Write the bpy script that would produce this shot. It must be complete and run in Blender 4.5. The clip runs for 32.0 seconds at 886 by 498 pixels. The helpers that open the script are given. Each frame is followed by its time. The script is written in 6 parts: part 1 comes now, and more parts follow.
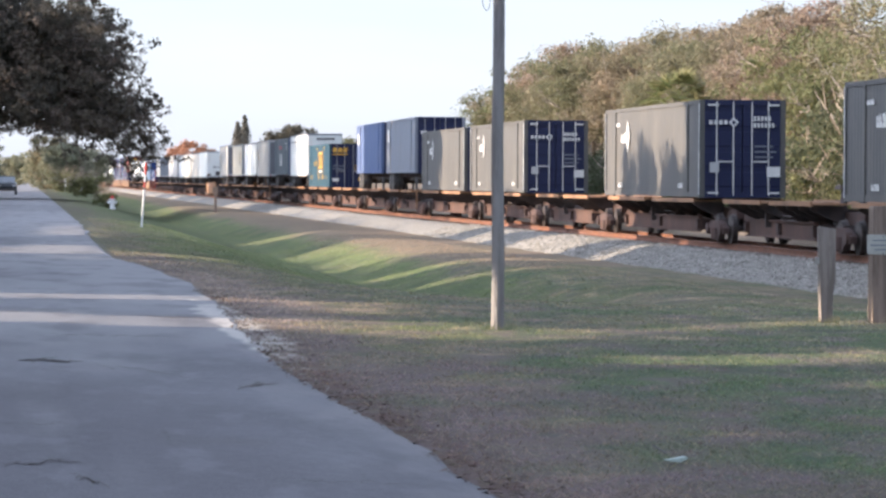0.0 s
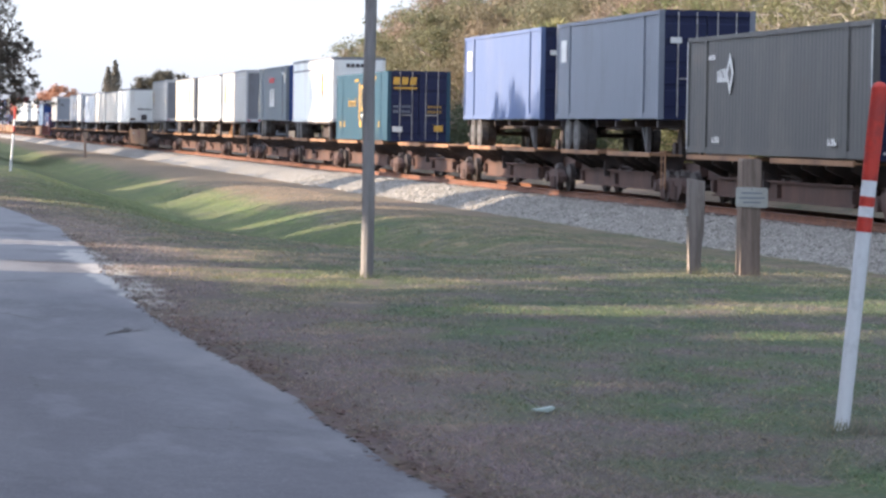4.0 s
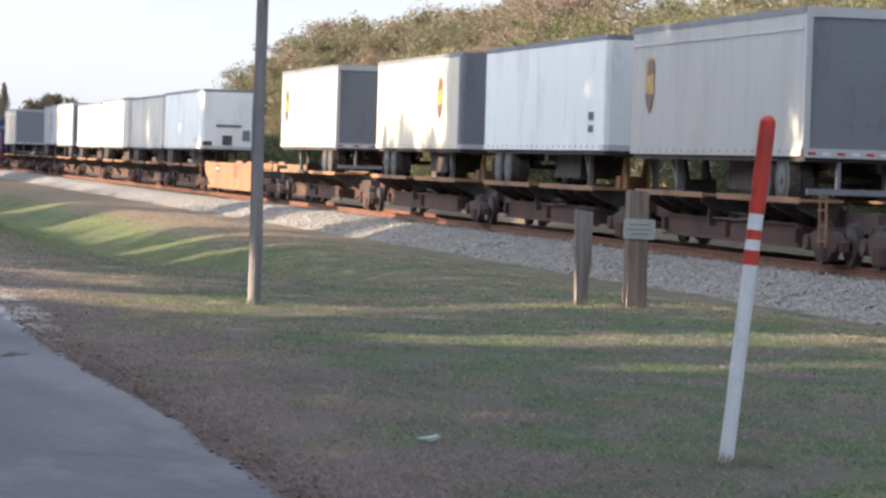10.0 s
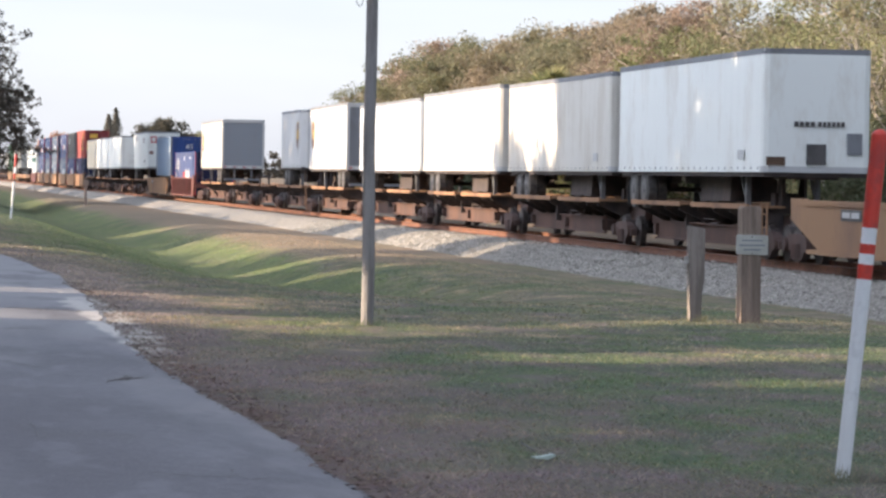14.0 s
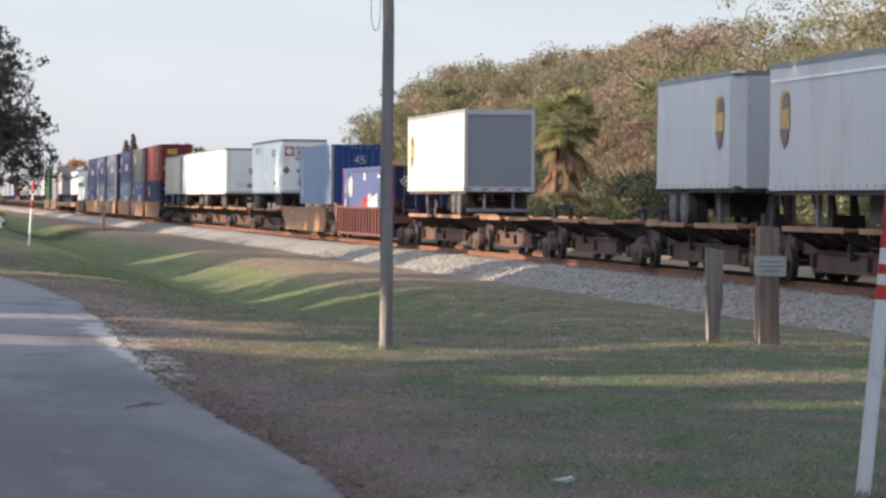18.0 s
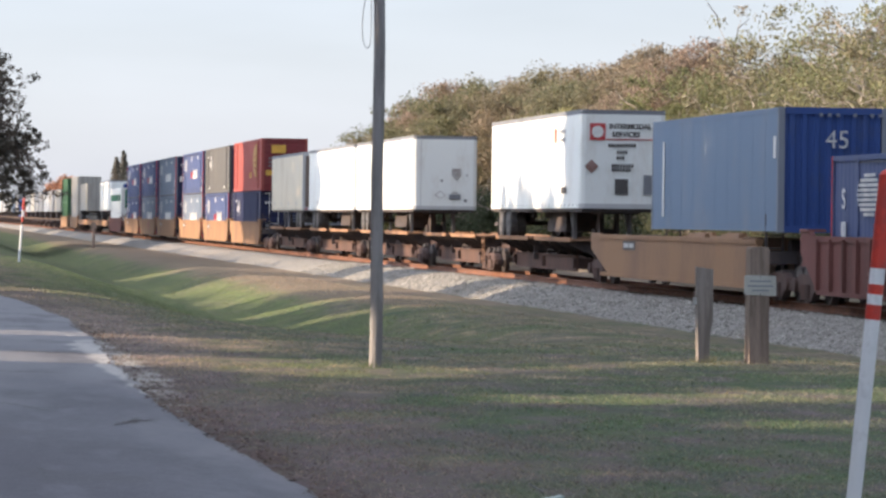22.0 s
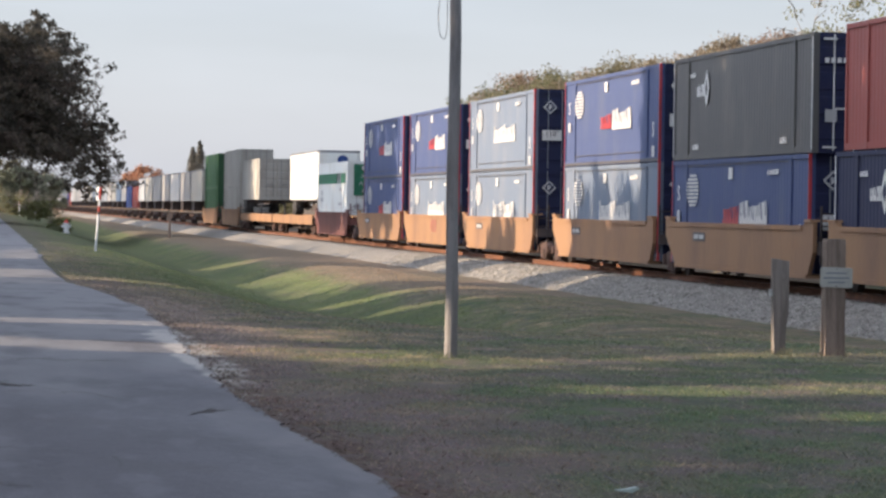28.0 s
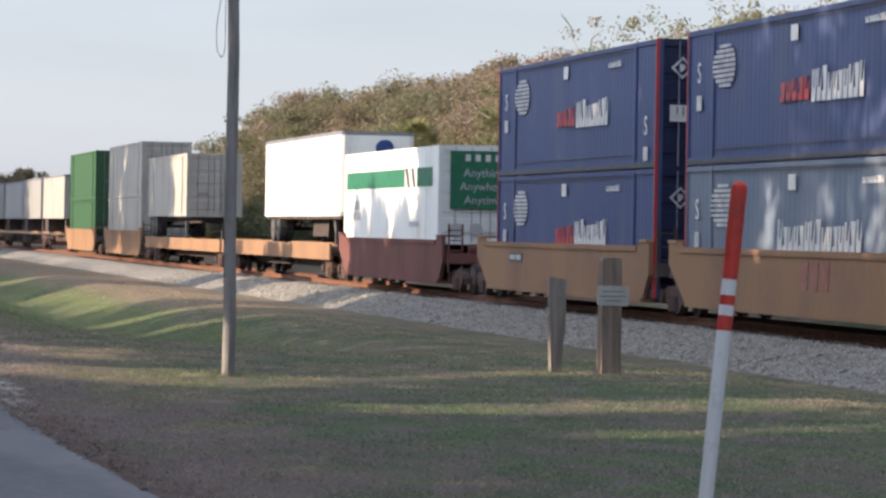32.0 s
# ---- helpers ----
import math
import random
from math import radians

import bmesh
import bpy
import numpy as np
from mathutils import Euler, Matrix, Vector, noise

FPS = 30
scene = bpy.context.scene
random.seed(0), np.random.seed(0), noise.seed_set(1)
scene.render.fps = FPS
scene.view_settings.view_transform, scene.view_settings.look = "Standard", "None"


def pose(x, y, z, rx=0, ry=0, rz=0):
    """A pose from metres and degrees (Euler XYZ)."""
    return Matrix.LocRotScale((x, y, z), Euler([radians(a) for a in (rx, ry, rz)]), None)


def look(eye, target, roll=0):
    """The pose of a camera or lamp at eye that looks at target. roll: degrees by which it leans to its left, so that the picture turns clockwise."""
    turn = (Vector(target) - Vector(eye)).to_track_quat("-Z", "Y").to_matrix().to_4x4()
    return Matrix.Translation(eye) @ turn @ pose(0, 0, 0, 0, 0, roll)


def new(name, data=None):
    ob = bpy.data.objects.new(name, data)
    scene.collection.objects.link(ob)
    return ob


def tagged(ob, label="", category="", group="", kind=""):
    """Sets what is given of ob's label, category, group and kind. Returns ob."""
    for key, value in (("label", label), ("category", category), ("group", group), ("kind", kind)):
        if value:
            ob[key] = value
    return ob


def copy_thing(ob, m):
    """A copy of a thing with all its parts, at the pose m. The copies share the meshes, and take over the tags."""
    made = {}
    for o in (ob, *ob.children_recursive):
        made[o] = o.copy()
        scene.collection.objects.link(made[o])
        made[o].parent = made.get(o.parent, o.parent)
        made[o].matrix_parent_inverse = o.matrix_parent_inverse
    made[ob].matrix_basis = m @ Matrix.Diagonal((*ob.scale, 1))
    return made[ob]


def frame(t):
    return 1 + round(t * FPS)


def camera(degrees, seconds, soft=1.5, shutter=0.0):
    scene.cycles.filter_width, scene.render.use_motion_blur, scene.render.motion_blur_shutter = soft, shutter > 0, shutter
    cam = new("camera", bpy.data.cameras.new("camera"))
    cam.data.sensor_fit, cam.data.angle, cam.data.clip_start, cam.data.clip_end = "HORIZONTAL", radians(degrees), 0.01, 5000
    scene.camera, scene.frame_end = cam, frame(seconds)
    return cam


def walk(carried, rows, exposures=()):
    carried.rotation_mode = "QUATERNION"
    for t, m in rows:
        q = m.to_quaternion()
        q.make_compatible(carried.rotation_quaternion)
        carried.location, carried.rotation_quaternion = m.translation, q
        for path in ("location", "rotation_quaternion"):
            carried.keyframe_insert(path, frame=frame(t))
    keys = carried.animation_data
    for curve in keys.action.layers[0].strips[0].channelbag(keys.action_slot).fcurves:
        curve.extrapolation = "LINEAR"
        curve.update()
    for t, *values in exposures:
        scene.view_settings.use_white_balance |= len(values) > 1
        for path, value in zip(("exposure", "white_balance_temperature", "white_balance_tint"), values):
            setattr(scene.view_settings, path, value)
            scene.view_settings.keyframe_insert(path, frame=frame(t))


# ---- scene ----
# A long intermodal train runs past a country road; one long-lens camera turns with it.
# x: from the road towards the track, y: along the track, z: up; the road lies at z = 0.
EYE = Vector((0, 0, 1.6))
TRACK_X, RAIL_Z, SPEED = 21.0, -0.2, 21.04
NEAR = 1.3  # half width of a wagon load

cam = camera(15.14, 32.0, soft=2.65)


def aim(turn, tilt, lean):
    a, b = radians(turn), radians(tilt)
    return look(EYE, EYE + 50 * Vector((math.sin(a) * math.cos(b), math.cos(a) * math.cos(b), math.sin(b))), lean)


walk(cam, [(t, aim(a, b, c)) for t, a, b, c in (  # seconds, turn to the right, tilt up, lean
    (0, 7.124, -1.182, 0.22), (0.5, 7.583, -1.395, 0.16), (1, 8.330, -1.570, 0.36), (1.5, 8.744, -1.865, 0.42), (2, 8.992, -2.024, 0.57), (2.5, 8.954, -1.923, 0.50),
    (3, 9.098, -1.889, 0.47), (3.5, 9.220, -2.077, 0.76), (5.5, 9.551, -1.838, 1.09), (6, 9.591, -1.692, 1.25), (6.5, 9.917, -1.368, 1.43), (7, 10.541, -1.154, 1.63),
    (7.5, 11.114, -0.966, 1.64), (8, 11.189, -1.239, 1.66), (8.5, 11.298, -1.281, 1.81), (9, 11.310, -1.436, 1.74), (9.5, 11.300, -1.412, 1.64), (10, 11.287, -1.515, 1.72),
    (10.5, 11.211, -1.556, 1.83), (11, 11.226, -1.244, 1.53), (11.5, 11.290, -1.187, 1.09), (12, 11.483, -0.907, 1.02), (12.5, 11.848, -0.950, 1.07), (13, 11.945, -1.058, 0.96),
    (13.5, 11.525, -1.096, 0.95), (14, 9.350, -1.230, 0.90), (14.5, 7.923, -0.973, 0.96), (16.5, 7.978, -0.837, 0.69), (17, 8.246, -0.659, 0.70), (17.5, 8.393, -0.667, 0.40),
    (18, 9.037, -0.827, 0.47), (18.5, 9.040, -0.852, 0.36), (19, 9.387, -1.037, 0.40), (19.5, 9.376, -1.073, 0.52), (20, 9.351, -1.113, 0.61), (20.5, 9.462, -1.080, 0.57),
    (21, 9.076, -0.871, 0.71), (21.5, 8.922, -0.791, 0.67), (22, 9.202, -0.514, 0.71), (22.5, 9.301, -0.910, 0.51), (23, 9.531, -0.744, 0.52), (23.5, 9.955, -0.494, 0.61),
    (24, 10.290, -0.374, 0.69), (24.5, 10.501, -0.385, 0.66), (25, 10.543, -0.355, 0.86), (25.5, 9.510, -0.652, 0.82), (26, 8.461, -0.503, 0.64), (26.5, 7.668, -0.487, 0.89),
    (28.5, 8.090, -0.713, 0.97), (29, 8.234, -0.522, 1.07), (29.5, 8.130, -0.246, 0.97), (30, 8.615, -0.106, 1.03), (30.5, 8.798, -0.421, 1.11), (31, 9.659, -0.569, 1.16),
    (31.5, 10.399, -0.406, 1.12), (32, 11.718, -0.316, 0.97),
)], exposures=[(0, 1.5, 5750, 16), (3, 1.52, 5800, 16), (6.3, 1.7, 5850, 16), (8.5, 1.44, 6050, 16), (13, 1.48, 6080, 16), (17, 1.14, 6080, 16), (20, 1.18, 6050, 16), (22, 1.21, 6050, 16), (23.5, 1.16, 6050, 16), (26, 1.03, 6100, 16), (29, 1.0, 6080, 16), (32, 1.02, 6050, 16)])

# ---- world and sun ----
SUN_TILT, SUN_TURN = 14.5, -86.0  # degrees above the horizon; clockwise from +y
world = bpy.data.worlds.new("sky")
scene.world = world
world.use_nodes = True
wn = world.node_tree
sky = wn.nodes.new("ShaderNodeTexSky")
sky.sky_type, sky.sun_disc = "NISHITA", False
sky.sun_elevation, sky.sun_rotation = radians(SUN_TILT), radians(SUN_TURN)
sky.air_density, sky.dust_density, sky.ozone_density = 1.0, 1.0, 1.2
wn.links.new(sky.outputs[0], wn.nodes["Background"].inputs[0])
wn.nodes["Background"].inputs[1].default_value = 0.03
# thin haze that glows round the low sun
a, b = radians(SUN_TURN), radians(SUN_TILT)
SUN_WAY = (math.sin(a) * math.cos(b), math.cos(a) * math.cos(b), math.sin(b))
veil, both = wn.nodes.new("ShaderNodeBackground"), wn.nodes.new("ShaderNodeAddShader")
veil.inputs[0].default_value = (0.88, 0.93, 1.0, 1)
co, dot, ramp = wn.nodes.new("ShaderNodeTexCoord"), wn.nodes.new("ShaderNodeVectorMath"), wn.nodes.new("ShaderNodeMapRange")
dot.operation, dot.inputs[1].default_value = "DOT_PRODUCT", SUN_WAY
ramp.inputs[1].default_value, ramp.inputs[2].default_value, ramp.inputs[3].default_value, ramp.inputs[4].default_value = 0.10, 1.0, 0.28, 1.5
wn.links.new(co.outputs["Generated"], dot.inputs[0])
wn.links.new(dot.outputs["Value"], ramp.inputs[0])
# the haze thins towards the zenith and hangs in faint bands
up, thin, bank, bands, part_way, whole = (wn.nodes.new("ShaderNode" + k) for k in ("SeparateXYZ", "MapRange", "TexNoise", "MapRange", "Math", "Math"))
stretch = wn.nodes.new("ShaderNodeMapping")
stretch.inputs["Scale"].default_value = (1, 1, 5)
wn.links.new(co.outputs["Generated"], up.inputs[0])
wn.links.new(co.outputs["Generated"], stretch.inputs[0])
wn.links.new(stretch.outputs[0], bank.inputs[0])
wn.links.new(up.outputs["Z"], thin.inputs[0])
thin.inputs[1].default_value, thin.inputs[2].default_value, thin.inputs[3].default_value, thin.inputs[4].default_value = 0.06, 0.75, 1.0, 0.58
bank.inputs["Scale"].default_value, bank.inputs["Detail"].default_value = 5.0, 4
wn.links.new(bank.outputs[0], bands.inputs[0])
bands.inputs[1].default_value, bands.inputs[2].default_value, bands.inputs[3].default_value, bands.inputs[4].default_value = 0.3, 0.7, 0.91, 1.09
part_way.operation = whole.operation = "MULTIPLY"
wn.links.new(thin.outputs[0], part_way.inputs[0])
wn.links.new(bands.outputs[0], part_way.inputs[1])
wn.links.new(part_way.outputs[0], whole.inputs[0])
wn.links.new(ramp.outputs[0], whole.inputs[1])
wn.links.new(whole.outputs[0], veil.inputs[1])
wn.links.new(wn.nodes["Background"].outputs[0], both.inputs[0])
wn.links.new(veil.outputs[0], both.inputs[1])
wn.links.new(both.outputs[0], wn.nodes["World Output"].inputs[0])
sun = new("sun", bpy.data.lights.new("sun", "SUN"))
sun.data.energy, sun.data.angle, sun.data.color = 4.25, radians(0.55), (1.0, 0.77, 0.50)
sun.matrix_world = look(Vector(SUN_WAY) * 60, (0, 0, 0))


# ---- materials ----
def mat(name, c1, c2=None, scale=3.0, rough=0.7, metal=0.0, bump=0.0, stretch=(1, 1, 1), fine=40.0, blend=(0.4, 0.62), through_light=0.0, island=0.0, vary=0.0, gloss=0.5, tree_vary=0.0):
    """Two colours mixed by noise at two scales, with fine relief."""
    m = bpy.data.materials.new(name)
    m.use_nodes = True
    nt = m.node_tree
    N, Lk = nt.nodes, nt.links
    bs = N["Principled BSDF"]
    bs.inputs["Roughness"].default_value, bs.inputs["Metallic"].default_value = rough, metal
    bs.inputs["Specular IOR Level"].default_value = gloss
    c2 = c2 or tuple(0.72 * k for k in c1)
    co, mp = N.new("ShaderNodeTexCoord"), N.new("ShaderNodeMapping")
    mp.inputs["Scale"].default_value = stretch
    Lk.new(co.outputs["Object"], mp.inputs[0])
    n1, n2 = N.new("ShaderNodeTexNoise"), N.new("ShaderNodeTexNoise")
    n1.inputs["Scale"].default_value, n1.inputs["Detail"].default_value = scale, 5
    n2.inputs["Scale"].default_value, n2.inputs["Detail"].default_value = fine, 3
    Lk.new(mp.outputs[0], n1.inputs[0])
    Lk.new(mp.outputs[0], n2.inputs[0])
    add = N.new("ShaderNodeMath")
    add.operation = "MULTIPLY_ADD"
    Lk.new(n2.outputs[0], add.inputs[0])
    add.inputs[1].default_value = 0.35
    Lk.new(n1.outputs[0], add.inputs[2])
    ramp = N.new("ShaderNodeMapRange")
    ramp.inputs[1].default_value, ramp.inputs[2].default_value = blend[0] + 0.175, blend[1] + 0.175
    Lk.new(add.outputs[0], ramp.inputs[0])
    mix = N.new("ShaderNodeMix")
    mix.data_type = "RGBA"
    mix.inputs[6].default_value, mix.inputs[7].default_value = (*c1, 1), (*c2, 1)
    Lk.new(ramp.outputs[0], mix.inputs[0])
    out = mix.outputs[2]
    if island or vary:
        geo = N.new("ShaderNodeNewGeometry" if island else "ShaderNodeObjectInfo")
        mr = N.new("ShaderNodeMapRange")
        k = island or vary
        mr.inputs[3].default_value, mr.inputs[4].default_value = 1 - k, 1 + k
        Lk.new(geo.outputs["Random Per Island" if island else "Random"], mr.inputs[0])
        hs = N.new("ShaderNodeHueSaturation")
        Lk.new(mr.outputs[0], hs.inputs["Value"])
        Lk.new(out, hs.inputs["Color"])
        out = hs.outputs[0]
    if tree_vary:
        info, hue, val, hs = N.new("ShaderNodeObjectInfo"), N.new("ShaderNodeMapRange"), N.new("ShaderNodeMapRange"), N.new("ShaderNodeHueSaturation")
        hue.inputs[3].default_value, hue.inputs[4].default_value = 0.5 - 0.05 * tree_vary, 0.5 + 0.04 * tree_vary
        val.inputs[3].default_value, val.inputs[4].default_value = 1.0 + 0.25 * tree_vary, 1.0 - 0.2 * tree_vary
        Lk.new(info.outputs["Random"], hue.inputs[0])
        Lk.new(info.outputs["Random"], val.inputs[0])
        Lk.new(hue.outputs[0], hs.inputs["Hue"])
        Lk.new(val.outputs[0], hs.inputs["Value"])
        Lk.new(out, hs.inputs["Color"])
        out = hs.outputs[0]
    Lk.new(out, bs.inputs["Base Color"])
    if bump:
        bp = N.new("ShaderNodeBump")
        bp.inputs["Strength"].default_value, bp.inputs["Distance"].default_value = bump, 0.03
        Lk.new(n2.outputs[0], bp.inputs["Height"])
        Lk.new(bp.outputs[0], bs.inputs["Normal"])
    if through_light:
        tr, ms = N.new("ShaderNodeBsdfTranslucent"), N.new("ShaderNodeMixShader")
        Lk.new(out, tr.inputs[0])
        ms.inputs[0].default_value = through_light
        Lk.new(bs.outputs[0], ms.inputs[1])
        Lk.new(tr.outputs[0], ms.inputs[2])
        Lk.new(ms.outputs[0], N["Material Output"].inputs[0])
    return m


def paint(name, c, dirt=(0.16, 0.13, 0.10), rough=0.55, blend=(0.52, 0.8), scale=0.9):
    """Weathered paint on steel or aluminium, with dirt that runs down it."""
    return mat(name, c, dirt, scale=scale, rough=rough, stretch=(1.0, 1.0, 0.35), fine=9, blend=blend, bump=0.03, gloss=0.18)


ASPHALT = mat("asphalt", (0.176, 0.178, 0.200), (0.108, 0.108, 0.127), scale=0.5, fine=11, rough=0.72, bump=0.5, stretch=(1, 0.4, 1), blend=(0.3, 0.7), gloss=0.32)
CRACK = mat("crack_filler", (0.05, 0.045, 0.04), (0.09, 0.08, 0.07), rough=0.95)
BALLAST = mat("ballast_bed", (0.34, 0.325, 0.295), (0.22, 0.207, 0.19), scale=6, fine=35, rough=0.95, bump=1.0, gloss=0.1)
STONE = mat("ballast_stone", (0.375, 0.36, 0.325), (0.27, 0.258, 0.235), scale=9, rough=0.9, gloss=0.1, island=0.28)
RUST = mat("rusty_rail", (0.20, 0.085, 0.045), (0.12, 0.055, 0.035), scale=5, rough=0.85, bump=0.2)
RAIL_TOP = mat("polished_rail_head", (0.45, 0.42, 0.40), (0.30, 0.25, 0.22), rough=0.3, metal=0.9)
TIE = mat("creosoted_tie", (0.075, 0.055, 0.042), (0.13, 0.10, 0.08), scale=6, rough=0.9, stretch=(0.3, 3, 1), vary=0.3)
GREY_WOOD = mat("weathered_wood", (0.315, 0.305, 0.305), (0.205, 0.195, 0.195), scale=3, rough=0.9, stretch=(4, 4, 0.35), fine=30, bump=0.5)
BROWN_WOOD = mat("brown_timber", (0.30, 0.235, 0.195), (0.18, 0.14, 0.115), scale=3, rough=0.9, stretch=(4, 4, 0.4), fine=30, bump=0.5)
POST_WOOD = mat("grey_brown_post_wood", (0.29, 0.255, 0.235), (0.17, 0.148, 0.135), scale=3, rough=0.9, stretch=(4, 4, 0.4), fine=30, bump=0.5)
BARK = mat("bark", (0.15, 0.125, 0.105), (0.08, 0.068, 0.058), scale=4, rough=0.95, bump=0.6)
TWIG_BARK = mat("grey_brown_bark", (0.36, 0.30, 0.24), (0.20, 0.165, 0.135), scale=3, rough=0.9, bump=0.4)
PALE_BARK = mat("pale_bark", (0.40, 0.355, 0.305), (0.22, 0.19, 0.16), scale=3, rough=0.9, bump=0.4)
WHITE_POST = mat("white_plastic", (0.78, 0.80, 0.82), (0.55, 0.57, 0.58), scale=5, rough=0.5, blend=(0.55, 0.85))
RED_POST = mat("red_plastic", (0.62, 0.055, 0.035), (0.42, 0.05, 0.04), scale=9, rough=0.5)
BLACK = mat("black_rubber", (0.050, 0.048, 0.050), (0.085, 0.078, 0.072), scale=6, rough=0.8)
STEEL_DARK = mat("dirty_dark_steel", (0.052, 0.043, 0.044), (0.082, 0.062, 0.056), scale=3, rough=0.8, bump=0.1)
WHEEL = mat("wheel_steel", (0.070, 0.055, 0.05), (0.040, 0.034, 0.033), scale=6, rough=0.6, metal=0.4)
RIM = mat("dusty_grey_rim", (0.13, 0.127, 0.125), (0.07, 0.065, 0.062), scale=5, rough=0.6)
BRIGHT = mat("grey_aluminium", (0.50, 0.50, 0.50), (0.33, 0.32, 0.31), scale=4, rough=0.4, metal=0.6)
SPINE = paint("brown_wagon_paint", (0.105, 0.066, 0.056), (0.055, 0.043, 0.042), rough=0.75, blend=(0.35, 0.75))
TANSTEEL = paint("tan_wagon_paint", (0.31, 0.180, 0.105), (0.135, 0.085, 0.062), rough=0.75, blend=(0.4, 0.8))
WELLPAINT = paint("yellow_wagon_paint", (0.300, 0.178, 0.100), (0.180, 0.112, 0.082), rough=0.65, blend=(0.42, 0.85), scale=0.5)
MAROON = paint("maroon_wagon_paint", (0.165, 0.072, 0.064), (0.095, 0.052, 0.046), rough=0.75, blend=(0.4, 0.8))
WHITE = paint("white_van_paint", (0.765, 0.79, 0.765), (0.58, 0.55, 0.49), blend=(0.50, 0.86))
PALEVAN = paint("pale_blue_grey_van_paint", (0.50, 0.535, 0.57), (0.40, 0.41, 0.41), blend=(0.5, 0.9))
OFFWHITE = paint("yellowed_van_paint", (0.60, 0.585, 0.54), (0.42, 0.375, 0.31), blend=(0.42, 0.86))
CREAM = paint("cream_van_paint", (0.62, 0.575, 0.47), (0.47, 0.40, 0.29), blend=(0.5, 0.9))
DOORGREY = paint("blue_grey_door", (0.25, 0.275, 0.31), (0.25, 0.26, 0.28))
# grey that stands in for shade on vans far down the train
SHADEVAN = paint("shade_grey_van_paint", (0.30, 0.30, 0.30), (0.22, 0.20, 0.185), blend=(0.5, 0.9))
DIRTYWHITE = paint("dirty_white_paint", (0.40, 0.39, 0.355), (0.27, 0.245, 0.21), blend=(0.45, 0.85))
GREYVAN = paint("grey_van_paint", (0.47, 0.48, 0.485), (0.36, 0.34, 0.32), blend=(0.5, 0.9))
DARKGREY = paint("dark_grey_door", (0.20, 0.21, 0.23), (0.13, 0.13, 0.13))
UGREY = paint("slate_container_paint", (0.108, 0.107, 0.104), (0.18, 0.17, 0.15), blend=(0.5, 0.95))
NAVY = paint("navy_container_paint", (0.024, 0.029, 0.070), (0.05, 0.05, 0.068), blend=(0.55, 0.95))
BLUE = paint("blue_container_paint", (0.105, 0.145, 0.265), (0.16, 0.185, 0.26), blend=(0.5, 0.95))
STACKBLUE = paint("stack_blue_paint", (0.066, 0.090, 0.190), (0.12, 0.135, 0.19), blend=(0.5, 0.95))
STACKGREY = paint("faded_blue_paint", (0.150, 0.190, 0.255), (0.23, 0.245, 0.27), blend=(0.45, 0.9))
TEAL = paint("teal_container_paint", (0.034, 0.076, 0.108), (0.065, 0.09, 0.10), blend=(0.55, 0.95))
SLATEBLUE = paint("slate_blue_container_paint", (0.150, 0.175, 0.195), (0.21, 0.20, 0.19), blend=(0.5, 0.95))
PALEBLUE = paint("pale_blue_container_paint", (0.150, 0.210, 0.300), (0.22, 0.245, 0.28), blend=(0.5, 0.95))
ENDBLUE = paint("royal_blue_container_paint", (0.035, 0.070, 0.22), (0.06, 0.08, 0.15))
REDBOX = paint("brick_red_container_paint", (0.305, 0.082, 0.070), (0.23, 0.082, 0.072), blend=(0.5, 0.95))
REDDOOR = paint("maroon_red_door_paint", (0.20, 0.045, 0.048), (0.14, 0.05, 0.05))
SILVER = paint("silver_grey_van_paint", (0.435, 0.428, 0.405), (0.34, 0.325, 0.30), blend=(0.45, 0.9))
GREENBOX = paint("green_container_paint", (0.042, 0.105, 0.052), (0.06, 0.095, 0.055), blend=(0.5, 0.95))
GREYBLUE = paint("grey_blue_container_paint", (0.20, 0.22, 0.26), (0.16, 0.165, 0.18), blend=(0.5, 0.95))
GIRDER = paint("rust_brown_girder", (0.125, 0.074, 0.058), (0.062, 0.046, 0.043), rough=0.8, blend=(0.35, 0.8))
YELLOW = mat("yellow_marking", (0.66, 0.38, 0.05), (0.50, 0.30, 0.06), rough=0.5)
GOLD = mat("dull_gold_marking", (0.46, 0.29, 0.07), (0.34, 0.22, 0.07), rough=0.5)
WHITEMARK = mat("white_marking", (0.70, 0.70, 0.68), (0.48, 0.48, 0.47), rough=0.5, blend=(0.5, 0.9))
PALEMARK = mat("faded_white_marking", (0.60, 0.60, 0.58), (0.34, 0.36, 0.40), scale=5, rough=0.6)
REDMARK = mat("red_marking", (0.50, 0.045, 0.05), (0.36, 0.05, 0.055), rough=0.5)
FADEDRED = mat("faded_red_marking", (0.27, 0.090, 0.080), (0.30, 0.15, 0.09), scale=6, rough=0.6)
DARKMARK = mat("dark_marking", (0.085, 0.080, 0.080), rough=0.6)
PLACARD = mat("red_brown_placard", (0.20, 0.105, 0.085), (0.27, 0.17, 0.15), scale=5, rough=0.6)
SHIELD_BROWN = mat("faded_brown_marking", (0.155, 0.088, 0.070), (0.105, 0.060, 0.050), scale=6, rough=0.5)
BROWNMARK = mat("brown_marking", (0.10, 0.055, 0.03), rough=0.5)
CREST = mat("faded_grey_brown_marking", (0.30, 0.275, 0.26), (0.42, 0.41, 0.40), scale=7, rough=0.6)
GREENMARK = mat("green_marking", (0.02, 0.17, 0.09), rough=0.5)
SCRAP = mat("pale_green_plastic", (0.50, 0.60, 0.55), (0.36, 0.44, 0.40), scale=12, rough=0.5)
SIGNFACE = mat("grey_green_sign", (0.46, 0.47, 0.44), (0.36, 0.36, 0.33), rough=0.6)


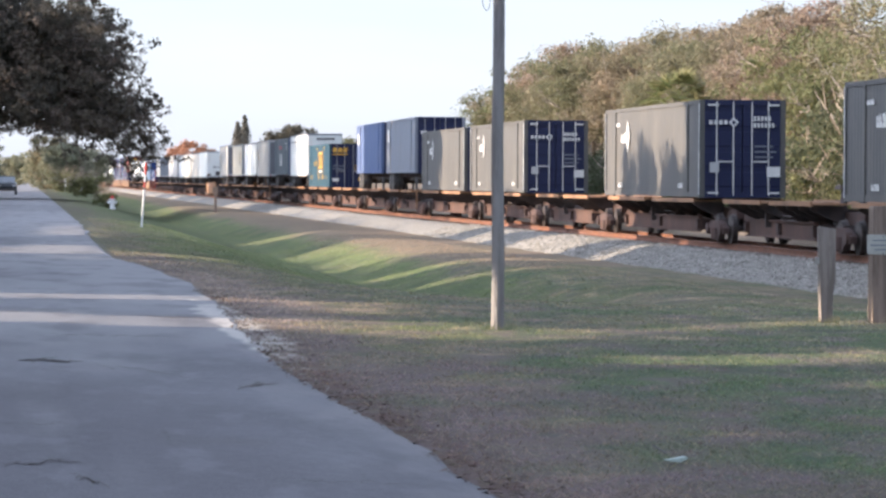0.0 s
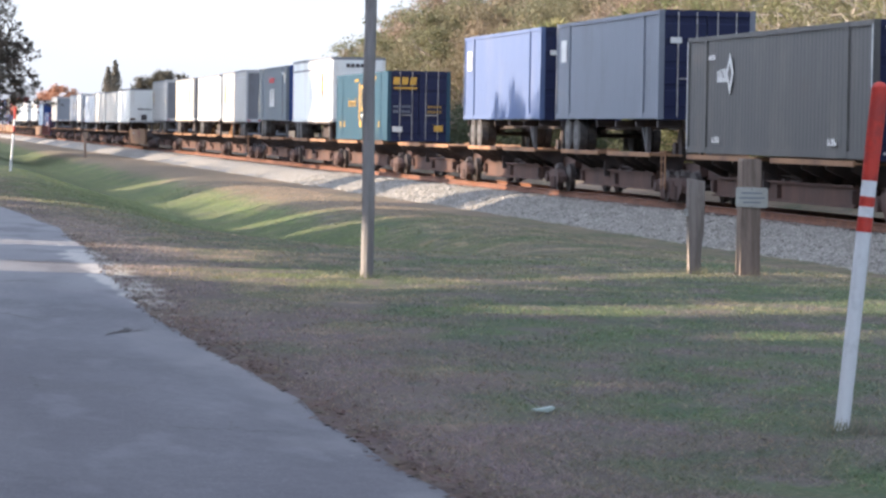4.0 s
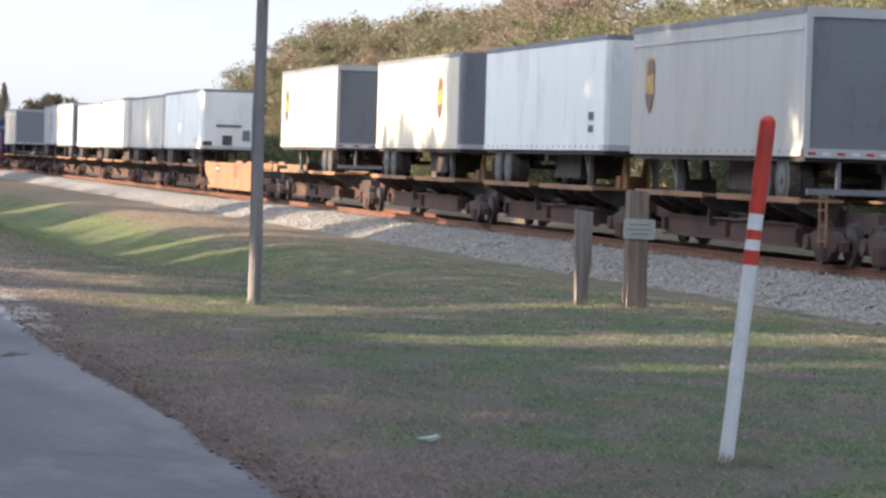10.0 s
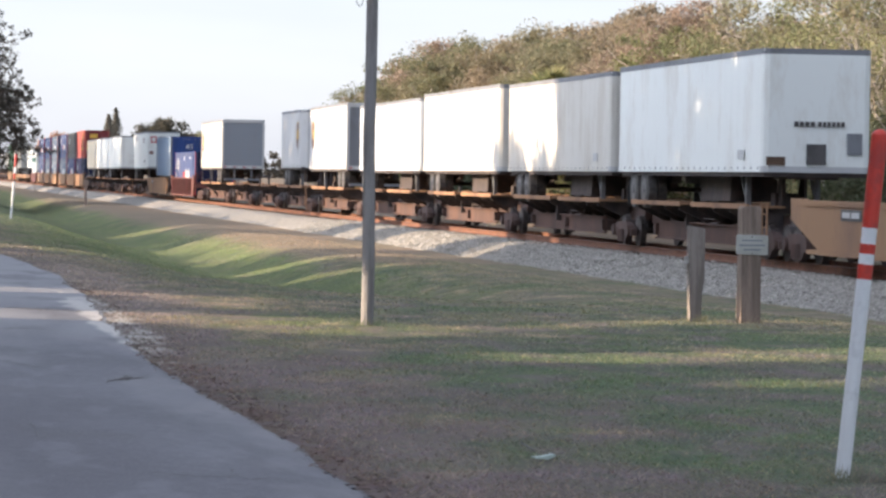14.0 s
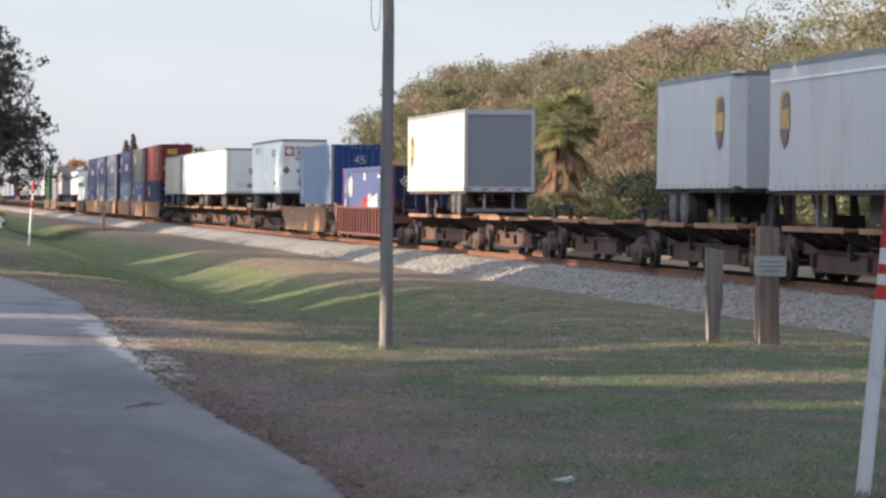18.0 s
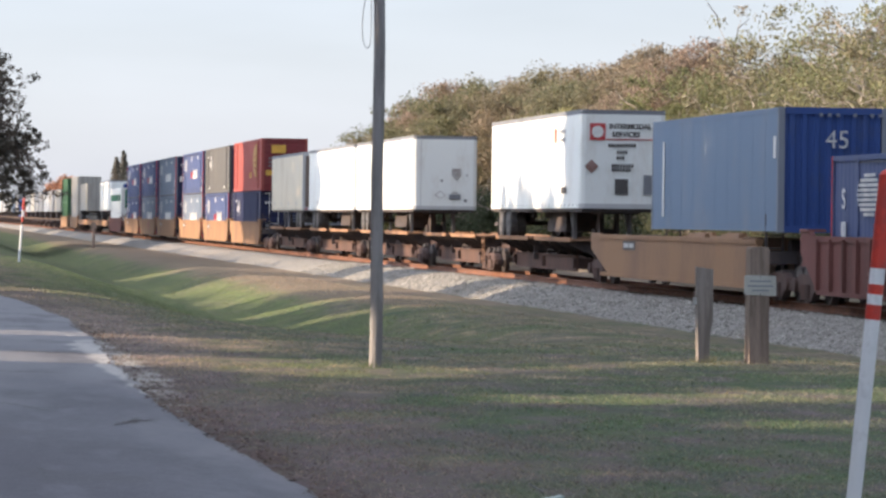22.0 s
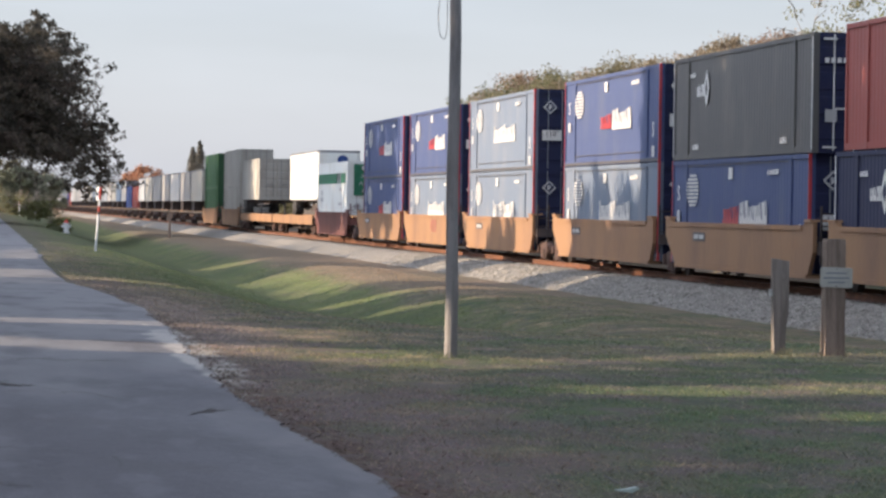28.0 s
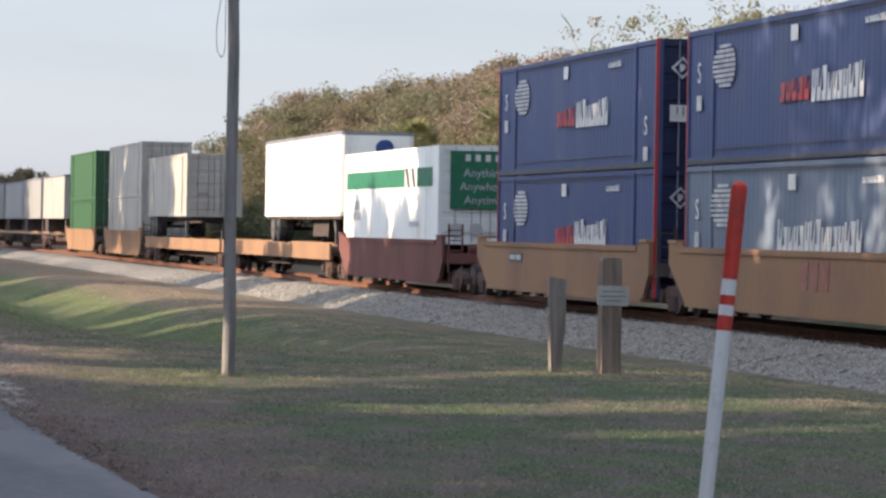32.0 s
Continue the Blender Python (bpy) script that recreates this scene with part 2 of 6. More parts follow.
# ---- mesh building ----
class Form:
    """Collects the faces of one mesh."""

    def __init__(self):
        self.v, self.f = [], []

    def box(self, x0, x1, y0, y1, z0, z1, taper=0.0):
        n = len(self.v)
        self.v += [(x0, y0, z0), (x1, y0, z0), (x1, y1, z0), (x0, y1, z0)]
        t = taper
        self.v += [(x0 + t, y0 + t, z1), (x1 - t, y0 + t, z1), (x1 - t, y1 - t, z1), (x0 + t, y1 - t, z1)]
        self.f += [(n, n + 3, n + 2, n + 1), (n + 4, n + 5, n + 6, n + 7)]
        self.f += [(n + i, n + (i + 1) % 4, n + 4 + (i + 1) % 4, n + 4 + i) for i in range(4)]
        return self

    def slab(self, outline, axis, a, b):
        """An outline of two coordinates pushed from a to b along axis x, y or z."""
        n, k = len(self.v), len(outline)
        put = {"x": lambda p, w: (w, p[0], p[1]), "y": lambda p, w: (p[0], w, p[1]), "z": lambda p, w: (p[0], p[1], w)}[axis]
        self.v += [put(p, a) for p in outline] + [put(p, b) for p in outline]
        self.f += [tuple(range(n, n + k)), tuple(range(n + 2 * k - 1, n + k - 1, -1))]
        self.f += [(n + i, n + (i + 1) % k, n + k + (i + 1) % k, n + k + i) for i in range(k)]
        return self

    def tube(self, p, q, r0, r1, sides=8, caps=True):
        p, q = Vector(p), Vector(q)
        d = (q - p).normalized()
        s = d.orthogonal().normalized()
        c = d.cross(s)
        n = len(self.v)
        for o, r in ((p, r0), (q, r1)):
            for i in range(sides):
                w = 2 * math.pi * i / sides
                self.v.append(tuple(o + r * (math.cos(w) * s + math.sin(w) * c)))
        self.f += [(n + i, n + (i + 1) % sides, n + sides + (i + 1) % sides, n + sides + i) for i in range(sides)]
        if caps:
            self.f += [tuple(range(n + sides - 1, n - 1, -1)), tuple(range(n + sides, n + 2 * sides))]
        return self

    def loft(self, points, radii, sides=8):
        """One closed tube through several points."""
        k = len(self.v)
        P = [Vector(p) for p in points]
        for i, p in enumerate(P):
            d = (P[min(i + 1, len(P) - 1)] - P[max(i - 1, 0)]).normalized()
            s = d.orthogonal().normalized() if abs(d.z) < 0.9 else Vector((1, 0, 0))
            c = d.cross(s).normalized()
            s = c.cross(d)
            self.v += [tuple(p + radii[i] * (math.cos(2 * math.pi * j / sides) * s + math.sin(2 * math.pi * j / sides) * c)) for j in range(sides)]
        for i in range(len(P) - 1):
            n = k + i * sides
            self.f += [(n + j, n + (j + 1) % sides, n + sides + (j + 1) % sides, n + sides + j) for j in range(sides)]
        self.f += [tuple(range(k + sides - 1, k - 1, -1)), tuple(range(k + (len(P) - 1) * sides, k + len(P) * sides))]
        return self

    def ribbed(self, axis, along0, along1, at, z0, z1, depth, pitch, sign):
        """A corrugated wall: runs along y at x = at, or along x at y = at."""
        n = max(2, int((along1 - along0) / pitch))
        w = (along1 - along0) / n
        pts = []
        for i in range(n):
            s = along0 + i * w
            pts += [(s, 0), (s + 0.36 * w, 0), (s + 0.5 * w, depth), (s + 0.86 * w, depth)]
        pts.append((along1, 0))
        k = len(self.v)
        for s, d in pts:
            for z in (z0, z1):
                self.v.append((at + sign * d, s, z) if axis == "y" else (s, at + sign * d, z))
        self.f += [(k + 2 * i, k + 2 * i + 2, k + 2 * i + 3, k + 2 * i + 1) for i in range(len(pts) - 1)]
        return self

    def mesh(self, name, material):
        me = bpy.data.meshes.new(name)
        me.from_pydata(self.v, [], self.f)
        me.materials.append(material)
        return me


def part(name, form, material, parent, label=""):
    """Links a form as one mesh object under a thing or under a part."""
    ob = new(name, form.mesh(name, material) if isinstance(form, Form) else form)
    ob.parent = parent
    return tagged(ob, label)


def thing(name, place, label, category, group="", kind=""):
    ob = new(name)
    ob.matrix_basis = place
    ob.empty_display_size = 0.2
    return tagged(ob, label, category, group, kind)


def words(text, size, material, parent, place, label="", bold=0.0):
    cu = bpy.data.curves.new("lettering", "FONT")
    cu.body, cu.size, cu.extrude, cu.align_x, cu.align_y = text, size, 0.004, "CENTER", "CENTER"
    cu.offset = bold
    cu.materials.append(material)
    ob = new("lettering", cu)
    ob.parent, ob.matrix_basis = parent, place
    return tagged(ob, label)


def smooth01(a, b, x):
    t = min(1.0, max(0.0, (x - a) / (b - a)))
    return t * t * (3 - 2 * t)


# ---- ground, road and track bed ----
def ground_z(x, y):
    """Level verge, a ditch that deepens up the line, a bank under the track."""
    far = smooth01(38, 74, y)
    fall = -0.85 * smooth01(10.0 - 5.0 * far, 17.0, x)
    ditch = -(1.30 - 0.9 * smooth01(230, 420, y)) * far * math.exp(-(((x - 10.0) / (4.2 if x < 10 else 2.4)) ** 2))
    rough = (0.030 - 0.016 * far) * noise.noise((x * 0.35, y * 0.2, 0)) * smooth01(2.6, 5.0, abs(x - 0) if x > 0 else abs(x + 2.0))
    behind = 0.85 * smooth01(24.5, 27.0, x)
    return fall + ditch + rough + behind * 0.8


def sheet(name, xs, ys, zfun, material, label, category):
    v = [(x, y, zfun(x, y)) for y in ys for x in xs]
    w = len(xs)
    f = [(j * w + i, j * w + i + 1, (j + 1) * w + i + 1, (j + 1) * w + i) for j in range(len(ys) - 1) for i in range(w - 1)]
    me = bpy.data.meshes.new(name)
    me.from_pydata(v, [], f)
    me.materials.append(material)
    for p in me.polygons:
        p.use_smooth = True
    return tagged(new(name, me), label, category, kind="structure")


def layer(m, colour, scale, lo, hi, keep=1.0, xs=(), ys=(), detail=6, stretch=(1, 1, 1)):
    """Lays a colour over a material where noise, shifted by ramps along x and y, is high."""
    nt = m.node_tree
    N, Lk = nt.nodes, nt.links
    bs = N["Principled BSDF"]
    src = bs.inputs["Base Color"].links[0].from_socket
    co, mp, sep, nz = N.new("ShaderNodeTexCoord"), N.new("ShaderNodeMapping"), N.new("ShaderNodeSeparateXYZ"), N.new("ShaderNodeTexNoise")
    mp.inputs["Scale"].default_value = stretch
    nz.inputs["Scale"].default_value, nz.inputs["Detail"].default_value = scale, detail
    Lk.new(co.outputs["Object"], mp.inputs[0])
    Lk.new(co.outputs["Object"], sep.inputs[0])
    Lk.new(mp.outputs[0], nz.inputs[0])
    val = nz.outputs[0]
    for axis, ramps in ((0, xs), (1, ys)):
        for ramp in ramps:
            e, sm = N.new("ShaderNodeMapRange"), N.new("ShaderNodeMath")
            for k in range(4):
                e.inputs[k + 1].default_value = ramp[k]
            Lk.new(sep.outputs[axis], e.inputs[0])
            Lk.new(val, sm.inputs[0])
            Lk.new(e.outputs[0], sm.inputs[1])
            val = sm.outputs[0]
    mr, mx = N.new("ShaderNodeMapRange"), N.new("ShaderNodeMix")
    mr.inputs[1].default_value, mr.inputs[2].default_value, mr.inputs[4].default_value = lo, hi, keep
    Lk.new(val, mr.inputs[0])
    mx.data_type = "RGBA"
    mx.inputs[7].default_value = (*colour, 1)
    Lk.new(mr.outputs[0], mx.inputs[0])
    Lk.new(src, mx.inputs[6])
    Lk.new(mx.outputs[2], bs.inputs["Base Color"])
    for link in list(nt.links):  # what passes through thin blades takes the same colour
        if link.to_node.bl_idname == "ShaderNodeBsdfTranslucent":
            Lk.new(mx.outputs[2], link.to_node.inputs[0])


PALE = (0.58, 0.55, 0.51)


def grass_ground(name="winter_turf", gain=1.0, through_light=0.0, island=0.0):
    """Patchy winter turf: green, straw and bare brown soil, drier along the road."""
    g = lambda *c: tuple(1.48 * gain * k * w for k, w in zip(c, (1.00, 0.98, 1.14)))
    m = mat(name, g(0.096, 0.104, 0.050), g(0.126, 0.112, 0.073), through_light=through_light, island=island, scale=0.42, fine=4, gloss=0.05, rough=0.95, bump=0.6, blend=(0.38, 0.60), stretch=(1, 0.5, 1))
    layer(m, g(0.084, 0.104, 0.046), 0.26, 0.46, 0.60, 0.75, xs=((2.8, 5.0, -0.25, 0.03), (8.0, 11.0, 0.0, -0.05), (13.0, 16.0, 0.0, -0.14)), stretch=(1, 0.6, 1))  # green patches
    layer(m, g(0.132, 0.108, 0.082), 0.35, 0.50, 0.66, 0.6, xs=((6.0, 9.0, 0.0, -0.04),), stretch=(1.2, 0.5, 1))  # brown patches
    layer(m, g(0.102, 0.144, 0.043), 0.35, 0.25, 0.50, 0.8, xs=((11.8, 14.0, 0.0, -0.35),), ys=((55, 85, -0.4, 0.0),), stretch=(1, 0.4, 1))  # lush grass up the ditch
    layer(m, g(0.140, 0.118, 0.080), 0.5, 0.38, 0.62, 0.8, xs=((12.0, 15.0, -0.4, 0.06),), stretch=(1, 0.35, 1))  # dry bank below the track
    layer(m, g(0.122, 0.106, 0.080), 0.8, 0.48, 0.74, 0.95, xs=((2.4, 5.2, 0.32, -0.2),))  # worn strip beside the road
    layer(m, g(0.180, 0.150, 0.114), 0.7, 0.42, 0.62, 0.9, xs=((3.0, 4.9, 0.22, -0.5),), ys=((34, 41, -0.4, 0.0), (54, 64, 0.0, -0.4)))  # bare tan soil
    layer(m, g(0.260, 0.210, 0.125), 1.6, 0.54, 0.68, 0.7)  # straw
    layer(m, g(0.250, 0.195, 0.115), 1.1, 0.40, 0.62, 0.75, xs=((5.2, 6.8, -0.5, 0.0),), ys=((27.4, 28.8, -0.4, 0.0), (31.2, 33.4, 0.0, -0.4)), stretch=(1, 0.7, 1))  # dry straw strip, its pale colour also brightening the sun streak there
    layer(m, g(0.075, 0.056, 0.042), 2.4, 0.58, 0.72, 0.6)  # damp soil
    layer(m, g(0.057, 0.086, 0.041), 0.42, 0.40, 0.53, 0.9, xs=((3.0, 4.6, -0.2, 0.07),), ys=((25, 33, 0.08, -0.16),), stretch=(1, 0.55, 1))  # dark damp grass in the hollow
    layer(m, g(0.100, 0.080, 0.070), 0.9, 0.46, 0.62, 0.75, xs=((3.5, 5.5, 0.05, -0.04),), ys=((24, 36, 0.05, -0.12),), stretch=(1, 0.5, 1))  # matted thatch
    layer(m, PALE, 1.8, 0.48, 0.60, 0.9, xs=((2.45, 2.95, 0.18, -0.5),), ys=((26, 33, -0.4, 0.0), (40, 48, 0.0, -0.4)))  # crumbled stone at the edge
    layer(m, g(0.100, 0.062, 0.048), 3.5, 0.50, 0.66, 0.5, xs=((2.5, 3.0, 0.12, -0.5),), ys=((28, 33, 0.0, -0.4),))  # leaf litter
    layer(m, g(0.112, 0.092, 0.084), 1.5, 0.50, 0.60, 0.65, xs=((8, 13, 0.0, -0.08),), detail=9, stretch=(1, 0.7, 1))  # dead brown mottling
    layer(m, g(0.052, 0.072, 0.044), 1.9, 0.53, 0.62, 0.7, xs=((2.6, 4.4, -0.12, 0.02),), detail=9, stretch=(1, 0.7, 1))  # dark green mottling
    layer(m, g(0.060, 0.068, 0.026), 9.0, 0.46, 0.68, 0.5, detail=4)  # tufts
    layer(m, g(0.066, 0.086, 0.036), 0.5, 0.0, 0.30, 0.60, xs=((4.5, 7.0, -0.3, 0.0), (11.0, 13.2, 0.0, -0.7)), ys=((52, 76, -0.7, 0.0),), stretch=(1, 0.5, 1))  # even grass down in the ditch
    layer(m, g(0.150, 0.118, 0.078), 0.5, 0.0, 0.30, 0.72, xs=((11.4, 13.8, -0.7, 0.0),), ys=((78, 106, -0.7, 0.0),), stretch=(1, 0.5, 1))  # even dry grass up the bank
    layer(m, g(0.250, 0.200, 0.110), 26.0, 0.52, 0.70, 0.4, detail=3)  # dry blades
    return m


layer(ASPHALT, (0.098, 0.094, 0.110), 0.22, 0.46, 0.62, 0.8, ys=((26, 34, 0.05, -0.05),), stretch=(1, 0.35, 1))
layer(ASPHALT, (0.230, 0.226, 0.238), 0.55, 0.52, 0.70, 0.6, stretch=(1.8, 0.12, 1))
layer(ASPHALT, (0.090, 0.084, 0.090), 0.8, 0.60, 0.72, 0.6, stretch=(1, 0.35, 1))
layer(ASPHALT, (0.30, 0.30, 0.31), 0.5, 0.30, 0.60, 0.8, ys=((23, 36, -0.32, 0.08),), detail=10, stretch=(1, 0.2, 1))  # paler further on: the sky's sheen at a low angle, put into the colour
layer(ASPHALT, PALE, 1.3, 0.46, 0.58, 0.9, xs=((1.75, 2.15, -0.5, 0.20),), ys=((27, 32, -0.4, 0.0), (39, 47, 0.0, -0.4)), stretch=(1, 0.6, 1))
layer(ASPHALT, (0.078, 0.075, 0.090), 1.3, 0.52, 0.64, 0.55, detail=10, stretch=(1, 0.3, 1))
layer(ASPHALT, (0.225, 0.226, 0.250), 2.6, 0.55, 0.66, 0.35, detail=12, stretch=(1, 0.3, 1))
layer(ASPHALT, (0.265, 0.262, 0.270), 1.4, 0.50, 0.75, 0.55, xs=((1.0, 2.25, -0.30, 0.07),), ys=((26, 32, 0.0, -0.3),), stretch=(1, 0.4, 1))  # sandy dust on the near edge
layer(ASPHALT, (0.23, 0.23, 0.235), 60.0, 0.50, 0.68, 0.5, detail=2)


def steps(*stretches):
    out = []
    for a, b, d in stretches:
        k = max(1, int(round((b - a) / d)))
        out += [a + (b - a) * i / k for i in range(k)]
    return out + [stretches[-1][1]]


GROUND_X = steps((-900, -60, 120), (-60, -6, 6), (-6, 2, 1.0), (2, 20, 0.4), (20, 30, 1.0), (30, 90, 6), (90, 1500, 200))
GROUND_Y = steps((-120, 0, 15), (0, 12, 3), (12, 130, 0.8), (130, 320, 3), (320, 900, 20), (900, 4200, 220))
TURF = grass_ground()
sheet("ground", GROUND_X, GROUND_Y, lambda x, y: ground_z(x, y) - (0.03 if x < 2.0 and y > -100 else 0.0), TURF, "patchy green and straw winter grass beside the road and ditch", "grass")


def road_edge(y):
    wide = 0.35 * math.exp(-(((y - 47) / 12) ** 2)) - 0.45 * smooth01(58, 72, y) + 0.2 * smooth01(85, 120, y)
    return 2.18 + wide + 0.27 * (1 - smooth01(17, 29, y)) + 0.12 * noise.noise((0.0, y * 0.2, 3.0)) + 0.05 * noise.noise((4.0, y * 0.8, 3.0)) + 0.02 * noise.noise((8.0, y * 3.0, 3.0))


def make_road():
    ys = steps((-100, 10, 5), (10, 120, 0.35), (120, 400, 4), (400, 1500, 60))
    us = [0, 0.12, 0.3, 0.5, 0.7, 0.85, 0.94, 0.985, 1.0]
    v, f = [], []
    for y in ys:
        x0, x1 = -4.2 + 0.1 * noise.noise((9, y * 0.4, 0)), road_edge(y)
        for u in us:
            x = x0 + (x1 - x0) * u
            v.append((x, y, 0.012 + 0.03 * (1 - (2 * u - 1) ** 2) - (0.03 if u in (0, 1.0) else 0)))
    w = len(us)
    f = [(j * w + i, j * w + i + 1, (j + 1) * w + i + 1, (j + 1) * w + i) for j in range(len(ys) - 1) for i in range(w - 1)]
    me = bpy.data.meshes.new("road")
    me.from_pydata(v, [], f)
    me.materials.append(ASPHALT)
    return tagged(new("road", me), "bleached grey asphalt road with a crumbling edge", "road", kind="structure")


road = make_road()


def cracks():
    """Jagged branching cracks, laid just over the crown of the road."""
    rnd = random.Random(2)

    def strip(pts, k, material, name):
        v = []
        for i, (px, py) in enumerate(pts):
            t = k * (0.15 + math.sin(math.pi * (i + 0.3) / len(pts))) * rnd.uniform(0.35, 1.5)
            u = (px + 4.2) / 6.4
            z = 0.012 + 0.03 * (1 - (2 * u - 1) ** 2) + 0.006
            v += [(px, py - t, z), (px, py + t, z)]
        me = bpy.data.meshes.new(name)
        me.from_pydata(v, [], [(2 * i, 2 * i + 2, 2 * i + 3, 2 * i + 1) for i in range(len(pts) - 1)])
        me.materials.append(material)
        new(name, me).parent = road

    # start, end, half width, branches
    for x0, y0, x1, y1, k, n in ((-0.10, 28.9, 0.50, 28.6, 0.10, 1), (0.50, 28.5, 1.30, 26.4, 0.025, 2), (1.56, 25.1, 1.93, 25.8, 0.06, 2), (-0.14, 18.3, 0.22, 18.5, 0.035, 1), (0.22, 17.7, 0.42, 17.0, 0.03, 1), (0.84, 21.4, 0.86, 19.6, 0.012, 0), (-0.9, 21.6, 0.6, 21.2, 0.010, 1), (0.1, 33.6, 1.7, 33.2, 0.03, 2), (1.2, 38.5, 2.1, 38.0, 0.06, 1), (1.3, 17.5, 2.1, 17.1, 0.010, 1)):
        m = 26
        pts = [(x0 + (x1 - x0) * i / m + rnd.gauss(0, 0.012), y0 + (y1 - y0) * i / m + 0.16 * noise.noise((x0 * 9 + i * 0.35, y0, 0)) + rnd.gauss(0, 0.07)) for i in range(m + 1)]
        strip(pts, k, CRACK, "crack")
        for b in range(n):
            i = rnd.randrange(3, m - 3)
            d, e = rnd.choice((-1, 1)) * rnd.uniform(0.2, 0.6), rnd.uniform(-0.10, 0.3)
            strip([(pts[i][0] + e * q / 9 + rnd.gauss(0, 0.01), pts[i][1] + d * q / 9 + rnd.gauss(0, 0.04)) for q in range(10)], k * 0.5, CRACK, "crack")


cracks()


def bed_z(x, y):
    """Ballast: shoulder, crown and far slope."""
    n = 0.05 * noise.noise((x * 1.3, y * 0.5, 7)) + 0.04 * noise.noise((x * 3, y * 1.6, 2))
    crown = RAIL_Z - 0.20
    return crown - 0.62 * (1 - smooth01(16.6, 19.3, x)) - 0.6 * smooth01(22.7, 25.2, x) + n * (0.4 + 0.6 * (1 - smooth01(18.8, 19.6, x)))


sheet("track_bed", steps((16.3, 19.6, 0.22), (19.6, 22.4, 0.7), (22.4, 25.4, 0.5)), steps((-60, 40, 5), (40, 150, 0.7), (150, 400, 4), (400, 1800, 60)), bed_z, BALLAST, "pale grey crushed stone ballast under the rails", "ballast")


def make_rails():
    prof = [(-0.07, 0), (0.07, 0), (0.07, 0.015), (0.012, 0.035), (0.012, 0.12), (0.036, 0.135), (0.036, 0.17), (-0.036, 0.17), (-0.036, 0.135), (-0.012, 0.12), (-0.012, 0.035), (-0.07, 0.015)]
    for s in (-0.7175, 0.7175):
        rail = new("rail", Form().slab(prof, "y", -60, 1800).mesh("rail", RUST))
        rail.location = (TRACK_X + s, 0, RAIL_Z - 0.172)
        tagged(rail, "rusty brown steel rail on wooden ties", "rail", "rails", "structure")
        part("rail_head", Form().box(-0.03, 0.03, -60, 1800, 0.171, 0.174), RAIL_TOP, rail)


make_rails()


# ---- the train ----
# Wagons and loads lie along local y: 0 at the leading end, which faces the camera; local z = 0 is the rail top.
MOVERS = []


def rolling(name, q, label, category, group):
    ob = thing(name, pose(TRACK_X, q, RAIL_Z), label, category, group)
    MOVERS.append((ob, q))
    return ob


def cached(fun):
    store = {}

    def get(*key):
        if key not in store:
            store[key] = fun(*key)
        return store[key]

    return get


@cached
def wheel_mesh():
    f = Form()
    for x0, x1, r in ((-0.07, 0.05, 0.42), (0.05, 0.08, 0.45)):
        f.tube((x0, 0, 0), (x1, 0, 0), r, r, 20)
    f.tube((-0.10, 0, 0), (-0.07, 0, 0), 0.14, 0.30, 14)
    return f.mesh("wheel", WHEEL)


@cached
def side_frame_mesh():
    f = Form()
    out = [(-1.15, 0.46), (-0.55, 0.66), (0.55, 0.66), (1.15, 0.46), (1.15, 0.28), (0.62, 0.30), (0.38, 0.08), (-0.38, 0.08), (-0.62, 0.30), (-1.15, 0.28)]
    f.slab(out, "x", -0.09, 0.09)
    for y in (-0.89, 0.89):
        f.tube((-0.16, y, 0.42), (0.0, y, 0.42), 0.16, 0.17, 12)
    for y in (-0.22, -0.07, 0.08, 0.23):
        f.tube((-0.10, y, 0.12), (-0.10, y, 0.44), 0.065, 0.065, 8)
    return f.mesh("side_frame", SPINE)


@cached
def bolster_mesh():
    return Form().box(-1.05, 1.05, -0.2, 0.2, 0.42, 0.72, 0.03).tube((-0.9, -0.89, 0.42), (0.9, -0.89, 0.42), 0.08, 0.08).tube((-0.9, 0.89, 0.42), (0.9, 0.89, 0.42), 0.08, 0.08).mesh("bolster", STEEL_DARK)


def truck(parent, y):
    t = part("truck", bolster_mesh(), None, parent, "rusty two-axle truck with bright-rimmed wheels")
    t.location = (0, y, 0)
    for s in (-1, 1):
        sf = part("side_frame", side_frame_mesh(), None, t)
        sf.matrix_basis = pose(s * 1.0, 0, 0, 0, 0, 0 if s < 0 else 180)
        for w in (-0.89, 0.89):
            wh = part("wheel", wheel_mesh(), None, t)
            wh.matrix_basis = pose(s * 0.76, w, 0.42, 0, 0, 0 if s < 0 else 180)
    return t


@cached
def sill_mesh(L, lead):
    f = Form()
    f.slab([(0.0, 0.62), (1.9, 0.62), (3.0, 0.30), (L - 3.0, 0.30), (L - 1.9, 0.62), (L, 0.62), (L, 1.02), (0.0, 1.02)], "x", -0.34, 0.34)
    for y in (3.4, L * 0.5, L - 3.4):
        f.box(-0.95, 0.95, y - 0.09, y + 0.09, 0.36, 0.66)
    f.box(-0.55, 0.55, L - 0.5, L + 0.3, 0.70, 0.98)
    return f.mesh("centre_sill", SPINE)


@cached
def shelf_mesh(k):
    """A thin plate with a turned-up lip along its outer edge."""
    f = Form()
    f.slab([(-1.35, 1.17), (-1.35, 1.29), (-1.30, 1.29), (-1.29, 1.25), (-0.42, 1.25), (-0.42, 1.20), (-1.29, 1.20), (-1.30, 1.17)], "y", 0, k)
    return f.mesh("wheel_platform", TANSTEEL)


@cached
def bracket_mesh():
    return Form().slab([(-1.26, 1.19), (-1.26, 1.08), (-0.36, 0.66), (-0.36, 1.19)], "y", -0.04, 0.04).mesh("bracket", STEEL_DARK)


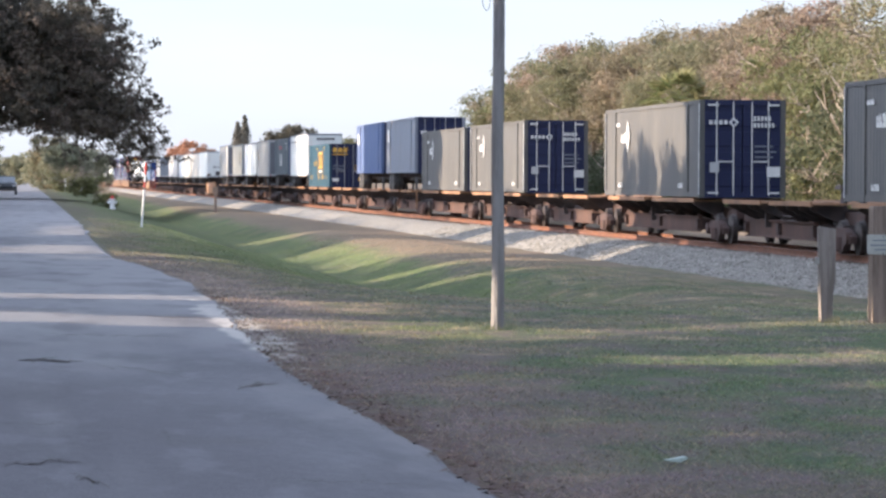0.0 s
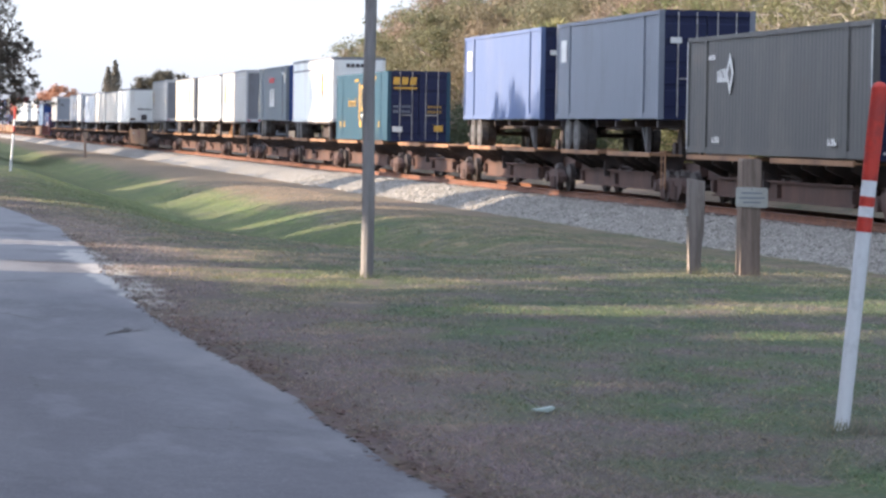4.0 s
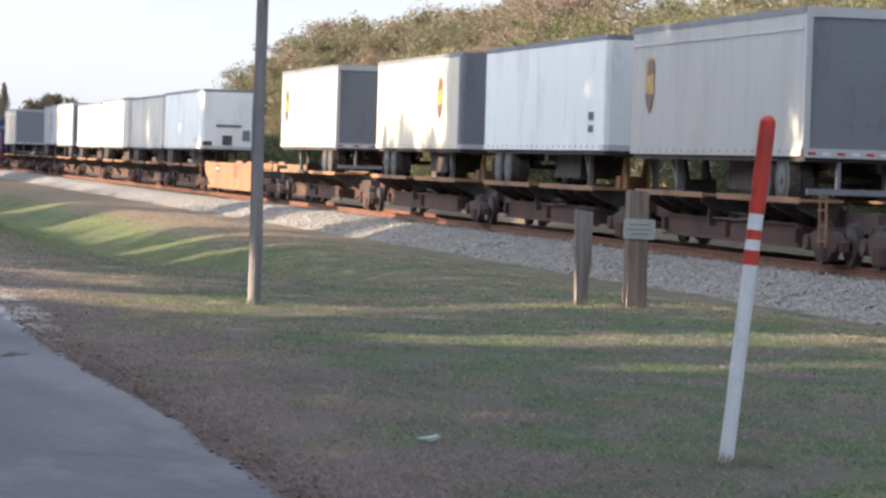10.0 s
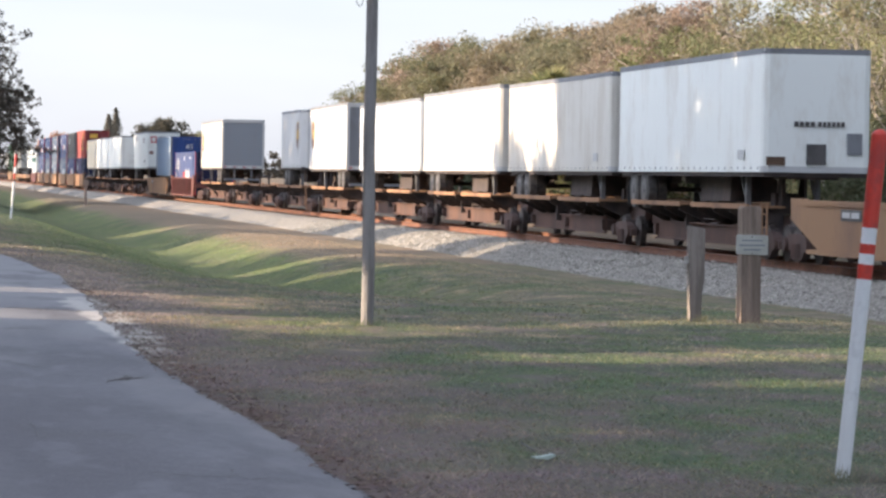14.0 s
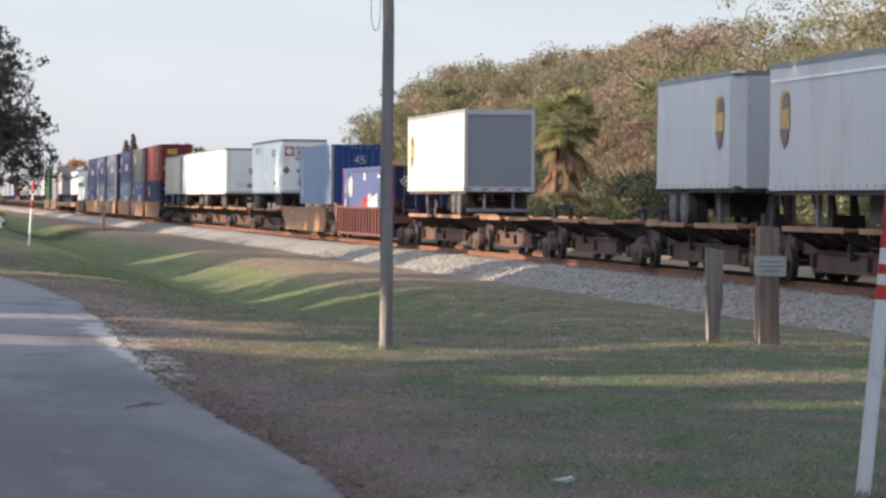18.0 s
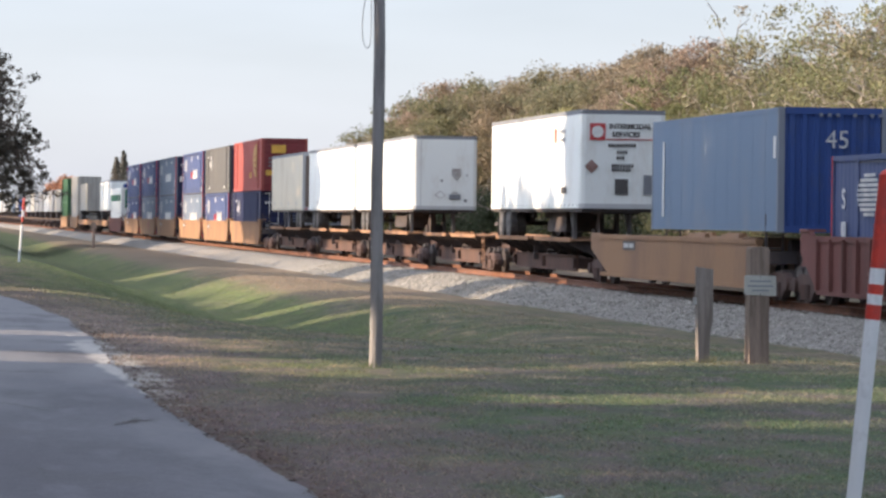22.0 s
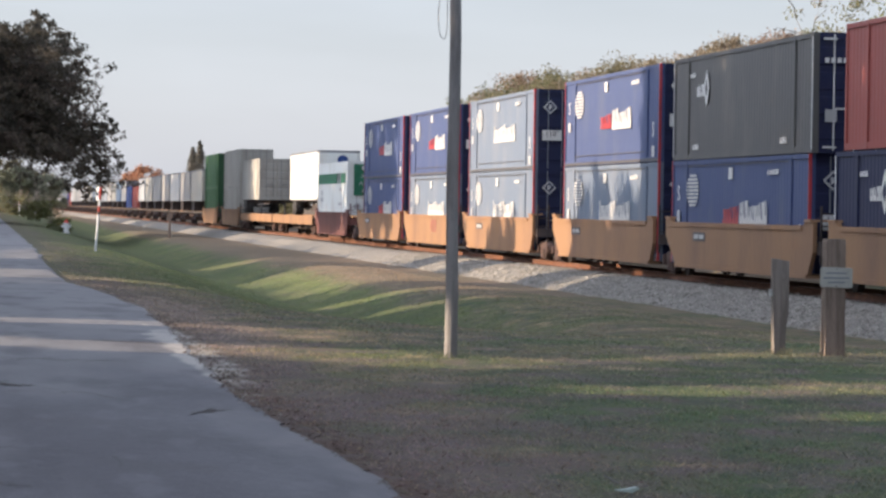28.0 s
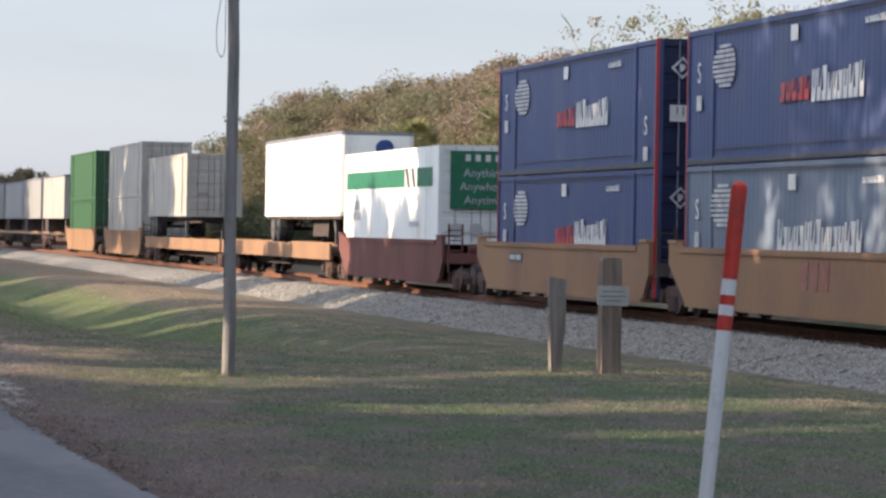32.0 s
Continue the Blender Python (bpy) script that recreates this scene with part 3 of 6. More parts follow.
@cached
def lower_sill_mesh(k):
    """A deep girder plate with flanged edges."""
    return Form().slab([(-0.92, 0.27), (-0.92, 0.31), (-0.84, 0.31), (-0.84, 0.71), (-0.92, 0.71), (-0.92, 0.75), (-0.80, 0.75), (-0.80, 0.27)], "y", 0, k).mesh("side_girder", GIRDER)


@cached
def hose_mesh():
    return Form().loft([(-0.35, 0.0, 0.78), (-0.45, -0.15, 0.55), (-0.48, -0.35, 0.40), (-0.45, -0.55, 0.52), (-0.35, -0.7, 0.74)], [0.03] * 5, 7).mesh("air_hose", BLACK)


@cached
def hitch_mesh(yellow=False):
    f = Form()
    f.slab([(0, 1.02), (0.9, 1.02), (0.30, 2.05), (0.02, 2.05)], "x", -0.30, -0.22)
    f.slab([(0, 1.02), (0.9, 1.02), (0.30, 2.05), (0.02, 2.05)], "x", 0.22, 0.30)
    f.box(-0.45, 0.45, -0.12, 0.45, 2.05, 2.16, 0.03)
    f.box(-0.40, 0.40, 0.35, 0.75, 1.05, 1.55, 0.02)
    return f.mesh("hitch_stand", WELLPAINT if yellow else STEEL_DARK)


@cached
def gear_mesh():
    f = Form()
    f.tube((-0.55, 0, 0.62), (-0.55, 0.9, 0.62), 0.16, 0.16, 12)
    f.box(-0.7, -0.42, 1.2, 1.55, 0.5, 0.8, 0.03)
    f.tube((-0.62, -0.6, 0.85), (-0.62, 2.2, 0.85), 0.03, 0.03, 6)
    f.box(-1.0, -0.45, 1.9, 1.98, 0.55, 0.95)
    return f.mesh("brake_gear", STEEL_DARK)


@cached
def ladder_mesh():
    f = Form()
    for y in (0, 0.42):
        f.box(-1.30, -1.26, y, y + 0.04, 0.35, 1.35)
    for z in (0.45, 0.75, 1.05, 1.30):
        f.box(-1.32, -1.26, 0, 0.46, z, z + 0.03)
    return f.mesh("ladder", TANSTEEL)


def spine_wagon(q0, q1, loaded=None, lead_truck=False):
    """One unit of a skeleton wagon between q0 and q1; its trailing truck is shared with the next unit."""
    L = round(q1 - q0, 1)
    o = rolling("spine_wagon", q0, "rusty brown skeleton wagon unit with tan wheel platforms", "rail wagon", "spine wagons")
    part("centre_sill", sill_mesh(L, lead_truck), None, o)
    for sx in (1, -1):
        for y, k in ((1.9, round((L - 5.0) * 0.48, 1)), (round(L - 2.3 - (L - 5.0) * 0.48, 1), round((L - 5.0) * 0.48, 1))):
            p = part("wheel_platform", shelf_mesh(k), None, o)
            p.matrix_basis = pose(0, y if sx > 0 else y + k, 0, 0, 0, 0 if sx > 0 else 180)
            if sx > 0:
                for j in range(4):
                    part("bracket", bracket_mesh(), None, p).location = (0, 0.4 + j * (k - 0.8) / 3, 0)
    g = part("side_girder", lower_sill_mesh(round(L - 6.6, 1)), None, o)
    g.location = (0, 3.3, 0)
    g = part("side_girder", lower_sill_mesh(round(L - 6.6, 1)), None, o)
    g.matrix_basis = pose(0, L - 3.3, 0, 0, 0, 180)
    b = part("brake_gear", gear_mesh(), None, o)
    b.location = (0, L * 0.45, 0)
    if loaded != "box":
        h = part("hitch_stand", hitch_mesh(280 < q0 < 310), None, o, "folded steel trailer hitch" if loaded is None else "yellow trailer hitch" if 280 < q0 < 310 else "")
        h.matrix_basis = pose(0, 2.6, 0) if loaded == "nose" else pose(0, L - 2.4, 0, 0, 0, 180) if loaded == "tail" else pose(0, 2.6, -0.45)
    part("air_hose", hose_mesh(), None, o).location = (0, 0.3, 0)
    truck(o, L + 0.0)
    if lead_truck:
        truck(o, 1.1)
        part("ladder", ladder_mesh(), None, o).location = (0, 0.3, 0)
    return o


@cached
def well_side_mesh(L, ribs, colour, low):
    """Deep side wall with slanted lower corners and raised shoulders over the ends."""
    f = Form()
    x = -1.42
    top = 1.40 if low else 1.50
    if low:  # a level top with a few small raised blocks
        crest = [(0.5, top), (0.5, 0.80), (0.9, 0.33), (L - 2.9, 0.33), (L - 0.55, 1.0), (L - 0.55, top + 0.06), (L - 1.6, top + 0.06), (L - 1.8, top)]
    else:
        crest = [(0.5, 1.62), (0.5, 0.90), (1.0, 0.33), (L - 1.9, 0.33), (L - 0.55, 1.15), (L - 0.55, 1.62), (L - 1.3, 1.62), (L - 1.5, top), (1.5, top), (1.3, 1.62)]
    f.slab(crest, "x", x, x + 0.10)
    f.box(x - 0.04, x + 0.13, 1.5 if not low else 0.5, L - 1.5 if not low else L - 1.8, top - 0.09, top + 0.03)
    f.box(x - 0.05, x + 0.40, 0.55, 1.25, 1.62, 1.68, 0.02).box(x - 0.05, x + 0.40, L - 1.25, L - 0.6, 1.62, 1.68, 0.02) if not low else f.box(x - 0.02, x + 0.12, 2.2, 4.0, top + 0.03, top + 0.13, 0.02).box(x - 0.02, x + 0.12, 5.6, 7.4, top + 0.03, top + 0.13, 0.02)
    f.box(x - 0.04, x + 0.35, 1.0, L - 2.0, 0.26, 0.36)
    if ribs:
        for i in range(ribs):
            y = 2.1 + i * (L - 4.2) / (ribs - 1)
            f.box(x - 0.09, x, y - 0.06, y + 0.06, 0.36, 1.47)
    return f.mesh("side_wall", {"yellow": WELLPAINT, "maroon": MAROON}[colour])


@cached
def well_end_mesh(colour):
    f = Form()
    f.box(-1.30, 1.30, 0.2, 1.0, 0.85, 1.15, 0.04)
    f.box(-0.5, 0.5, -0.6, 0.6, 0.72, 1.05)
    for x in (-1.30, -0.9):
        f.box(x, x + 0.05, 0.25, 0.30, 0.6, 2.0)
    for z in (0.9, 1.2, 1.5, 1.8):
        f.box(-1.30, -0.85, 0.25, 0.29, z, z + 0.035)
    f.tube((-0.6, 0.7, 1.25), (-0.2, 0.7, 1.25), 0.17, 0.17, 10)
    return f.mesh("end_frame", {"yellow": STEEL_DARK, "maroon": MAROON}[colour])


def well_wagon(q0, q1, colour="yellow", ribs=0, marks=True, lead_truck=True, red_mark=False, low=False):
    L = round(q1 - q0, 1)
    o = rolling("well_wagon", q0, f"{'dusty yellow-brown' if colour == 'yellow' else 'dull maroon'} well wagon with deep {'ribbed' if ribs else 'plain'} sides", "rail wagon", "well wagons")
    for s in (0, 1):
        w = part("side_wall", well_side_mesh(L, ribs, colour, low), None, o)
        w.matrix_basis = pose(0, L if s else 0, 0, 0, 0, 180 if s else 0)
        e = part("end_frame", well_end_mesh(colour), None, o)
        e.matrix_basis = pose(0, L if s else 0, 0, 0, 0, 180 if s else 0)
    part("well_floor", Form().box(-1.3, 1.3, 2.0, L - 2.0, 0.24, 0.30), STEEL_DARK, o)
    truck(o, L + 0.1)
    if lead_truck:
        truck(o, -0.1)
    if marks:
        m = part("number_board", Form().box(-1.436, -1.424, L * 0.68, L * 0.68 + 1.5, 1.02, 1.26), DARKMARK, o, "dark number board")
        for k in (0.12, 0.8):
            part("number_bar", Form().box(-1.446, -1.438, L * 0.68 + k, L * 0.68 + k + 0.55, 1.08, 1.20), GREYVAN, m)
    if red_mark:
        for a, b in ((0.0, 0.5), (0.62, 1.12), (1.24, 1.8)):
            part("marking_stroke", Form().slab([(L * 0.36 + a + 0.06, 0.78), (L * 0.36 + b - 0.1, 0.78), (L * 0.36 + b, 1.32), (L * 0.36 + a, 1.32)], "x", -1.434, -1.424), FADEDRED, o, "faded red painted mark")
    return o


# ---- containers ----
def container(q, L, z, H, side, end, label, ribs=True, half=NEAR, doors="rods", trim=None, posts=None, rods=WHITEMARK, lifts=True):
    """A steel box: local y 0 is the doors, which face the camera."""
    o = rolling("container", q, label, "container", "containers")
    o["bottom"] = z
    posts = posts or side
    d = 0.007
    for s in (-1, 1):
        f = Form()
        if ribs:
            f.ribbed("y", 0.12, L - 0.12, s * (half - 0.045), z + 0.16, z + H - 0.10, d, 0.30, s)
        else:
            outline = [(s * (half - 0.015), 0.1)]
            for k in range(1, int(L / 1.2)):
                outline += [(s * (half - w), k * 1.2 + dy) for w, dy in ((0.015, -0.015), (0.011, -0.015), (0.011, 0.015), (0.015, 0.015))]
            outline += [(s * (half - 0.015), L - 0.1), (s * (half - 0.05), L - 0.1), (s * (half - 0.05), 0.1)]
            f.slab(outline if s < 0 else outline[::-1], "z", z + 0.16, z + H - 0.1)
        part("side_panel", f, side, o)
    part("roof", Form().box(-half + 0.04, half - 0.04, 0.05, L - 0.05, z + H - 0.12, z + H - 0.02), side, o)
    part("floor", Form().box(-half + 0.05, half - 0.05, 0.1, L - 0.1, z + 0.05, z + 0.16), STEEL_DARK, o)
    part("rear_wall", Form().ribbed("x", -half + 0.1, half - 0.1, L - 0.06, z + 0.12, z + H - 0.1, 0.03, 0.28, 1), end, o)
    for s in (-1, 1):
        for y0, y1, m in ((0, 0.14, posts), (L - 0.14, L, posts)):
            part("corner_post", Form().box(*sorted((s * (half - 0.16), s * half)), y0, y1, z, z + H, 0.008), m if trim is None else trim, o)
        part("top_rail", Form().box(*sorted((s * (half - 0.10), s * (half - 0.004))), 0.14, L - 0.14, z + H - 0.12, z + H - 0.01), side, o)
        part("bottom_rail", Form().box(*sorted((s * (half - 0.12), s * (half - 0.004))), 0.14, L - 0.14, z + 0.02, z + 0.18), side, o)
        if L > 13.0 and lifts:  # lifting posts of the long boxes
            for y in (1.9, L - 1.9):
                part("lifting_post", Form().box(*sorted((s * (half - 0.06), s * (half + 0.006))), y - 0.11, y + 0.11, z + 0.02, z + H - 0.01), posts if ribs else side, o)
    part("header", Form().box(-half + 0.16, half - 0.16, 0.0, 0.12, z + H - 0.16, z + H, 0.008), end, o)
    part("sill", Form().box(-half + 0.16, half - 0.16, 0.0, 0.12, z, z + 0.16, 0.008), end, o)
    if doors == "ribbed":
        part("end_wall", Form().ribbed("x", -half + 0.15, half - 0.15, 0.07, z + 0.14, z + H - 0.14, 0.05, 0.28, -1), end, o)
    else:
        for s in (-1, 1):
            x0, x1 = sorted((s * 0.015, s * (half - 0.16)))
            prof = [(0.09, z + 0.16), (0.05, z + 0.16)]
            for k in range(4):
                zz = z + 0.32 + k * (H - 0.7) / 3.7
                prof += [(0.05, zz), (0.028, zz + 0.03), (0.028, zz + 0.42), (0.05, zz + 0.45)]
            prof += [(0.05, z + H - 0.16), (0.09, z + H - 0.16)]
            f = Form().slab(prof, "x", x0, x1)
            door = part("door", f, end, o)
            if doors == "rods":
                for x in (0.28, 0.78):
                    r = part("lock_rod", Form().tube((s * x, 0.005, z + 0.06), (s * x, 0.005, z + H - 0.05), 0.019, 0.019, 6), rods, door, "white door locking rod")
                    r.location = (0, 0, 0)
                part("door_handle", Form().box(*sorted((s * 0.30, s * 0.75)), -0.03, -0.005, z + 1.05, z + 1.09), rods, door)
    return o


def side_mark(o, name, y0, y1, z0, z1, material, label="", half=NEAR):
    """A flat painted mark on the side that faces the road; z from the box's bottom."""
    b = o["bottom"]
    return part(name, Form().box(-half - 0.012, -half - 0.002, y0, y1, b + z0, b + z1), material, o, label)


def side_shape(o, name, outline, material, label="", half=NEAR, lift=0.0):
    b = o["bottom"]
    return part(name, Form().slab([(y, b + z) for y, z in outline], "x", -half - 0.012 - lift, -half - 0.002 - lift), material, o, label)


def end_mark(o, name, x0, x1, z0, z1, material, label="", out=0.0):
    b = o["bottom"]
    return part(name, Form().box(x0, x1, -0.045 - out, -0.030 - out, b + z0, b + z1), material, o, label)


def strokes(o, name, y, z, w, h, n, material, label="", half=NEAR, slant=0.0):
    """A row of n bars, each cut like a letter: writing that is not spelled out. The row reads towards lower y."""
    k = w / n
    for i in range(n):
        a, b = y + i * k + 0.11 * k, y + (i + 1) * k - 0.11 * k
        top = h * (1.0, 0.78, 0.82, 0.95, 0.78, 0.8, 0.92)[(i * 3) % 7]
        c = 0.32 * (b - a)
        outline = [(a, z), (b, z), (b - slant, z + top), (b - c - slant, z + top), (b - c - slant * 0.4, z + 0.42 * top), (a + c - slant * 0.4, z + 0.42 * top), (a + c * (i % 2) - slant, z + top), (a - slant, z + top)]
        if i % 3 == 1:
            outline = [(a, z), (b, z), (b, z + 0.3 * top), (a + 1.6 * c, z + 0.3 * top), (b - slant, z + top), (a - slant, z + top)]
        side_shape(o, name, outline, material, label, half)


def ellipse(cy, cz, ry, rz, n=20, a0=0.0, a1=2 * math.pi):
    return [(cy + ry * math.cos(a0 + (a1 - a0) * i / n), cz + rz * math.sin(a0 + (a1 - a0) * i / n)) for i in range(n if a1 - a0 > 6.2 else n + 1)]


def dark_box(q, z, side=UGREY):
    """Slate-grey long box with white corner posts and a navy door end."""
    o = container(q, 16.15, z, 2.9, side, NAVY, f"{'slate grey' if side is UGREY else 'dark navy'} long container with white edge strips and navy doors")
    L = 16.15
    for y in (0.0, L - 0.08):
        side_mark(o, "edge_strip", y, y + 0.08, 0.1, 2.8, PALEMARK, "white edge strip")
    strokes(o, "emblem_stroke", L - 4.2, 1.75, 1.1, 0.34, 4, WHITEMARK, "white painted emblem")
    side_shape(o, "emblem_ring", [(L - 3.1 - 0.9, 1.95), (L - 3.1 - 1.25, 2.45), (L - 3.1 - 1.6, 1.95), (L - 3.1 - 1.25, 1.45)], WHITEMARK)
    side_shape(o, "emblem_hole", [(L - 3.1 - 1.08, 1.95), (L - 3.1 - 1.25, 2.2), (L - 3.1 - 1.42, 1.95), (L - 3.1 - 1.25, 1.7)], side, lift=0.004)
    for y in (2.5, L - 3.4):
        strokes(o, "number_bar", y, 0.28, 0.75, 0.16, 3, WHITEMARK)
    strokes(o, "number_bar", L - 2.9, 2.3, 0.7, 0.13, 4, WHITEMARK)
    for x in (-1.05, 0.78):
        for zz in (0.12, 2.72):
            end_mark(o, "corner_stripe", x, x + 0.32, zz, zz + 0.05, WHITEMARK)
    for k in range(4):
        end_mark(o, "emblem_stroke", -1.02 + 0.15 * k, -0.92 + 0.15 * k, 2.17, 2.29, WHITEMARK, "white painted emblem", 0.01)
    b = o["bottom"]
    for m, r, y in ((WHITEMARK, 0.15, -0.055), (NAVY, 0.075, -0.065)):
        part("emblem_diamond", Form().slab([(-0.28 - r, b + 2.23), (-0.28, b + 2.23 - r), (-0.28 + r, b + 2.23), (-0.28, b + 2.23 + r)], "y", y, y + 0.02), m, o)
    for k in range(2):
        for j in range(5 + k):
            end_mark(o, "number_bar", 0.32 + 0.11 * j, 0.39 + 0.11 * j, 2.28 - 0.2 * k, 2.41 - 0.2 * k, WHITEMARK, "", 0.01)
    for k in range(3):
        end_mark(o, "number_bar", 0.35, 0.9 + 0.1 * (k % 2), 1.50 - 0.16 * k, 1.55 - 0.16 * k, GREYBLUE, "", 0.01)
    end_mark(o, "label_plate", 0.72, 1.12, 0.62, 0.92, WHITEMARK, "white data plate", 0.01)
    end_mark(o, "label_plate", -1.0, -0.72, 0.75, 1.05, GREYVAN, "", 0.01)
    return o


def stack_box(q, z, pale=False, sign=True):
    """Blue stack-train box with red corner edges, white lettering bars and a striped roundel."""
    m = STACKGREY if pale else STACKBLUE
    o = container(q, 16.0, z, 2.9, m, NAVY, f"{'faded grey-blue' if pale else 'deep blue'} stack-train container with thin red corner edges", rods=GREYBLUE)
    L = 16.0
    for y in (0.0, L - 0.06):
        side_mark(o, "edge_strip", y, y + 0.06, 0.0, 2.9, REDMARK, "red corner edge")
    for x in (-NEAR, NEAR - 0.06):
        part("edge_strip", Form().box(x, x + 0.06, -0.012, -0.002, z, z + 2.9), REDMARK, o, "red corner edge")
    if not pale:
        strokes(o, "name_stroke", 7.5, 1.16, 1.9, 0.46, 5, REDMARK, "red lettering bars", slant=0.05)
        strokes(o, "name_stroke", 4.3, 1.10, 3.1, 0.66, 10, WHITEMARK, "white lettering bars", slant=0.05)
    else:
        strokes(o, "name_stroke", 4.3, 1.10, 5.1, 0.66, 15, WHITEMARK, "white lettering bars", slant=0.05)
    c = (L - 2.9, 2.05)
    for k in range(9):  # a disc of thin stripes
        u = (k - 4) / 4.6
        r = 0.95 * math.sqrt(1 - u * u)
        side_mark(o, "roundel_bar", c[0] - 0.72 * r, c[0] + r, c[1] + 0.47 * u - 0.034, c[1] + 0.47 * u + 0.034, PALEMARK, "white striped roundel" if k == 0 else "")
    b = o["bottom"]
    for y, zz in ((L - 0.95, 1.95), (0.85, 0.95)):
        words("S", 0.62, WHITEMARK, o, pose(-NEAR - 0.012, y, b + zz, 90, 0, -90))
        side_mark(o, "number_plate_bar", y - 0.18, y + 0.18, zz - 0.78, zz - 0.46, PALEMARK)
    side_mark(o, "data_plate", 8.25, 8.7, 2.33, 2.64, WHITEMARK)
    strokes(o, "number_bar", 3.1, 2.42, 1.2, 0.14, 6, WHITEMARK)
    side_mark(o, "rub_rail", 0.1, L - 0.1, 0.04, 0.12, DARKMARK)
    side_mark(o, "panel_seam", 2.05, L - 2.05, 0.33, 0.35, DARKMARK)
    side_mark(o, "panel_seam", 2.05, L - 2.05, 2.72, 2.74, DARKMARK)
    # doors: diamond mark on each side and a height plate
    for x in (-0.72, 0.72):
        b2 = Form().slab([(x - 0.26, b + 2.25), (x, b + 2.5), (x + 0.26, b + 2.25), (x, b + 2.0)], "y", -0.045, -0.03)
        dm = part("diamond_mark", b2, PALEMARK, o, "white outlined diamond mark")
        part("diamond_field", Form().slab([(x - 0.19, b + 2.25), (x, b + 2.43), (x + 0.19, b + 2.25), (x, b + 2.07)], "y", -0.05, -0.046), NAVY, dm)
        part("diamond_sign", Form().slab([(x - 0.07, b + 2.16), (x - 0.02, b + 2.16), (x + 0.07, b + 2.25), (x + 0.05, b + 2.33), (x - 0.07, b + 2.34)], "y", -0.055, -0.051), PALEMARK, dm)
    if sign:
        end_mark(o, "height_plate", -1.0, -0.30, 1.05, 1.42, WHITEMARK, "white height plate", 0.005)
        words("110\"", 0.27, DARKMARK, o, pose(-0.65, -0.058, b + 1.28, 90, 0, 0))
    return o


# ---- trailers ----
@cached
def tyre_mesh():
    return Form().tube((-0.24, 0, 0), (0.0, 0, 0), 0.50, 0.52, 22).tube((0.03, 0, 0), (0.27, 0, 0), 0.52, 0.50, 22).mesh("tyre", BLACK)


@cached
def rim_mesh():
    return Form().tube((-0.256, 0, 0), (-0.18, 0, 0), 0.30, 0.22, 18).tube((-0.29, 0, 0), (-0.24, 0, 0), 0.09, 0.11, 10).mesh("rim", RIM)


def bogie(o, y, z):
    """Two trailer axles with dual tyres below a floor at z."""
    f = Form()
    f.box(-0.55, -0.43, y - 1.6, y + 1.6, z - 0.30, z, 0.0).box(0.43, 0.55, y - 1.6, y + 1.6, z - 0.30, z)
    for k in (-0.63, 0.63):
        f.tube((-0.95, y + k, z - 0.46), (0.95, y + k, z - 0.46), 0.07, 0.07)
        f.box(-0.60, -0.40, y + k - 0.4, y + k + 0.4, z - 0.42, z - 0.30)
    part("bogie_frame", f, STEEL_DARK, o)
    for s in (-1, 1):
        for k in (-0.63, 0.63):
            t = part("tyre", tyre_mesh(), None, o)
            t.matrix_basis = pose(s * 0.98, y + k, z - 0.46, 0, 0, 0 if s < 0 else 180)
            part("rim", rim_mesh(), None, t, "bright wheel rim")
        part("mud_flap", Form().box(*sorted((s * 0.66, s * 1.2)), y + 1.5, y + 1.52, z - 0.9, z - 0.25), BLACK, o)


def landing_gear(o, y, z):
    for s in (-1, 1):
        f = Form().box(s * 0.85 - 0.06, s * 0.85 + 0.06, y - 0.06, y + 0.06, z - 0.95, z).box(s * 0.85 - 0.13, s * 0.85 + 0.13, y - 0.13, y + 0.13, z - 0.99, z - 0.95)
        f.slab([(y, z - 0.75), (y + 0.08, z - 0.75), (y + 0.75, z), (y + 0.62, z)], "x", s * 0.85 - 0.03, s * 0.85 + 0.03)
        part("landing_leg", f, DARKGREY, o)


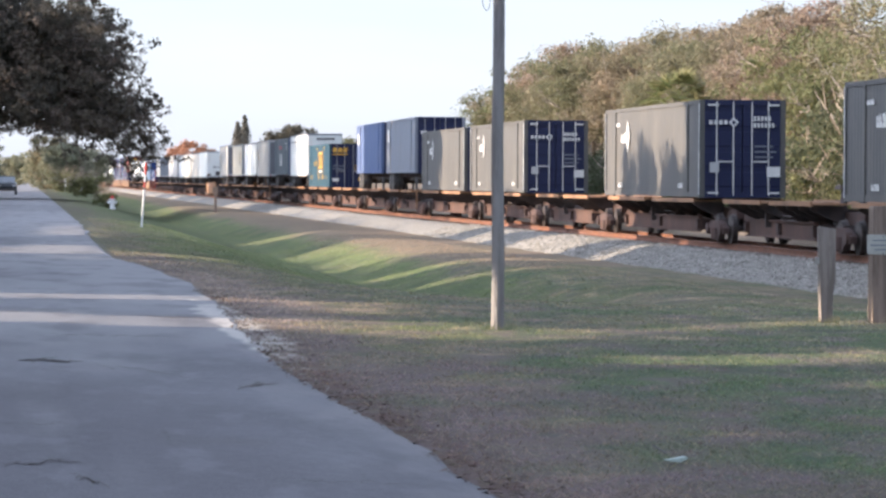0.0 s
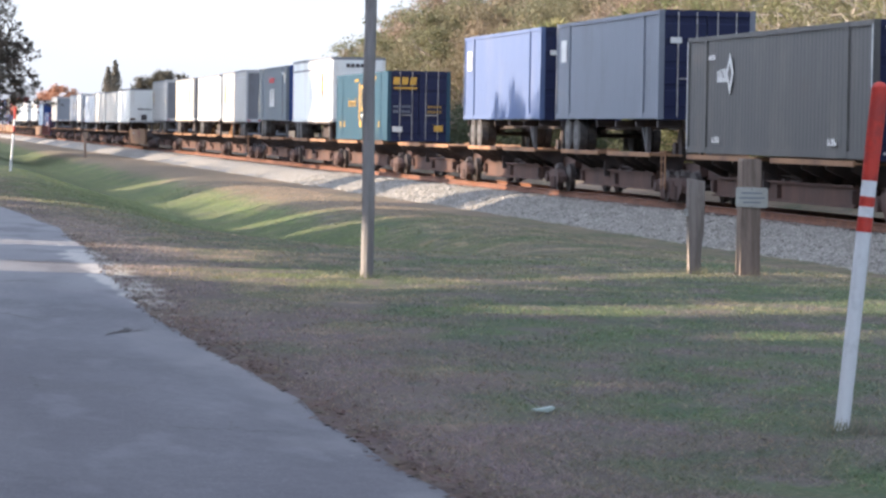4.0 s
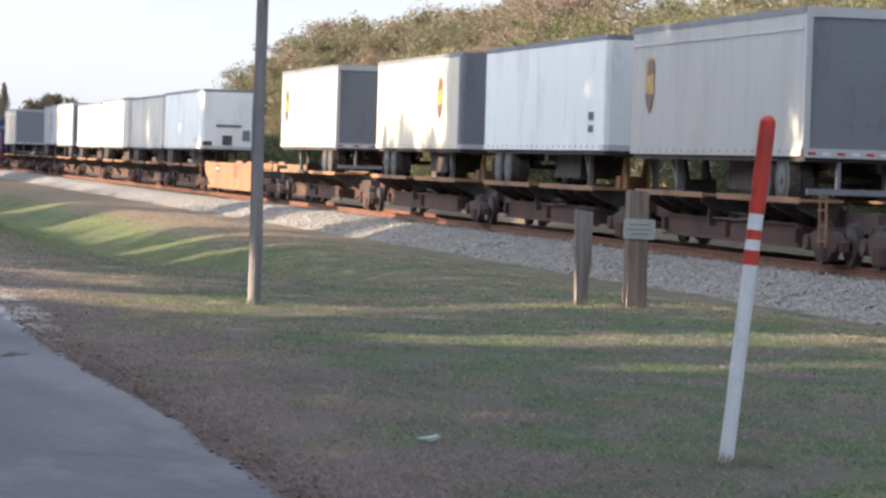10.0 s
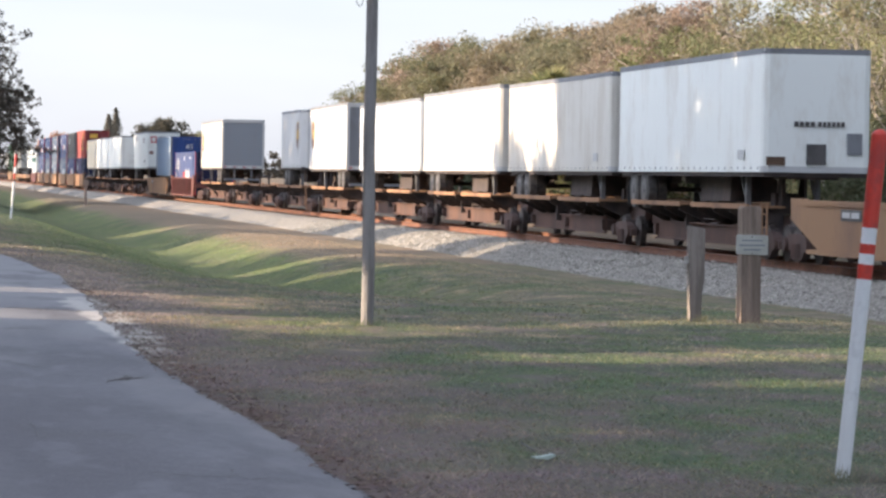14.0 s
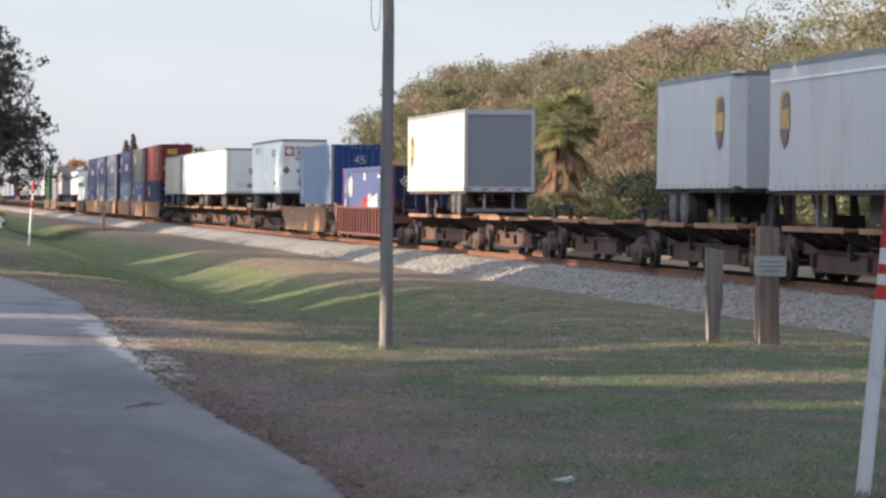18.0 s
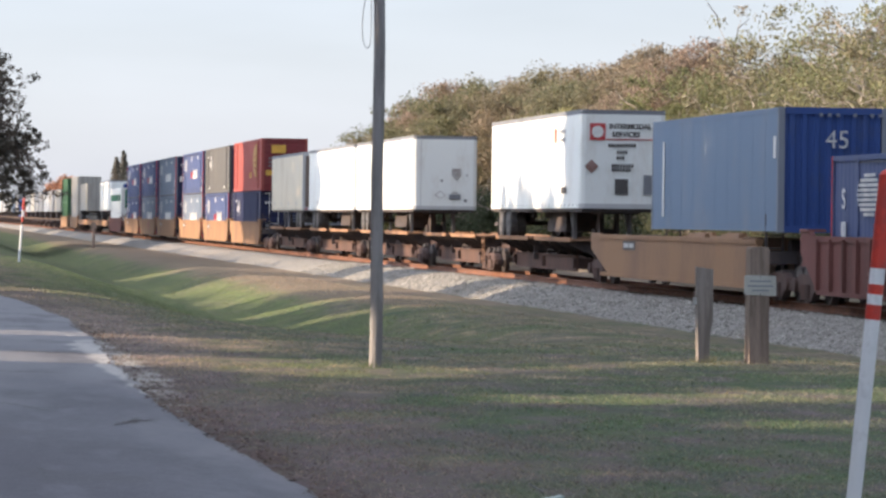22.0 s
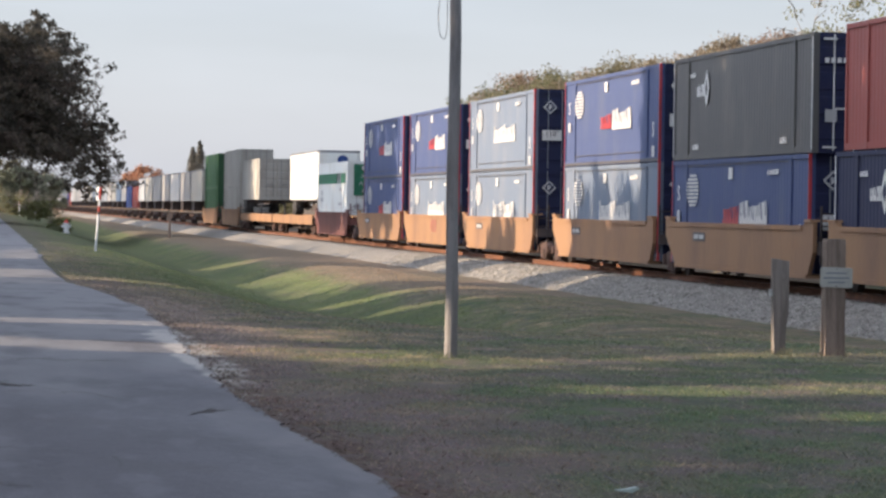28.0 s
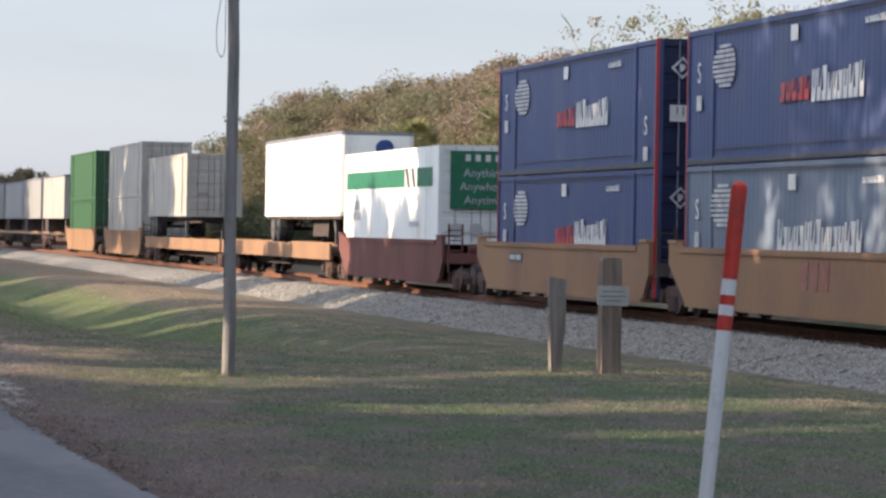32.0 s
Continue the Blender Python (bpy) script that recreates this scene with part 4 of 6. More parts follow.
def trailer(q, L, skin, label, facing="nose", z=2.17, H=2.87, half=NEAR, roof_rail=DARKGREY, ribbed=False, end=None, rivets=True, rounded=0.16):
    """A road trailer on the train; facing tells which of its ends is at local y 0."""
    o = rolling("semi_trailer", q, label, "trailer", "trailers")
    o["bottom"] = z
    end = end or skin
    r = rounded if facing == "nose" else 0.02
    for s in (-1, 1):
        f = Form().ribbed("y", r, L, s * (half - 0.016), z + 0.14, z + H - 0.13, 0.007, 0.61, s)
        part("side_panel", f, skin, o)
        part("top_rail", Form().box(*sorted((s * (half - 0.08), s * half)), r, L, z + H - 0.13, z + H), roof_rail, o)
        f = Form().box(*sorted((s * (half - 0.08), s * (half - 0.002))), r, L, z, z + 0.15)
        br = part("bottom_rail", f, skin if rivets else GREYVAN, o)
        if rivets and s < 0:
            g = Form()
            for k in range(int(L / 0.62)):
                g.box(-half - 0.006, -half, 0.3 + k * 0.62, 0.38 + k * 0.62, z + 0.06, z + 0.12)
            tagged(part("rivet_strip", g, DARKGREY, br), "row of small rivets", kind="stuff")
    part("roof", Form().box(-half + 0.03, half - 0.03, 0.05, L - 0.03, z + H - 0.06, z + H - 0.01), WHITE, o)
    part("floor", Form().box(-half + 0.08, half - 0.08, 0.1, L - 0.1, z - 0.10, z + 0.05), STEEL_DARK, o)
    # made-up dark block that stands for the shade below the floor
    part("underbody_shade_block", Form().box(-0.62, 0.62, L * 0.36, L * 0.56, z - 0.72, z - 0.10, 0.04), STEEL_DARK, o, "dark block added for the shade under the floor")
    if facing == "nose":
        k = 0.3 * r if r < 0.2 else 0.5 * r
        c = [(-half, r), (-half + k, r - k if r > 0.2 else k), (-half + r, 0), (half - r, 0), (half - k, r - k if r > 0.2 else k), (half, r), (half - 0.05, r), (-half + 0.05, r)]
        part("front_wall", Form().slab(c, "z", z + 0.14, z + H - 0.13), end, o)
        part("front_rail", Form().slab(c, "z", z + H - 0.13, z + H), roof_rail, o)
        part("front_sill", Form().slab(c, "z", z, z + 0.14), GREYVAN, o)
        part("rear_door", Form().box(-half + 0.05, half - 0.05, L - 0.06, L - 0.01, z + 0.05, z + H - 0.05), GREYVAN, o)
        part("kingpin_plate", Form().box(-0.6, 0.6, 0.3, 1.5, z - 0.16, z - 0.10), STEEL_DARK, o)
        landing_gear(o, 2.9, z)
        bogie(o, L - 2.3, z)
    else:
        for s in (-1, 1):
            part("door_post", Form().box(*sorted((s * (half - 0.13), s * half)), -0.02, 0.10, z, z + H), GREYVAN, o)
        part("door_header", Form().box(-half + 0.13, half - 0.13, -0.02, 0.10, z + H - 0.2, z + H), GREYVAN, o)
        prof = [(0.07, z + 0.16), (0.03, z + 0.16)]
        for k in range(1, 6):
            zz = z + 0.16 + k * (H - 0.36) / 6
            prof += [(0.03, zz - 0.008), (0.035, zz), (0.03, zz + 0.008)]
        prof += [(0.03, z + H - 0.2), (0.07, z + H - 0.2)]
        f = Form().slab(prof, "x", -half + 0.13, half - 0.13)
        part("roller_door", f, end, o, "plain grey roll-up door")
        part("rear_sill", Form().box(-half, half, -0.03, 0.10, z - 0.02, z + 0.16), GREYVAN, o)
        for k in range(8):
            x = -half + 0.1 + k * (2 * half - 0.2) / 8
            part("reflector", Form().box(x, x + 0.16, -0.036, -0.03, z + 0.03, z + 0.09), WHITEMARK if k % 2 else REDMARK, o)
        f = Form().box(-1.15, 1.15, 0.1, 0.2, z - 0.75, z - 0.63)
        for x in (-0.55, 0.5):
            f.box(x, x + 0.08, 0.1, 0.2, z - 0.63, z)
        part("underride_bar", f, DARKGREY, o)
        bogie(o, 2.2, z)
        landing_gear(o, L - 2.8, z)
    part("front_bulkhead", Form().box(-half + 0.02, half - 0.02, L - 0.05, L, z, z + H), end, o) if facing != "nose" else None
    return o


def shield(o, y, z, h=1.15, half=NEAR):
    """A gold shield with a brown crown and a brown point on the side."""
    w = h * 0.31
    out = [(y - 0.8 * w, z + 0.95 * h), (y, z + h), (y + 0.8 * w, z + 0.95 * h), (y + w, z + 0.85 * h), (y + w, z + 0.38 * h), (y + 0.55 * w, z + 0.12 * h), (y, z), (y - 0.55 * w, z + 0.12 * h), (y - w, z + 0.38 * h), (y - w, z + 0.85 * h)]
    s = side_shape(o, "shield_emblem", out, GOLD, "brown and gold shield emblem", half)
    b = o["bottom"] + z
    crown = [(-0.98, 0.70), (0.50, 0.66), (0.42, 0.84), (0.05, 0.94), (-0.75, 0.94), (-0.98, 0.84)]
    point = [(-0.98, 0.34), (0.98, 0.34), (0.55, 0.12), (0.0, 0.005), (-0.55, 0.12)]
    for name, shape in (("shield_crown", crown), ("shield_point", point)):
        part(name, Form().slab([(y + u * w, b + v * h) for u, v in shape], "x", -half - 0.02, -half - 0.013), SHIELD_BROWN, s)
    return s


# ---- the consist, front to rear ----
def chassis(o, L, z):
    """Container chassis under a box carried like a trailer."""
    f = Form().box(-0.55, -0.42, 0.2, L - 0.1, z - 0.28, z - 0.04).box(0.42, 0.55, 0.2, L - 0.1, z - 0.28, z - 0.04)
    for k in range(6):
        y = 0.4 + k * (L - 0.9) / 5
        f.box(-1.2, 1.2, y, y + 0.12, z - 0.2, z - 0.02)
    part("chassis", f, STEEL_DARK, o, "dark steel container chassis")
    landing_gear(o, 3.0, z - 0.2)
    bogie(o, L - 2.2, z)


def build_consist():
    spine = [(62, 80.5, "box", 1), (80.5, 95.4, None, 0), (95.4, 114.3, "box", 0), (114.3, 130.4, None, 0), (130.4, 149.2, "box", 0), (149.2, 168.2, "box", 0),
             (168.2, 184.2, "nose", 1), (184.2, 200.6, "nose", 0), (200.6, 216.8, None, 0), (216.8, 235.2, "box", 0), (235.2, 252.4, "nose", 0), (252.4, 269.0, "nose", 0),
             (271.4, 288.4, "tail", 1), (288.4, 305.6, "nose", 0), (305.6, 324.0, "nose", 0), (327.4, 345.0, "tail", 0)]
    spine += [(368.4, 385.0, "nose", 1), (385.0, 402.4, "nose", 0), (402.4, 419.9, "nose", 0), (419.9, 438.0, "nose", 0), (439.6, 455.2, "tail", 0), (455.2, 469.6, "nose", 1),
             (469.6, 483.0, None, 0), (483.0, 496.4, None, 0), (496.4, 513.4, "tail", 0), (558.6, 575.4, "nose", 0), (575.4, 591.2, None, 1), (591.2, 609.0, "nose", 0), (609.0, 627.4, "nose", 0), (627.4, 645.0, "tail", 0)]
    for a, b, load, lead in spine:
        spine_wagon(a, b, load, bool(lead))
    for q in (63.0, 96.7, 131.7, 150.0):
        dark_box(q, 1.31)
    # two blue boxes on chassis
    for q, L, m in ((169.4, 13.7, GREYVAN), (185.6, 14.0, BLUE)):
        o = container(q, L, 2.17, 2.87, GREYBLUE if m is GREYVAN else BLUE, NAVY, f"{'faded pale' if m is GREYVAN else 'bright'} blue ribbed container on a road chassis", rods=BRIGHT)
        side_mark(o, "data_plate", L - 1.6, L - 0.8, 1.7, 2.35, WHITEMARK)
        end_mark(o, "label_plate", 0.5, 0.9, 1.9, 2.2, WHITEMARK, "", 0.01)
        end_mark(o, "label_plate", -1.0, -0.7, 2.0, 2.15, WHITEMARK, "", 0.01)
        chassis(o, L, 2.17)
    # teal box with yellow marks
    o = container(218.0, 15.7, 1.31, 2.86, TEAL, NAVY, "dark teal container with yellow emblem bars", ribs=False, rods=BRIGHT)
    side_mark(o, "emblem_field", 5.2, 7.7, 1.25, 2.35, YELLOW, "yellow emblem panel")
    for y in (5.5, 6.3, 7.1):
        side_shape(o, "emblem_stroke", [(y, 1.4), (y + 0.3, 1.4), (y + 0.38, 1.8), (y + 0.3, 2.2), (y, 2.2), (y + 0.12, 1.8)], TEAL, "", lift=0.012)
    for y in (4.6, 8.1):
        side_mark(o, "emblem_bar", y, y + 0.2, 0.85, 2.45, YELLOW)
    for y in (4.9, 7.7):
        side_mark(o, "emblem_bar", y - 0.1, y + 0.35, 0.55, 0.85, YELLOW)
    side_mark(o, "emblem_bar", 5.3, 7.6, 0.98, 1.12, WHITEMARK)
    words("intermodal", 0.58, GOLD, o, pose(-NEAR - 0.012, 10.4, 1.31 + 1.62, 90, 0, -90), "yellow lettering")
    for y in (2.3, 4.1, 13.0, 14.2):
        strokes(o, "number_bar", y - 0.2, 0.55, 0.35, 0.26, 2, YELLOW)
    strokes(o, "number_bar", 3.2, 2.55, 1.0, 0.13, 6, YELLOW)
    strokes(o, "number_bar", 8.5, 2.52, 1.3, 0.11, 7, YELLOW)
    b = o["bottom"]
    for x in (-1.08, -0.74, -0.40):
        part("emblem_stroke", Form().slab([(x, b + 2.30), (x + 0.26, b + 2.30), (x + 0.30, b + 2.60), (x + 0.04, b + 2.60)], "y", -0.055, -0.04), YELLOW, o, "yellow emblem bars")
    end_mark(o, "number_bar", -1.05, -0.1, 2.12, 2.2, YELLOW, "", 0.01)
    for x, n in ((-1.05, 6), (0.35, 5)):
        for k in range(2):
            for q in range(n):
                end_mark(o, "number_bar", x + 0.12 * q, x + 0.12 * q + 0.075, 1.16 + 0.2 * k, 1.26 + 0.2 * k, GOLD if x > 0 else GREYBLUE, "", 0.01)
    end_mark(o, "label_plate", -1.08, -0.68, 0.38, 0.60, WHITEMARK, "", 0.01)
    end_mark(o, "label_plate", 0.62, 0.98, 0.42, 0.66, YELLOW, "", 0.01)
    # parcel trailer, nose first
    o = trailer(236.2, 14.4, WHITE, "off-white parcel trailer with a shield emblem", z=2.1, H=2.98)
    shield(o, 2.7, 0.95, 1.35)
    side_mark(o, "side_band", 0.9, 14.2, 2.42, 2.50, DARKGREY)
    for k in range(6):
        end_mark(o, "number_bar", -0.55 + 0.22 * k, -0.38 + 0.22 * k, 2.52, 2.68, DARKMARK)
    # slate blue box with white emblem bars and a royal blue end
    o = container(253.5, 13.1, 2.17, 2.8, SLATEBLUE, ENDBLUE, "slate blue ribbed container with a blue end wall", doors="ribbed")
    for y0, y1, top in ((6.75, 7.5, 1.62), (6.0, 6.62, 1.64), (5.3, 5.88, 1.64)):
        side_shape(o, "emblem_stroke", [(y0, 0.72), (y1, 0.72), (y1 - 0.22, top), (y0 + 0.1, top)], WHITEMARK, "white block emblem")
    side_shape(o, "emblem_bird", [(5.2, 2.24), (5.7, 1.96), (6.3, 2.02), (6.6, 1.94), (6.9, 2.02), (7.5, 1.94), (7.9, 2.24), (6.9, 2.20), (6.55, 2.30), (6.2, 2.20)], REDMARK, "red emblem")
    side_mark(o, "data_plate", 0.5, 0.75, 1.9, 2.35, WHITEMARK)
    strokes(o, "number_bar", 1.0, 2.35, 0.9, 0.13, 4, WHITEMARK)
    chassis(o, 13.1, 2.17)
    # run of vans
    # end=DARKGREY puts the shade on the parcel trailers' ends into their colour
    o = trailer(273.3, 13.6, SILVER, "silver-grey parcel trailer with a roll-up door", "tail", z=2.1, H=2.95, end=DARKGREY)
    shield(o, 11.9, 0.95, 1.3)
    side_mark(o, "side_band", 0.2, 13.4, 2.5, 2.56, GREYVAN)
    o = trailer(289.6, 14.0, WHITE, "plain white van trailer", z=2.17, H=2.84)
    side_mark(o, "label_plate", 1.0, 1.5, 0.75, 0.95, DARKMARK)
    side_mark(o, "label_plate", 1.0, 1.5, 0.45, 0.62, DARKMARK)
    o = trailer(307.3, 13.9, CREAM, "cream parcel trailer with a shield emblem", end=DARKGREY)
    shield(o, 3.0, 0.9, 1.3)
    end_mark(o, "document_box", 0.1, 0.65, 0.45, 0.95, DARKGREY)
    o = trailer(329.6, 13.5, SILVER, "silver-grey parcel trailer with a roll-up door darkened for shade", "tail", z=2.17, H=3.0, end=DARKGREY)
    shield(o, 12.0, 0.95, 1.3)
    side_mark(o, "side_band", 0.2, 13.3, 2.5, 2.56, GREYVAN)
    well_wagon(347.8, 366.7, marks=True, red_mark=True, low=True)
    for i, (q, L) in enumerate(((369.2, 15.4), (385.8, 15.6), (403.3, 15.8), (420.4, 16.3))):
        skin, tint, H = ((WHITE, "white", 2.86), (OFFWHITE, "yellowed white", 2.80), (OFFWHITE, "dull cream-white", 2.88), (PALEVAN, "pale blue-grey", 2.78))[i]
        o = trailer(q, L, skin, f"{tint} van trailer with rust stains and a dark roof rail", z=2.04, H=H)
        if i == 0:
            for k in range(4):
                end_mark(o, "number_bar", -0.55 + 0.13 * k, -0.45 + 0.13 * k, 1.06, 1.18, DARKMARK)
            for k in range(6):
                end_mark(o, "number_bar", 0.02 + 0.11 * k, 0.10 + 0.11 * k, 1.06, 1.18, DARKMARK)
            end_mark(o, "vent", -0.25, 0.22, 0.18, 0.66, DARKMARK, "dark square vent")
            end_mark(o, "document_box", 0.72, 1.08, 0.42, 0.92, DARKGREY, "grey document box")
            end_mark(o, "dirt_patch", -1.2, -0.75, 0.16, 0.36, BROWNMARK, "", -0.008)
        side_mark(o, "label_plate", 1.6, 2.2, 0.30, 0.52, GREYVAN)
    o = trailer(440.9, 13.4, GREYVAN, "light grey parcel trailer with a roll-up door", "tail", z=2.1, H=2.95, end=DARKGREY)
    shield(o, 12.0, 0.95, 1.35)
    side_mark(o, "side_band", 0.2, 13.2, 2.5, 2.56, WHITE)
    o = trailer(457.8, 8.4, GREYVAN, "short light grey parcel trailer with slanted nose corners", z=2.17, H=2.87, rounded=0.36)
    shield(o, 1.35, 0.95, 1.35)
    end_mark(o, "document_box", 0.05, 0.55, 0.42, 0.90, DARKGREY, "grey document box")
    o = trailer(497.9, 14.0, SILVER, "light grey parcel trailer with a plain roll-up door", "tail", z=2.17, H=2.97, end=DOORGREY)
    shield(o, 12.7, 0.95, 1.25)
    side_mark(o, "side_band", 0.2, 13.8, 2.5, 2.56, WHITE)
    # two wells
    well_wagon(515.5, 534.9, "maroon", ribs=16, marks=False)
    stack_box(516.3, 0.36, sign=False)
    well_wagon(537.6, 557.6, low=True)
    o = container(536.8, 13.0, 1.59, 2.87, PALEBLUE, ENDBLUE, "pale blue container with a blue ribbed end", ribs=False, doors="ribbed", posts=GREYBLUE, lifts=False)
    words("45", 0.58, PALEMARK, o, pose(0.08, -0.05, 1.59 + 2.12, 90, 0, 0), "white painted number")
    side_mark(o, "data_plate", 0.20, 0.40, 1.7, 2.2, WHITEMARK)
    side_mark(o, "white_stripe", 11.5, 11.68, 0.35, 2.3, WHITEMARK, "long white stripe")
    for k in range(8):
        if k not in (3, 5):
            end_mark(o, "number_bar", -0.35 + 0.2 * k, -0.27 + 0.2 * k, 2.66, 2.74, GREYBLUE, "", 0.01)
    # white van with a red emblem
    o = trailer(559.4, 15.0, WHITE, "white intermodal van trailer with a red emblem on its nose", z=2.17, H=2.92)
    end_mark(o, "emblem_field", -1.02, -0.55, 2.02, 2.52, REDMARK, "red square emblem")
    b = o["bottom"]
    part("emblem_ring", Form().slab(ellipse(-0.785, b + 2.27, 0.18, 0.18, 14), "y", -0.055, -0.046), WHITEMARK, o)
    for i, txt in enumerate(("INTERMODAL", "SERVICES")):
        words(txt, 0.205, DARKMARK, o, pose(0.20 - 0.13 * i, -0.04, b + 2.43 - 0.24 * i, 90, 0, 0), bold=0.006)
    end_mark(o, "rule", -0.5, 1.05, 2.03, 2.06, REDMARK)
    for k, (x0, x1, zz) in enumerate(((-0.45, 0.45, 1.82), (-0.2, 0.15, 1.62), (-0.2, 0.1, 1.45), (-0.35, 0.35, 1.22), (-0.35, 0.3, 1.10))):
        n = int((x1 - x0) / 0.085)
        for j in range(n):
            end_mark(o, "number_bar", x0 + 0.085 * j, x0 + 0.085 * j + 0.055, zz, zz + 0.10, DARKMARK)
    part("placard", Form().slab([(-1.17, b + 1.24), (-0.96, b + 1.03), (-0.75, b + 1.24), (-0.96, b + 1.45)], "y", -0.045, -0.03), PLACARD, o, "faded red-brown diamond placard")
    end_mark(o, "vent", -0.25, 0.15, 0.42, 0.88, DARKMARK)
    end_mark(o, "document_box", 0.62, 1.0, 0.42, 1.0, DARKGREY)
    side_mark(o, "emblem_field", 3.55, 3.95, 2.0, 2.45, FADEDRED)
    for k in range(2):
        strokes(o, "name_bar", 2.2, 2.02 + 0.25 * k, 1.15, 0.12, 8, GREYVAN)
    side_mark(o, "label_plate", 2.0, 2.8, 0.45, 0.65, DARKMARK)
    side_mark(o, "repair_patch", 10.3, 13.0, 2.25, 2.62, GREYVAN, "grey repair patch")
    for q, L, fc, m in ((592.3, 16.2, "nose", WHITE), (609.8, 16.2, "nose", WHITE), (628.6, 14.2, "tail", CREAM)):
        o = trailer(q, L, m, "plain white van trailer with a grey bottom rail" if m is WHITE else "cream van trailer with dark hinged doors", fc, z=2.17, H=2.9, end=WHITE if m is WHITE else BROWN_DOOR)
        if fc == "nose":
            b = o["bottom"]
            part("crest", Form().slab([(0.28, b + 1.62), (0.28, b + 1.36), (0.46, b + 1.14), (0.64, b + 1.36), (0.64, b + 1.62)], "y", -0.045, -0.03), CREST, o, "faded grey-brown shield crest")
            for x, w, zz, h, m in ((0.18, 0.45, 0.40, 0.20, DARKGREY), (0.30, 0.22, 0.64, 0.06, CREST), (-0.16, 0.07, 1.10, 0.08, DARKMARK), (0.78, 0.10, 0.32, 0.10, DARKMARK), (0.86, 0.05, 1.34, 0.05, DARKMARK)):
                end_mark(o, "label_plate", x, x + w, zz, zz + h, m)
            for k, m in ((0.22, CREST), (0.18, WHITE)):
                part("placard", Form().slab([(-0.18 - k, b + 0.58), (-0.18, b + 0.58 - k * 0.8), (-0.18 + k, b + 0.58), (-0.18, b + 0.58 + k * 0.8)], "y", -0.040 - (0.22 - k) * 0.1, -0.03), m, o)
            part("nose_post", Form().box(-0.96, -0.94, -0.008, 0.0, b + 0.14, b + 2.75), GREYVAN, o)
        for k in range(4):
            side_mark(o, "label_plate", 2.6 + k * 3.3, 2.9 + k * 3.3, 0.25, 0.42, GREYVAN)
    # double stacks
    for i, (a, b2) in enumerate(((647.3, 665.4), (665.8, 684.0), (684.8, 703.2), (706.4, 724.9), (725.8, 744.0), (744.6, 763.6))):
        well_wagon(a, b2, marks=i not in (0, 4), lead_truck=i in (0, 3), red_mark=i == 4)
    dark_box(648.6, 0.37, NAVY)
    o = container(648.2, 15.8, 3.27, 2.93, REDBOX, REDDOOR, "brick red container with a yellow sunburst mark", rods=REDDOOR)
    side_shape(o, "sunburst", ellipse(2.6, 1.7, 1.9, 0.95, 18, math.pi / 2 * -1, math.pi / 2), GOLD, "dull yellow half sunburst")
    for k in range(3):
        side_shape(o, "sunburst_gap", [(2.6, 1.15 + 0.4 * k), (4.5, 1.4 + 0.22 * k), (4.5, 1.45 + 0.22 * k), (2.6, 1.24 + 0.4 * k)], REDBOX, "", lift=0.012)
    strokes(o, "name_stroke", 5.2, 0.75, 1.2, 0.35, 4, YELLOW)
    end_mark(o, "label_plate", -0.75, 0.05, 2.1, 2.55, YELLOW, "yellow panel", 0.01)
    end_mark(o, "label_plate", -1.05, -0.6, 0.85, 1.15, YELLOW, "", 0.01)
    for k in range(3):
        end_mark(o, "number_bar", -0.9, 0.9, 1.35 + 0.2 * k, 1.44 + 0.2 * k, DARKGREY, "", 0.01)
    stack_box(667.2, 0.37)
    dark_box(667.0, 3.27)
    for q, lo, hi in ((685.2, True, False), (707.6, True, True), (726.6, True, False), (745.1, False, False)):
        stack_box(q, 0.37, lo, sign=False)
        stack_box(q, 3.27, hi)
    # maroon well with a white and green box
    well_wagon(767.3, 785.7, "maroon", marks=False)
    o = container(769.1, 15.8, 1.40, 2.92, WHITE, WHITE, "white container with a broad green stripe", ribs=False, rods=BRIGHT)
    for y0, y1 in ((0.9, 3.2), (5.2, 15.3)):
        side_mark(o, "green_stripe", y0, y1, 1.72, 2.28, GREENMARK, "green stripe")
    for k in range(2):
        side_shape(o, "emblem_stroke", [(3.4 + 0.9 * k, 1.7), (3.75 + 0.9 * k, 1.7), (4.15 + 0.9 * k, 2.3), (3.8 + 0.9 * k, 2.3)], DARKMARK, "black slanted emblem")
    for y, zz, w, h in ((12.6, 0.7, 1.6, 0.25), (12.9, 1.05, 0.8, 0.3), (3.1, 1.3, 0.7, 0.2), (2.8, 0.5, 1.5, 0.16)):
        side_mark(o, "label_plate", y, y + w, zz, zz + h, GREYVAN)
    end_mark(o, "green_panel", -0.95, 1.1, 1.05, 2.75, GREENMARK, "green slogan panel", 0.01)
    for i, txt in enumerate(("Anything", "Anywhere", "Anytime")):
        words(txt, 0.34, GREYVAN, o, pose(0.05, -0.06, 1.40 + 2.1 - 0.40 * i, 90, 0, 0), "pale slogan lettering")
    for k in range(4):
        end_mark(o, "emblem_stroke", -0.5 + 0.3 * k, -0.35 + 0.3 * k, 2.45, 2.65, WHITEMARK, "", 0.02)
    for x in (-0.75, -0.15):
        part("vent", Form().slab(ellipse(x, 1.40 + 0.45, 0.2, 0.18, 12), "y", -0.05, -0.03), GREYVAN, o)
    # long flat wagon with two vans
    o = rolling("flat_wagon", 786.8, "long yellow-edged flat wagon carrying trailers", "rail wagon", "flat wagons")
    f = Form().box(-1.38, 1.38, 0, 27.0, 0.98, 1.12).box(-1.38, 1.38, 27.6, 55.0, 0.98, 1.12).box(-0.4, 0.4, 0, 55, 0.4, 0.98)
    part("deck", f, STEEL_DARK, o)
